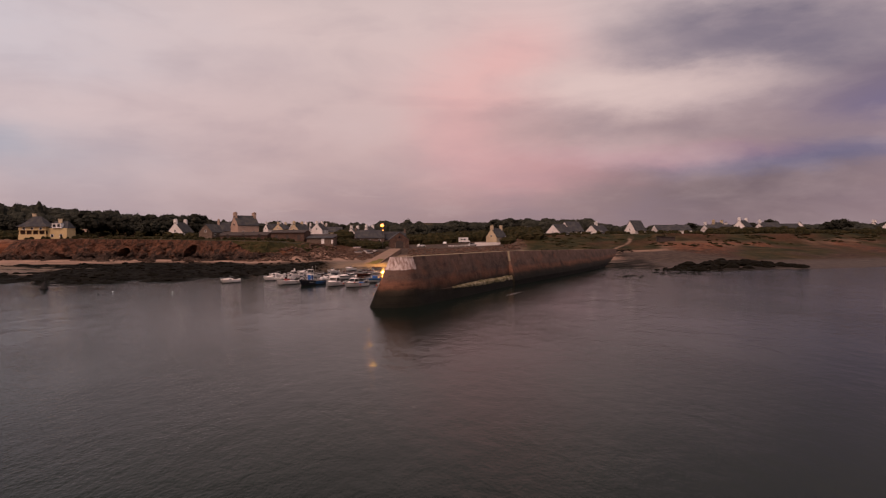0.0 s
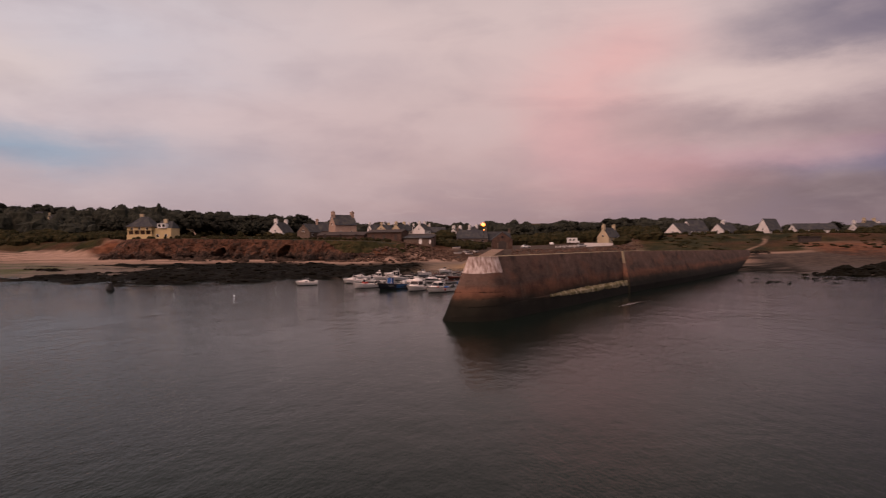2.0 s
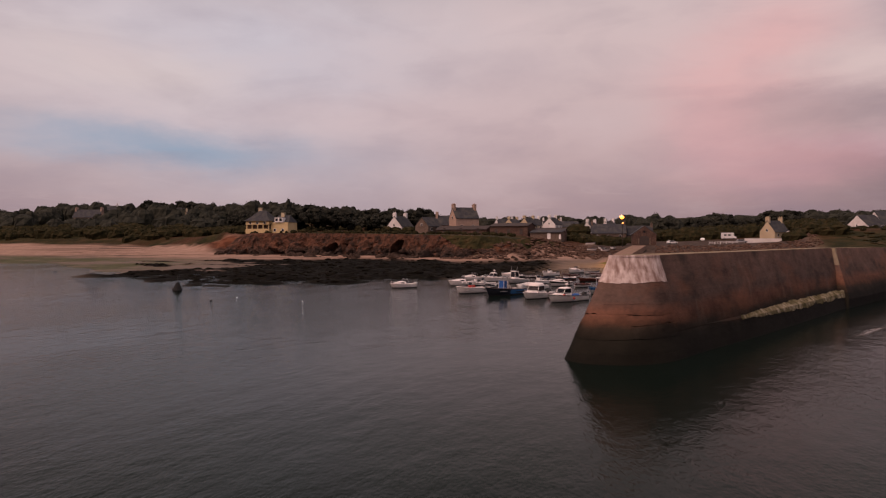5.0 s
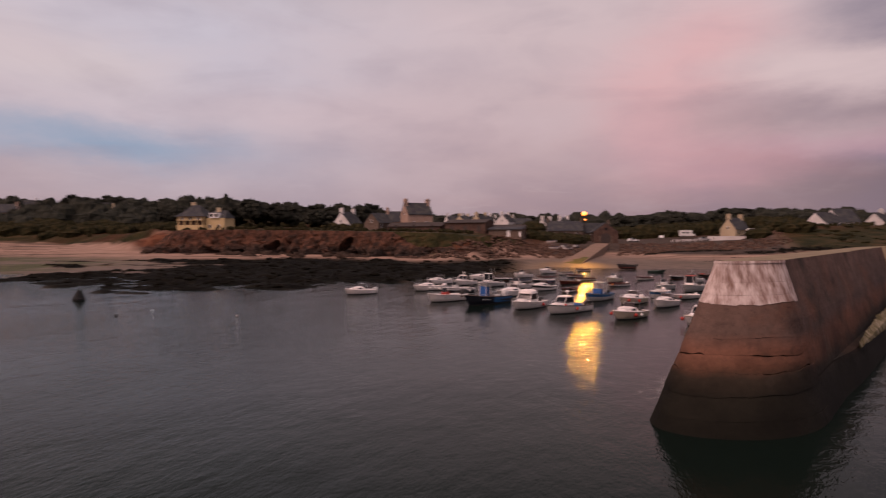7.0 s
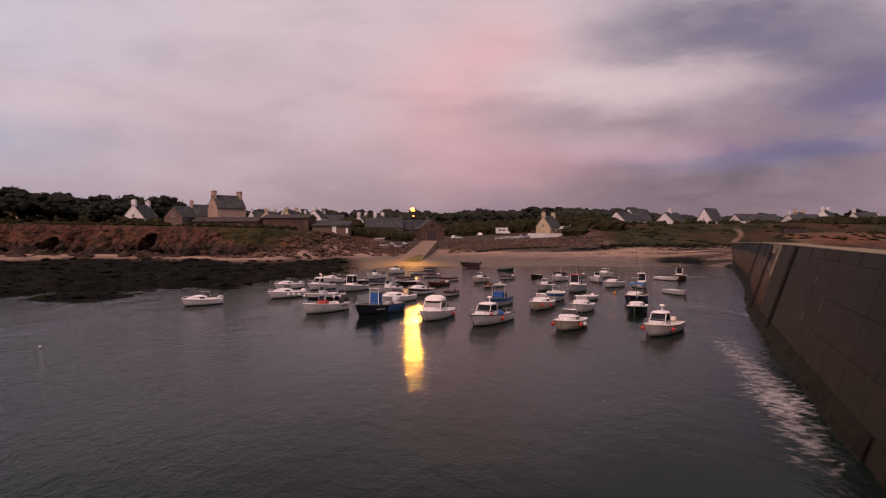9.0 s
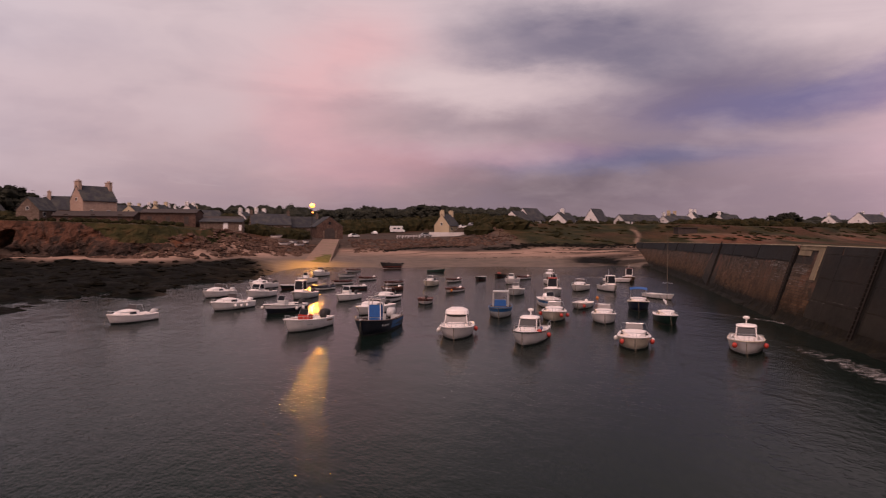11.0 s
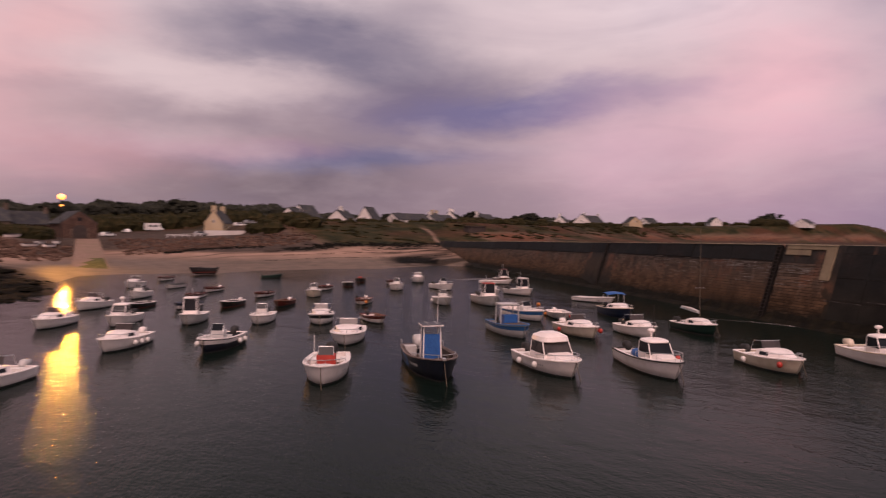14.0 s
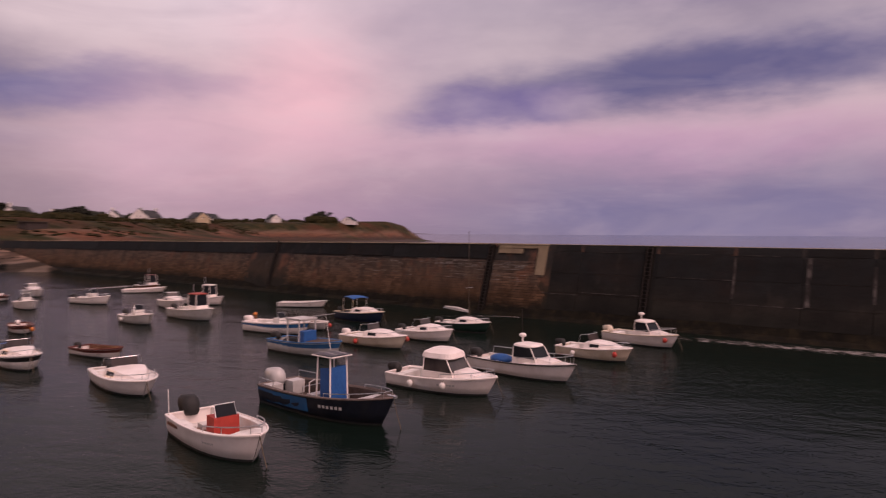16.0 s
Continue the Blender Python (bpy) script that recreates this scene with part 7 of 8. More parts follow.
def foam_sheen_material():
    m = bpy.data.materials.new("broken_foam_and_sheen")
    m.use_nodes = True
    t = m.node_tree
    b = t.nodes["Principled BSDF"]
    b.inputs["Base Color"].default_value, b.inputs["Roughness"].default_value = (0.46, 0.43, 0.42, 1), 0.6
    geo = t.nodes.new("ShaderNodeNewGeometry")
    n = t.nodes.new("ShaderNodeTexNoise")
    n.inputs["Scale"].default_value, n.inputs["Detail"].default_value, n.inputs["Distortion"].default_value = 1.7, 9, 0.9
    t.links.new(geo.outputs["Position"], n.inputs["Vector"])
    at = t.nodes.new("ShaderNodeAttribute")
    at.attribute_name = "thick"
    ad = t.nodes.new("ShaderNodeMath")
    ad.operation = "MULTIPLY_ADD"
    ad.inputs[1].default_value, ad.inputs[2].default_value = 0.55, -0.32
    t.links.new(at.outputs["Fac"], ad.inputs[0])
    su = t.nodes.new("ShaderNodeMath")
    su.operation = "ADD"
    t.links.new(n.outputs["Fac"], su.inputs[0])
    t.links.new(ad.outputs[0], su.inputs[1])
    mr = t.nodes.new("ShaderNodeMapRange")
    mr.inputs["From Min"].default_value, mr.inputs["From Max"].default_value, mr.inputs["To Max"].default_value = 0.50, 0.74, 0.42
    t.links.new(su.outputs[0], mr.inputs["Value"])
    vo = t.nodes.new("ShaderNodeTexVoronoi")
    vo.inputs["Scale"].default_value = 1.3
    wob = t.nodes.new("ShaderNodeMix")
    wob.data_type, wob.blend_type = "RGBA", "ADD"
    wob.inputs[0].default_value = 0.9
    t.links.new(geo.outputs["Position"], wob.inputs[6])
    t.links.new(n.outputs["Color"], wob.inputs[7])
    t.links.new(wob.outputs[2], vo.inputs["Vector"])
    holes = t.nodes.new("ShaderNodeMapRange")
    holes.inputs["From Min"].default_value, holes.inputs["From Max"].default_value, holes.inputs["To Min"].default_value = 0.12, 0.42, 0.12
    t.links.new(vo.outputs["Distance"], holes.inputs["Value"])
    lace = t.nodes.new("ShaderNodeMath")
    lace.operation = "MULTIPLY"
    t.links.new(mr.outputs[0], lace.inputs[0])
    t.links.new(holes.outputs[0], lace.inputs[1])
    t.links.new(lace.outputs[0], b.inputs["Alpha"])
    return m


def foam_sheen_sheet(label, pts, width, rise=0.012):
    """A broken pale sheet on the water along a line of points, for drifting foam and for painted sheen."""
    bm = BM()
    lay = bm.verts.layers.float.new("thick")
    rows = []
    pts = [Vector((*p, rise)) for p in pts]
    path = []
    for a, b in zip(pts, pts[1:]):
        path += [a.lerp(b, k / 6) for k in range(6)]
    path.append(pts[-1])
    for i, p in enumerate(path):
        d = (path[min(i + 1, len(path) - 1)] - path[max(0, i - 1)]).normalized()
        nrm = Vector((-d.y, d.x, 0))
        f = math.sin(math.pi * i / (len(path) - 1)) ** 0.5
        row = []
        for k in range(7):
            e = k / 3 - 1
            v = bm.verts.new(p + nrm * e * width * (0.55 + 0.45 * f))
            v[lay] = max(0.0, (1 - abs(e) ** 1.5)) * f
            row.append(v)
        rows.append(row)
    for a, b in zip(rows, rows[1:]):
        for k in range(6):
            bm.faces.new((a[k], a[k + 1], b[k + 1], b[k]))
    ob = part("foam", bm, FOAM_SHEEN)
    ob.visible_shadow = False
    return tagged(ob, label, "foam", kind="stuff")


FOAM_SHEEN = foam_sheen_material()
foam_sheen_sheet("streaks of foam drifting along the sea wall", [(-10.2, 90.5), (-8.6, 95), (-7.2, 99), (-5.6, 103), (-4.0, 108), (-2.6, 113), (-0.8, 119), (0.4, 124), (0.8, 129)], 1.9)
foam_sheen_sheet("lacy patch of foam beside the sea wall", [(-6.4, 100), (-5.2, 104.5), (-3.6, 109)], 2.3, 0.02)
foam_sheen_sheet("thin foam along the foot of the wall", [(4.5, 119), (7.6, 127), (9.5, 133), (9.0, 139), (7.0, 146)], 0.9)
# three stacked sheets paint a pale sheen of the water by the inner wall
foam_sheen_sheet("pale streak of painted sheen on the water by the inner wall", [(17, 200), (21, 196.5), (26, 195), (33, 193.5)], 2.3)
foam_sheen_sheet("brighter painted sheen on the water by the inner wall", [(20, 197.5), (24, 196), (31, 194.5)], 1.8, 0.02)
foam_sheen_sheet("narrow core of the painted sheen by the inner wall", [(22, 195.5), (26, 194.5), (30, 193.2)], 1.2, 0.028)
foam_sheen_sheet("wash of foam at the seaward berm", [(11.0, 107), (12.8, 110.5), (14.2, 114), (16.4, 117)], 0.7)


# ---------------------------------------------------------------- rocks
def rock(bm, c, r, rg, flat=0.6):
    """An angular boulder: a rough ring stack with jittered corners."""
    n = 7
    rings = []
    for h, k in ((-0.4, 0.75), (0.05, 1.0), (0.55, 0.85), (0.95, 0.4)):
        rings.append([(c[0] + r * k * rg.uniform(0.72, 1.2) * math.cos(2 * math.pi * i / n), c[1] + r * k * rg.uniform(0.72, 1.2) * math.sin(2 * math.pi * i / n), c[2] + r * flat * h * rg.uniform(0.75, 1.2)) for i in range(n)])
    loft(bm, rings)


rg = random.Random(21)
bm = BM()
for k in range(520):
    t = rg.random()
    x = -52 + 26 * t + rg.uniform(-3, 3)
    y = 258 + 26 * t * 0.6 + rg.uniform(-9, 14)
    if x > -29 + (y - 262) * 0.25:
        continue
    rock(bm, (x, y, height(x, y)), rg.uniform(0.3, 0.9), rg)
for k in range(620):
    x = rg.uniform(-70, -40)
    a, b = float(np.interp(x, COAST[:, 0], COAST[:, 2])), float(np.interp(x, COAST[:, 0], COAST[:, 4]))
    y = a + rg.uniform(-5, max(4.0, (b - a) * 0.75))
    rock(bm, (x, y, height(x, y) - 0.1), rg.uniform(0.25, 0.95), rg, rg.uniform(0.35, 0.7))
tagged(part("boulder_bank", bm, ROCK_PALE), "bank of reddish boulders below the hut", "rocks", kind="stuff")
bm = BM()
for k in range(900):
    x = rg.uniform(-14, 37)
    y = rg.uniform(281, 306) + (x - 20) * 0.08
    rock(bm, (x, y, height(x, y)), rg.uniform(0.2, 0.75), rg)
tagged(part("boulder_bank", bm, ROCK_PALE), "bank of stones below the car park", "rocks", kind="stuff")
bm = BM()
for k in range(3000):
    x = rg.uniform(-195, -36)
    y0 = float(np.interp(x, COAST[:, 0], COAST[:, 1]))
    y1 = float(np.interp(x, COAST[:, 0], COAST[:, 2]))
    y = rg.uniform(y0 - 10, y1 - 8)
    if float(reef_mask(np.array([x]), np.array([y]))[0]) < 0.5:
        continue
    rock(bm, (x, y, height(x, y) - 0.1), rg.uniform(0.25, 0.8) * (1.7 if rg.random() < 0.2 else 1.0), rg, 0.36)
tagged(part("reef_rocks", bm, ROCK_DARK), "dark seaweed-covered rocks of the low-tide reef", "rocks", kind="stuff")
bm = BM()
for cx, cy, n, sp, big in ((78, 200, 46, 10, 2.6), (93, 212, 42, 8, 3.4), (106, 208, 24, 6, 2.2), (50, 168, 40, 9, 1.2), (62, 178, 34, 9, 1.3), (40, 165, 26, 7, 0.9), (72, 190, 30, 8, 1.2)):
    for k in range(n):
        x, y = cx + rg.gauss(0, sp * 0.6), cy + rg.gauss(0, sp * 0.4)
        rock(bm, (x, y, max(-0.3, height(x, y)) - 0.1), rg.uniform(0.3, 1) * big, rg, 0.5)
tagged(part("beach_rocks", bm, ROCK_DARK), "dark rocks on the beach outside the wall", "rocks", kind="stuff")
bm = BM()
for k in range(330):
    x = rg.uniform(-165, -46)
    y = float(np.interp(x, COAST[:, 0], COAST[:, 2])) + rg.uniform(-7, 2)
    if value_noise(np.array(x / 8.0), np.array(2.5), 1) < 0.45:
        continue
    rock(bm, (x, y, height(x, y) - 0.3), rg.uniform(0.4, 2.2) * (0.55 if x > -72 else 1.0), rg, rg.uniform(0.3, 0.9))
tagged(part("cliff_foot_rocks", bm, ROCK_CLIFF), "tumbled rocks at the foot of the red cliff", "rocks", kind="stuff")

bm = BM()
for y_, x0, x1, n, sp in ((271.0, 22, 78, 900, 2.0), (251.5, 8, 72, 300, 0.25), (279, -6, 20, 420, 1.4), (259, 16, 66, 260, 0.3), (264, 40, 72, 240, 0.7)):
    for k in range(n):
        x = rg.uniform(x0, x1)
        y = y_ + rg.gauss(0, sp) + 2.0 * math.sin(x / 13.0)
        rock(bm, (x, y, height(x, y) - 0.05), rg.uniform(0.25, 0.8) * (1.0 if sp > 1 else 0.55), rg, 0.22)
tagged(part("strand_line", bm, ROCK_DARK), "dark lines of cast-up seaweed and stones along the beach", "seaweed", kind="stuff")


# ---------------------------------------------------------------- slip, boathouse, yard
slip = empty("slipway", pose(0, 0, 0), "concrete slipway running down to the water", "slipway", kind="structure")
bm = BM()
A, Bp = Vector((-26.2, 246, 0.15)), Vector((-19.8, 297, 5.75))
side = Vector((2.5, -0.35, 0))
loft(bm, [[A - side * 1.5, A + side * 1.1, A + side * 1.1 + Vector((0, 0, -1.6)), A - side * 1.5 + Vector((0, 0, -1.6))], [Bp - side, Bp + side, Bp + side + Vector((0, 0, -2.6)), Bp - side + Vector((0, 0, -2.6))]])
part("ramp", bm, SLIP, slip)
bm = BM()
rows = []
for k in range(9):
    q = A.lerp(Bp, 0.015 + 0.04 * k)
    w0 = -1.2 + 0.16 * k + 0.35 * math.sin(k * 2.1)
    rows.append([q + side * w0 + Vector((0, 0, 0.012)), q + side * (0.5 * w0 + 0.5) + Vector((0, 0, 0.02)), q + side * (1.0 - 0.01 * k) + Vector((0, 0, 0.012))])
loft(bm, rows, closed=False)
part("weed_patch", bm, WEED_GREEN, slip, "green weed on the foot of the ramp")

bh = empty("boathouse", pose(-19.8, 319, height(-19.8, 319), 0, 0, 8), "stone boathouse with an arched gable door", "boathouse")
bm = BM()
prof = [(-4.4, -1), (4.4, -1), (4.4, 4.0), (0, 7.2), (-4.4, 4.0)]
loft(bm, [[(px, py, pz) for px, pz in prof] for py in (-5, 7)])
part("wall", bm, GRANITE_DARK, bh)
for sgn in (-1, 1):
    bm = BM()
    loft(bm, [[(0, py, 7.25), (sgn * 4.8, py, 3.75), (sgn * 4.8, py, 3.95), (0, py, 7.45)] for py in (-4.7, 7.3)])
    part("roof_slope", bm, SLATE, bh)
bm = BM()
arch = [(-1.7, 0), (1.7, 0), (1.7, 2.4)] + [(1.7 * math.cos(a), 2.4 + 1.1 * math.sin(a)) for a in [k * math.pi / 8 for k in range(1, 8)]] + [(-1.7, 2.4)]
loft(bm, [[(px, py, pz) for px, pz in arch] for py in (-5.06, -4.9)])
d = part("arched_door", bm, TIN, bh, "dark wooden arched door")
bm = BM()
box(bm, (0, -5.04, 4.6), (0.8, 0.1, 0.9))
part("gable_window", bm, GLASS_DARK, bh)
bm = BM()
for sgn in (-1, 1):
    box(bm, (sgn * 2.1, -5.1, 0), (0.4, 0.24, 2.6))
part("door_jambs", bm, GRANITE, bh)

# long low barns behind the cliff top
for x, y, turn, L, W, h, r, mat, lab in [(-65, 291, -8, 15, 8, 3.3, 1.0, GRANITE_DARK, "low brown stone barn with a shallow dark roof"), (-86, 297, -8, 22, 7, 1.7, 1.3, GRANITE_DARK, "low barn with a dark shallow roof"), (-52, 296, 5, 12, 7, 2.6, 1.2, GRANITE_DARK, "low shed with a dark roof")]:
    b_ = empty("barn", pose(x, y, height(x, y), 0, 0, turn), lab, "barn", "barns on the cliff top")
    bm = BM()
    loft(bm, [[(sx * L / 2, py, pz) for py, pz in ((-W / 2, -1.5), (W / 2, -1.5), (W / 2, h), (0, h + r - 0.1), (-W / 2, h))] for sx in (-1, 1)])
    part("wall", bm, mat, b_)
    for sg in (-1, 1):
        bm = BM()
        loft(bm, [[(sx * (L / 2 + 0.3), py, pz) for py, pz in ((0, h + r), (sg * (W / 2 + 0.4), h - 0.15), (sg * (W / 2 + 0.4), h), (0, h + r + 0.15))] for sx in (-1, 1)])
        part("roof_slope", bm, TIN, b_)
    for k in range(3):
        bm = BM()
        box(bm, (-L / 3 + k * L / 3, -W / 2 - 0.03, 0.2), (1.2, 0.12, 2.0))
        part("door", bm, TIN, b_, "dark plank door")
hut = empty("quay_hut", pose(-51, 287, height(-51, 287), 0, 0, -4), "low stone hut with a slate roof and white door", "hut")
bm = BM()
box(bm, (0, 0, -1.2), (11.5, 4.5, 3.7))
part("wall", bm, GRANITE, hut)
bm = BM()
loft(bm, [[(sx, -2.7, 2.35), (sx, 2.7, 3.3), (sx, 2.7, 3.5), (sx, -2.7, 2.55)] for sx in (-6.0, 6.0)])
part("roof", bm, SLATE, hut)
bm = BM()
box(bm, (1.2, -2.27, 0), (1.2, 0.1, 2.2))
part("door", bm, TRIM_WHITE, hut, "white door")
bm = BM()
box(bm, (5.2, -2.27, 0.0), (0.7, 0.1, 1.7))
part("door", bm, TRIM_WHITE, hut, "narrow white door")

# street lamp at the head of the slip
lx, ly = -25.6, 297.0
lg = height(lx, ly)
lamp = empty("street_lamp", pose(lx, ly, lg), "tall street lamp lit orange at the slip", "lamp")
part("pole", tube(BM(), [(0, 0, -0.3), (0, 0, 15.6 - lg), (0, -0.3, 16.1 - lg), (0, -0.9, 16.25 - lg)], [0.12, 0.075, 0.06, 0.05], 8), IRON, lamp)
bm = BM()
box(bm, (0, -1.5, 16.42 - lg), (1.2, 1.5, 0.16), taper=0.8)
head = part("lamp_head", bm, MOTOR_GREY, lamp)
# the bulb is swollen far past real size to stand for its glare
part("bulb", ball(BM(), (0, -1.75, 16.0 - lg), (0.82, 0.68, 0.72), 12, 8), LAMP_GLOW, head, "oversized glowing orange bulb with the glare in its size", smooth=True)
part("lower_lamp", ball(BM(), (0.2, -0.6, 13.9 - lg), (0.3, 0.28, 0.24)), LAMP_GLOW, lamp, "small glowing lamp under the head", smooth=True)
# added beam from the lamp, aimed over the harbour for the orange streak
ld = bpy.data.lights.new("street_lamp_beam", "SPOT")
ld.energy, ld.color, ld.shadow_soft_size, ld.spot_size, ld.spot_blend = 62000, (1.0, 0.38, 0.045), 0.25, radians(38), 0.85
lo = new("street_lamp_beam", ld)
lo.matrix_world = look((lx, ly - 2.6, 15.9), (-22, 140, 2))
part("bracket", tube(BM(), [(0, 0, 11.2 - lg + 0.0), (0.0, -0.5, 11.4 - lg)], 0.03, 5), IRON, lamp)


def van(x, y, turn):
    g = height(x, y)
    v = empty("camper_van", pose(x, y, g, 0, 0, turn), "white camper van parked on the yard", "van")
    bm = BM()
    loft(bm, [[(px, sy, pz) for px, pz in ((-3.0, 0.45), (3.0, 0.45), (3.0, 1.25), (2.2, 1.45), (1.75, 2.15), (2.1, 2.3), (2.0, 3.0), (-3.0, 3.0))] for sy in (-1.1, 1.1)])
    part("body", bm, TRIM_WHITE, v)
    for wx in (-1.7, 0.1):
        for sy in (-1.12, 1.12):
            bm = BM()
            box(bm, (wx, sy, 1.6), (1.1, 0.05, 0.65))
            part("side_window", bm, GLASS_DARK, v)
    bm = BM()
    loft(bm, [[(2.22, -0.95, 1.47), (2.22, 0.95, 1.47)], [(1.79, -0.95, 2.12), (1.79, 0.95, 2.12)]], closed=False)
    part("windscreen", bm, GLASS_DARK, v)
    for wx in (-2.0, 1.9):
        for sy in (-1.0, 1.0):
            w = part("wheel", tube(BM(), [(wx, sy - 0.12, 0.36), (wx, sy + 0.12, 0.36)], 0.36, 12), TYRE, v)


def car(x, y, turn, mat, label):
    g = height(x, y)
    v = empty("car", pose(x, y, g, 0, 0, turn), label, "car", "cars parked on the yard")
    bm = BM()
    loft(bm, [[(px, sy * k, pz) for px, pz, k in ((-2.0, 0.35, 1), (2.0, 0.35, 1), (2.05, 0.75, 1), (1.1, 0.9, 1), (0.5, 1.4, 0.82), (-1.2, 1.45, 0.82), (-1.95, 0.95, 1))] for sy in (-0.85, 0.85)])
    part("body", bm, mat, v)
    for sy in (-1, 1):
        bm = BM()
        loft(bm, [[(0.85, sy * 0.855, 0.95), (-1.5, sy * 0.855, 0.97)], [(0.42, sy * 0.725, 1.34), (-1.1, sy * 0.725, 1.38)]], closed=False)
        part("side_window", bm, GLASS_DARK, v)
    for wx in (-1.25, 1.3):
        for sy in (-0.78, 0.78):
            part("wheel", tube(BM(), [(wx, sy - 0.1, 0.31), (wx, sy + 0.1, 0.31)], 0.31, 12), TYRE, v)


van(13.0, 371.0, 12)
car(2.0, 362.5, 95, TRIM_WHITE, "small white car parked on the yard")
car(34.5, 341.0, 8, TRIM_WHITE, "white car parked by the cream house")
car(39.0, 343.5, 8, CAR_GREY, "grey car parked by the cream house")
car(-9.5, 330.0, 30, TRIM_WHITE, "white car beside the boathouse")
car(15.5, 322.0, 5, CAR_GREY, "grey car behind the railing")
car(20.0, 323.0, 5, PAINT_NAVY, "dark blue car behind the railing")

wl = empty("garden_wall", pose(0, 0, 0), "low white rendered wall before the cream house", "wall", kind="structure")
bm = BM()
box(bm, (25, 322, height(25, 322) - 0.6), (17, 0.4, 2.0), 3)
part("wall_body", bm, RENDER_WHITE, wl)
rl = empty("yard_railing", pose(0, 0, 0), "white railing along the edge of the yard", "railing")
pts = [Vector((4 + k * 2.0, 316 + k * 0.12, 0)) for k in range(6)]
for k, p in enumerate(pts):
    g = height(p.x, p.y)
    bm = BM()
    box(bm, (p.x, p.y, g - 0.2), (0.14, 0.14, 1.2))
    part("post", bm, TRIM_WHITE, rl)
for h_ in (0.5, 0.9):
    part("rail", tube(BM(), [(p.x, p.y, height(p.x, p.y) + h_) for p in pts], 0.06, 5), TRIM_WHITE, rl)

# dinghies drawn up beside the slip
for x, y, turn, mat, lab in [(-29.5, 281, 40, GEL_WHITE, "white dinghy drawn up beside the slip"), (-31.0, 284, 60, GEL_GREY, "grey upturned dinghy beside the slip"), (-33.5, 277, 20, GEL_WHITE, "white dinghy lying on the stones"), (-27.6, 287, 75, GEL_GREY, "grey dinghy at the head of the slip"), (-36, 290, 10, GEL_WHITE, "white boat laid up on the quay")]:
    d_ = empty("dinghy", pose(x, y, height(x, y) + 0.45, 8, 0, turn), lab, "dinghy", "dinghies by the slip")
    st = hull_form(3.4, 1.4, 0.45, 0.6)
    part("hull", hull_mesh(st, 3.4, 0.2), mat, d_)
    part("inside", deck_mesh(st, 0.05, 0.9, 0.08), DECK_DARK, d_)
    e_ = [(q[0], q[1], q[2]) for q in st]
    part("gunwale", tube(BM(), e_ + [(a, -b, c) for a, b, c in e_[::-1]], 0.03, 5), PAINT_NAVY, d_)
# dark wooden lookout on the dune
pl = empty("lookout", pose(97, 287, height(97, 287)), "dark timber hut half sunk in the dune", "hut")
bm = BM()
box(bm, (0, 0, -0.5), (7, 3, 2.2))
part("body", bm, TIN, pl)
bm = BM()
box(bm, (0, 0, 1.7), (7.6, 3.6, 0.2))
part("roof", bm, TIN, pl)


# ---------------------------------------------------------------- trees and scrub
def crown_mesh(rg, w, h, clumps, cards, base=0.25):
    """A crown of many small clumps with loose leaf sprays round its outline."""
    bm = BM()
    lobes = [(rg.uniform(-0.55, 0.55) * w, rg.uniform(-0.45, 0.45) * w, h * rg.uniform(base + 0.2, 0.82), rg.uniform(0.28, 0.45) * w) for _ in range(6)]
    for _ in range(clumps):
        lx_, ly_, lz_, lr = rg.choice(lobes)
        a, e = rg.uniform(0, 2 * math.pi), rg.uniform(-0.6, 1.4)
        r = lr * rg.uniform(0.6, 1.05)
        c = (lx_ + r * math.cos(a) * math.cos(e), ly_ + r * math.sin(a) * math.cos(e), max(h * base, lz_ + r * 0.7 * math.sin(e)))
        q = rg.uniform(0.085, 0.16) * w
        n = 5
        rings = []
        for hh, k in ((-0.8, 0.45), (-0.1, 1.0), (0.6, 0.6)):
            rings.append([(c[0] + q * k * rg.uniform(0.6, 1.3) * math.cos(2 * math.pi * i / n), c[1] + q * k * rg.uniform(0.6, 1.3) * math.sin(2 * math.pi * i / n), c[2] + q * hh * rg.uniform(0.7, 1.2)) for i in range(n)])
        loft(bm, rings)
        for _k in range(cards):
            d = Vector((rg.gauss(0, 1), rg.gauss(0, 1), rg.gauss(0.3, 1))).normalized()
            p = Vector(c) + d * q * rg.uniform(0.8, 1.2)
            s = q * rg.uniform(0.14, 0.3)
            u = d.orthogonal().normalized() * s
            v = d.cross(u) + d * s * 0.6
            bm.faces.new([bm.verts.new(p + u), bm.verts.new(p + v), bm.verts.new(p - u)])
    return bm


def tree(kind, x, y, size, m_trunk, m_crown, label):
    t = empty("tree", pose(x, y, height(x, y) - 0.1, 0, 0, (x * 37 + y * 11) % 360) @ Matrix.Scale(size, 4), label, "tree", "trees behind the shore")
    part("trunk", m_trunk, None, t)
    part("crown", m_crown, None, t)
    return t


TREES = []
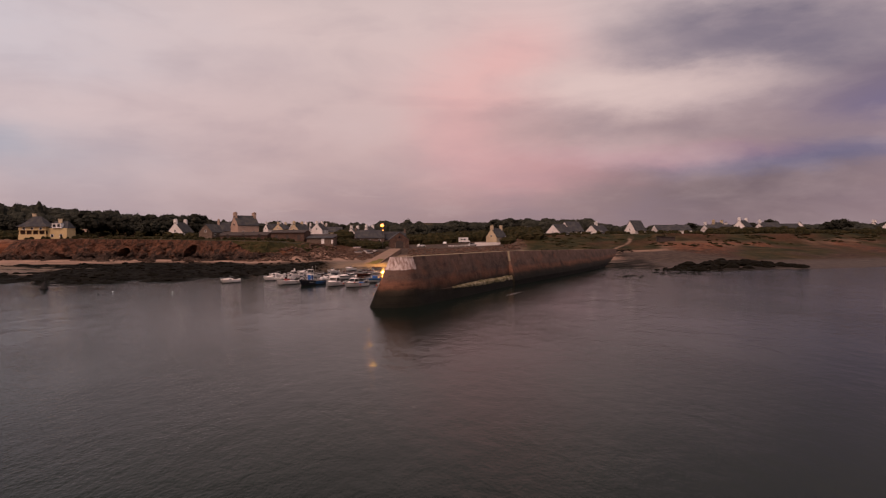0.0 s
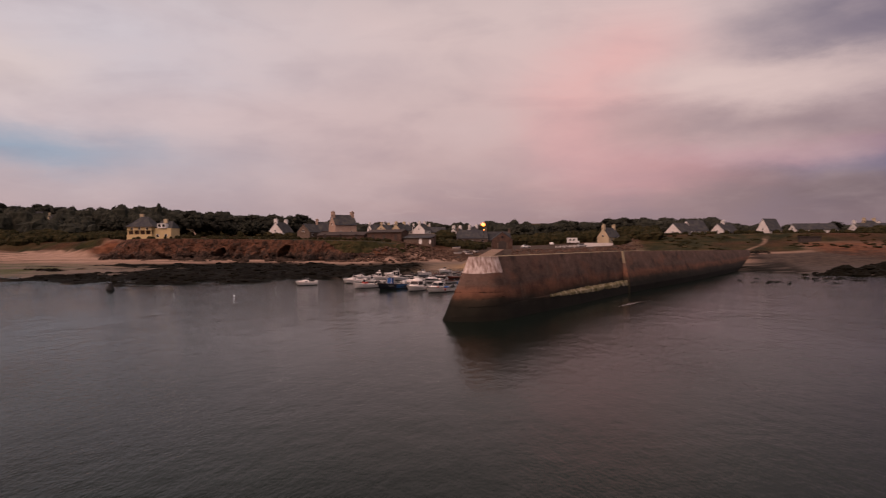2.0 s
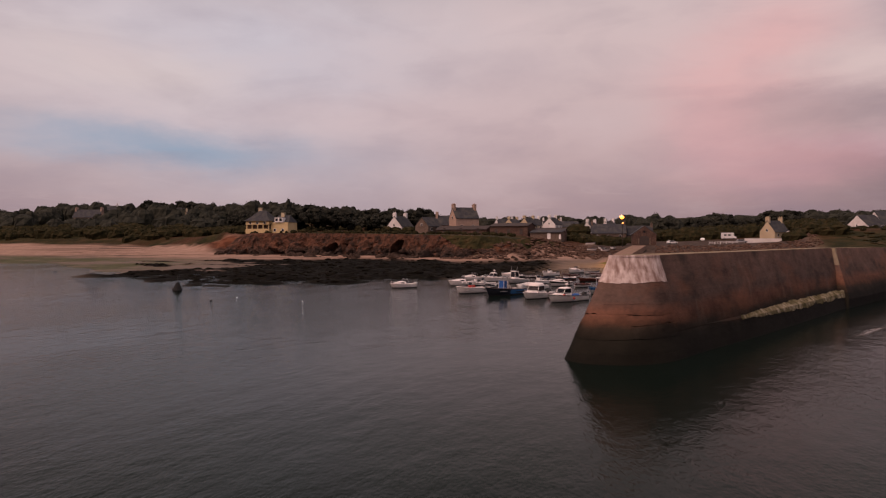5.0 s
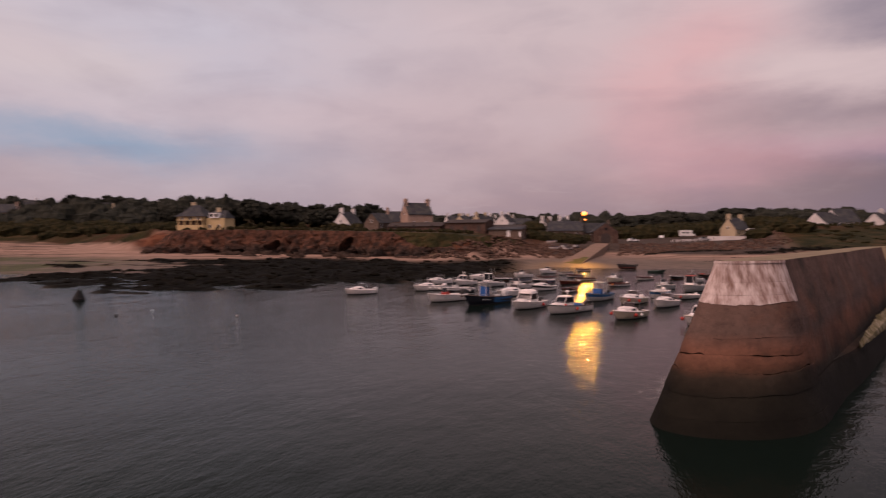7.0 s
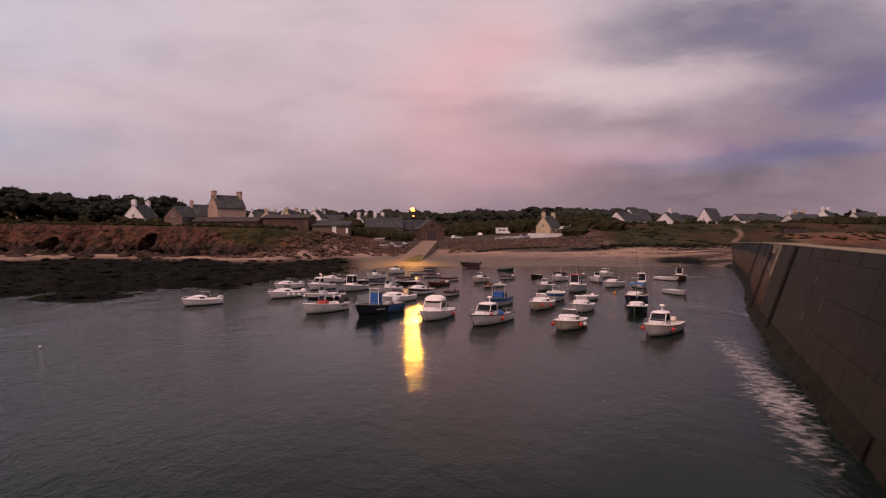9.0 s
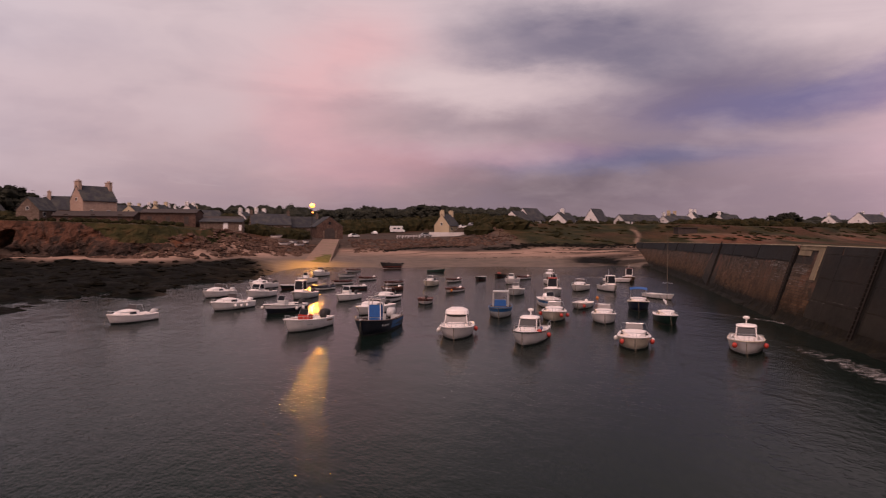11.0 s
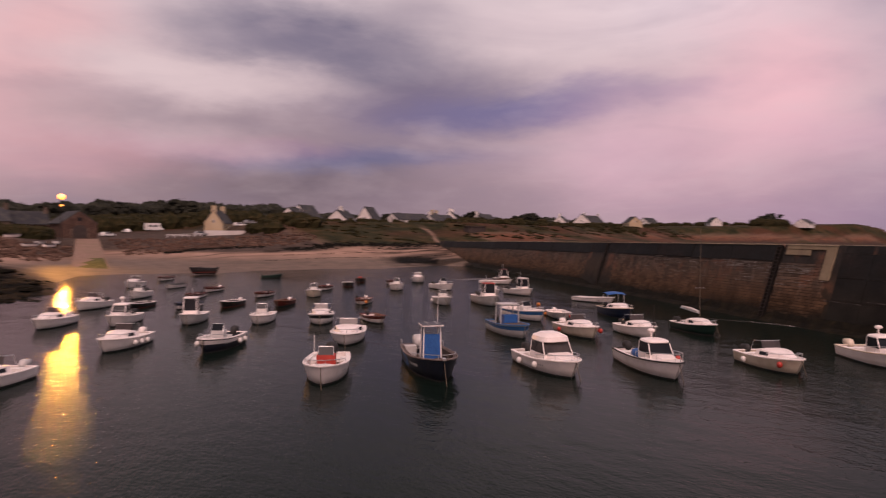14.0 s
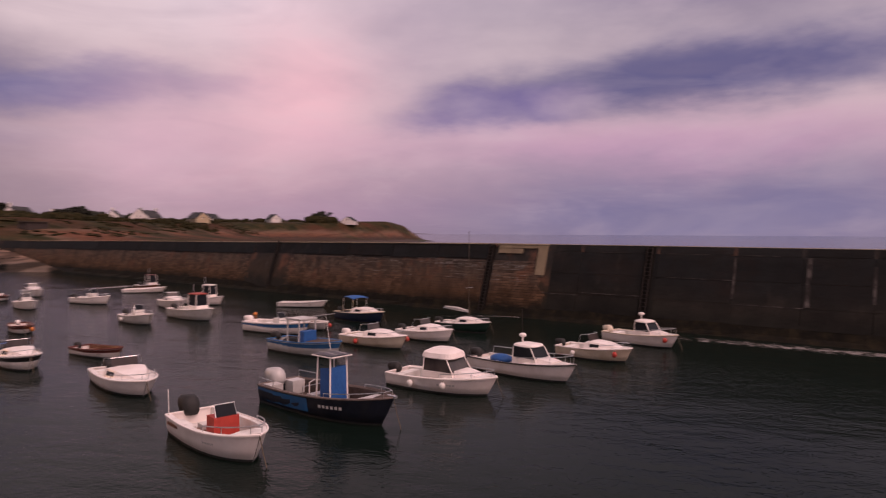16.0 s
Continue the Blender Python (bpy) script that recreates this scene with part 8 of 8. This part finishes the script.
for k, (w, h) in enumerate(((7.0, 8.0), (8.5, 7.0), (6.0, 9.5), (9.5, 8.0), (3.2, 8.5))):
    rgk = random.Random(40 + k)
    tb = BM()
    tube(tb, [(0, 0, -0.3), (0.1, 0.05, h * 0.25), (0.2, -0.1, h * 0.55)], [0.3, 0.22, 0.1], 7)
    for a in range(5):
        ang = a * 1.3
        tube(tb, [(0.1, 0, h * (0.22 + 0.05 * a)), (math.cos(ang) * w * 0.2, math.sin(ang) * w * 0.2, h * (0.42 + 0.06 * a)), (math.cos(ang) * w * 0.34, math.sin(ang) * w * 0.34, h * (0.55 + 0.07 * a))], [0.12, 0.07, 0.03], 5)
    TREES.append((finish(tb, BARK), finish(crown_mesh(rgk, w, h, 120, 6, 0.18 if k != 2 else 0.3), LEAF)))
rg = random.Random(77)
LABELS = ["dark rounded evergreen tree", "broad dark cypress tree", "tall dark pine tree", "wide wind-shaped dark tree", "narrow dark conifer"]
# rows: x from, x to, y from, y to, number, size from, size to
GROVES = [(-180, -60, 360, 420, 24, 0.9, 1.3), (-150, -128, 318, 330, 4, 0.8, 1.0), (-20, 60, 420, 470, 14, 1.0, 1.4), (130, 260, 405, 440, 16, 0.7, 1.0), (150, 175, 372, 390, 4, 0.8, 1.0), (-115, -85, 330, 350, 4, 0.8, 1.1), (440, 458, 366, 374, 4, 0.9, 1.1), (-410, -300, 420, 470, 18, 1.1, 1.5), (-62, -30, 412, 440, 6, 0.8, 1.1), (270, 330, 415, 450, 8, 0.6, 0.9)]
for x0, x1, y0, y1, n, s0, s1 in GROVES:
    for _ in range(n):
        k = rg.choice((0, 0, 1, 1, 3, 3, 2)) if rg.random() < 0.93 else 4
        tx, ty, ts = rg.uniform(x0, x1), rg.uniform(y0, y1), rg.uniform(s0, s1)
        if any(abs(tx - ty * q[0] / q[1]) < 11 and ty < q[1] + 8 for q in HOUSES if q[1] - ty < 130 and q[1] > 300):
            continue
        tree(k, tx, ty, ts, *TREES[k], LABELS[k] + " behind the shore")


# tall flat-topped pines above the villa and the cottages: x, y, size
for k, (tx, ty, ts) in enumerate([(-170, 304, 1.30), (-162, 307, 1.39), (-153, 311, 1.13), (-190, 312, 1.01), (-160, 338, 1.09), (-150, 342, 1.22), (-142, 338, 1.13), (-134, 336, 1.22), (-127, 341, 1.18), (-118, 344, 1.13), (-208, 330, 1.09), (-222, 342, 1.18), (-236, 350, 1.09), (-70, 470, 1.01), (12, 430, 1.18), (24, 436, 1.09), (40, 432, 1.13), (3, 436, 1.09)]):
    m = 3 if k % 3 else 1
    tree(m, tx, ty, ts, *TREES[m], "tall dark pine with a broad flat crown")


def thicket(name, label, spots, mat, cat):
    """Joined clumps of leaves for woods and scrub that nobody could count: spots are (x, y, height, radius)."""
    verts, faces = [], []
    rgt = random.Random(len(spots))
    for x, y, h, r in spots:
        g = height(x, y)
        n = 8
        first = len(verts)
        for hh, k in ((-0.2, 0.9), (0.4, 1.0), (0.78, 0.8), (1.0, 0.38)):
            for i in range(n):
                a = 2 * math.pi * (i + 0.5 * hh) / n
                q = r * k * rgt.uniform(0.8, 1.15)
                verts.append((x + q * math.cos(a), y + q * math.sin(a), g + h * hh * rgt.uniform(0.92, 1.06)))
        for ring in range(3):
            for i in range(n):
                a0, a1 = first + ring * n + i, first + ring * n + (i + 1) % n
                faces.append((a0, a1, a1 + n, a0 + n))
        faces.append(tuple(first + 3 * n + i for i in range(n)))
        for _ in range(26):
            a, e = rgt.uniform(0, 6.283), rgt.uniform(0.1, 1.5)
            p = Vector((x + r * 1.05 * math.cos(a) * math.cos(e), y + r * 1.05 * math.sin(a) * math.cos(e), g + h * (0.25 + 0.8 * math.sin(e))))
            s = min(r, h, 5.0) * rgt.uniform(0.05, 0.13)
            d = Vector((rgt.gauss(0, 1), rgt.gauss(0, 1), rgt.gauss(0, 1))).normalized()
            u = d.orthogonal().normalized() * s
            v = d.cross(u)
            k0 = len(verts)
            verts += [tuple(p + u), tuple(p + v + Vector((0, 0, s * 0.5))), tuple(p - u)]
            faces.append((k0, k0 + 1, k0 + 2))
    me = bpy.data.meshes.new(name)
    me.from_pydata(verts, [], faces)
    me.materials.append(mat)
    return tagged(new(name, me), label, cat, kind="stuff")


rg = random.Random(90)
spots = []
# woods along the ridge, lower to the east
for _ in range(2300):
    x = rg.uniform(-470, 330)
    y = rg.uniform(440, 600) if x > -240 else rg.uniform(330, 560)
    if x > 130 and rg.random() < 0.45:
        continue
    if any(abs(x - q[0]) < 13 and -60 < y - q[1] < 8 for q in HOUSES):
        continue
    lump = float(value_noise(np.array(x / 28.0), np.array(y / 40.0), 1))
    h = rg.uniform(4.0, 7.0) * (1.3 if x < -220 else 1.0 if x < 110 else 0.66) * (0.75 + 0.9 * lump)
    spots.append((x, y, h * rg.uniform(0.8, 1.1), rg.uniform(3.0, 7.5)))
thicket("woods", "dark woods along the ridge behind the village", spots, LEAF, "woods")
spots = []
for x0, x1, y0, y1, n, h0, h1 in [(-178, -60, 268, 284, 150, 0.5, 1.2), (-260, -180, 296, 330, 220, 1.5, 4.0), (-420, -250, 306, 345, 330, 2.0, 5.0), (-180, -40, 300, 350, 170, 1.0, 2.6), (-44, -28, 300, 316, 50, 1.5, 3.2), (30, 46, 302, 324, 55, 1.5, 3.4), (45, 100, 345, 353, 60, 0.8, 1.6), (-60, 50, 385, 430, 260, 2.5, 6.0), (-50, -24, 330, 366, 60, 1.0, 2.4), (110, 260, 330, 372, 200, 0.8, 2.2), (150, 190, 345, 375, 70, 2.0, 4.0), (260, 470, 385, 430, 200, 0.8, 2.4), (425, 450, 358, 372, 40, 3.0, 5.5), (-10, 20, 383, 396, 40, 3.0, 6.0), (42, 56, 376, 388, 30, 3.0, 5.0), (52, 62, 352, 356, 14, 0.8, 1.4)]:
    for _ in range(n):
        x, y = rg.uniform(x0, x1), rg.uniform(y0, y1)
        h = rg.uniform(h0, h1)
        spots.append((x, y, h, h * rg.uniform(0.6, 1.2)))
for _ in range(2000):
    x = rg.uniform(46, 330)
    a, b = float(np.interp(x, COAST[:, 0], COAST[:, 2])), float(np.interp(x, COAST[:, 0], COAST[:, 4]))
    y = a + (b - a) * rg.uniform(0.12, 1.25)
    if value_noise(np.array(x / 7.0), np.array(y / 7.0), 3) < 0.5 or abs(x - (78.4 + (y - 285.5) * 0.5)) < 4:
        continue
    h = rg.uniform(0.10, 0.36) * rg.uniform(0.5, 1.6)
    spots.append((x, y, h, h * rg.uniform(2.0, 4.5)))
thicket("scrub", "dark hedges and scrub along the cliff top and dunes", spots, LEAF_SCRUB, "scrub")
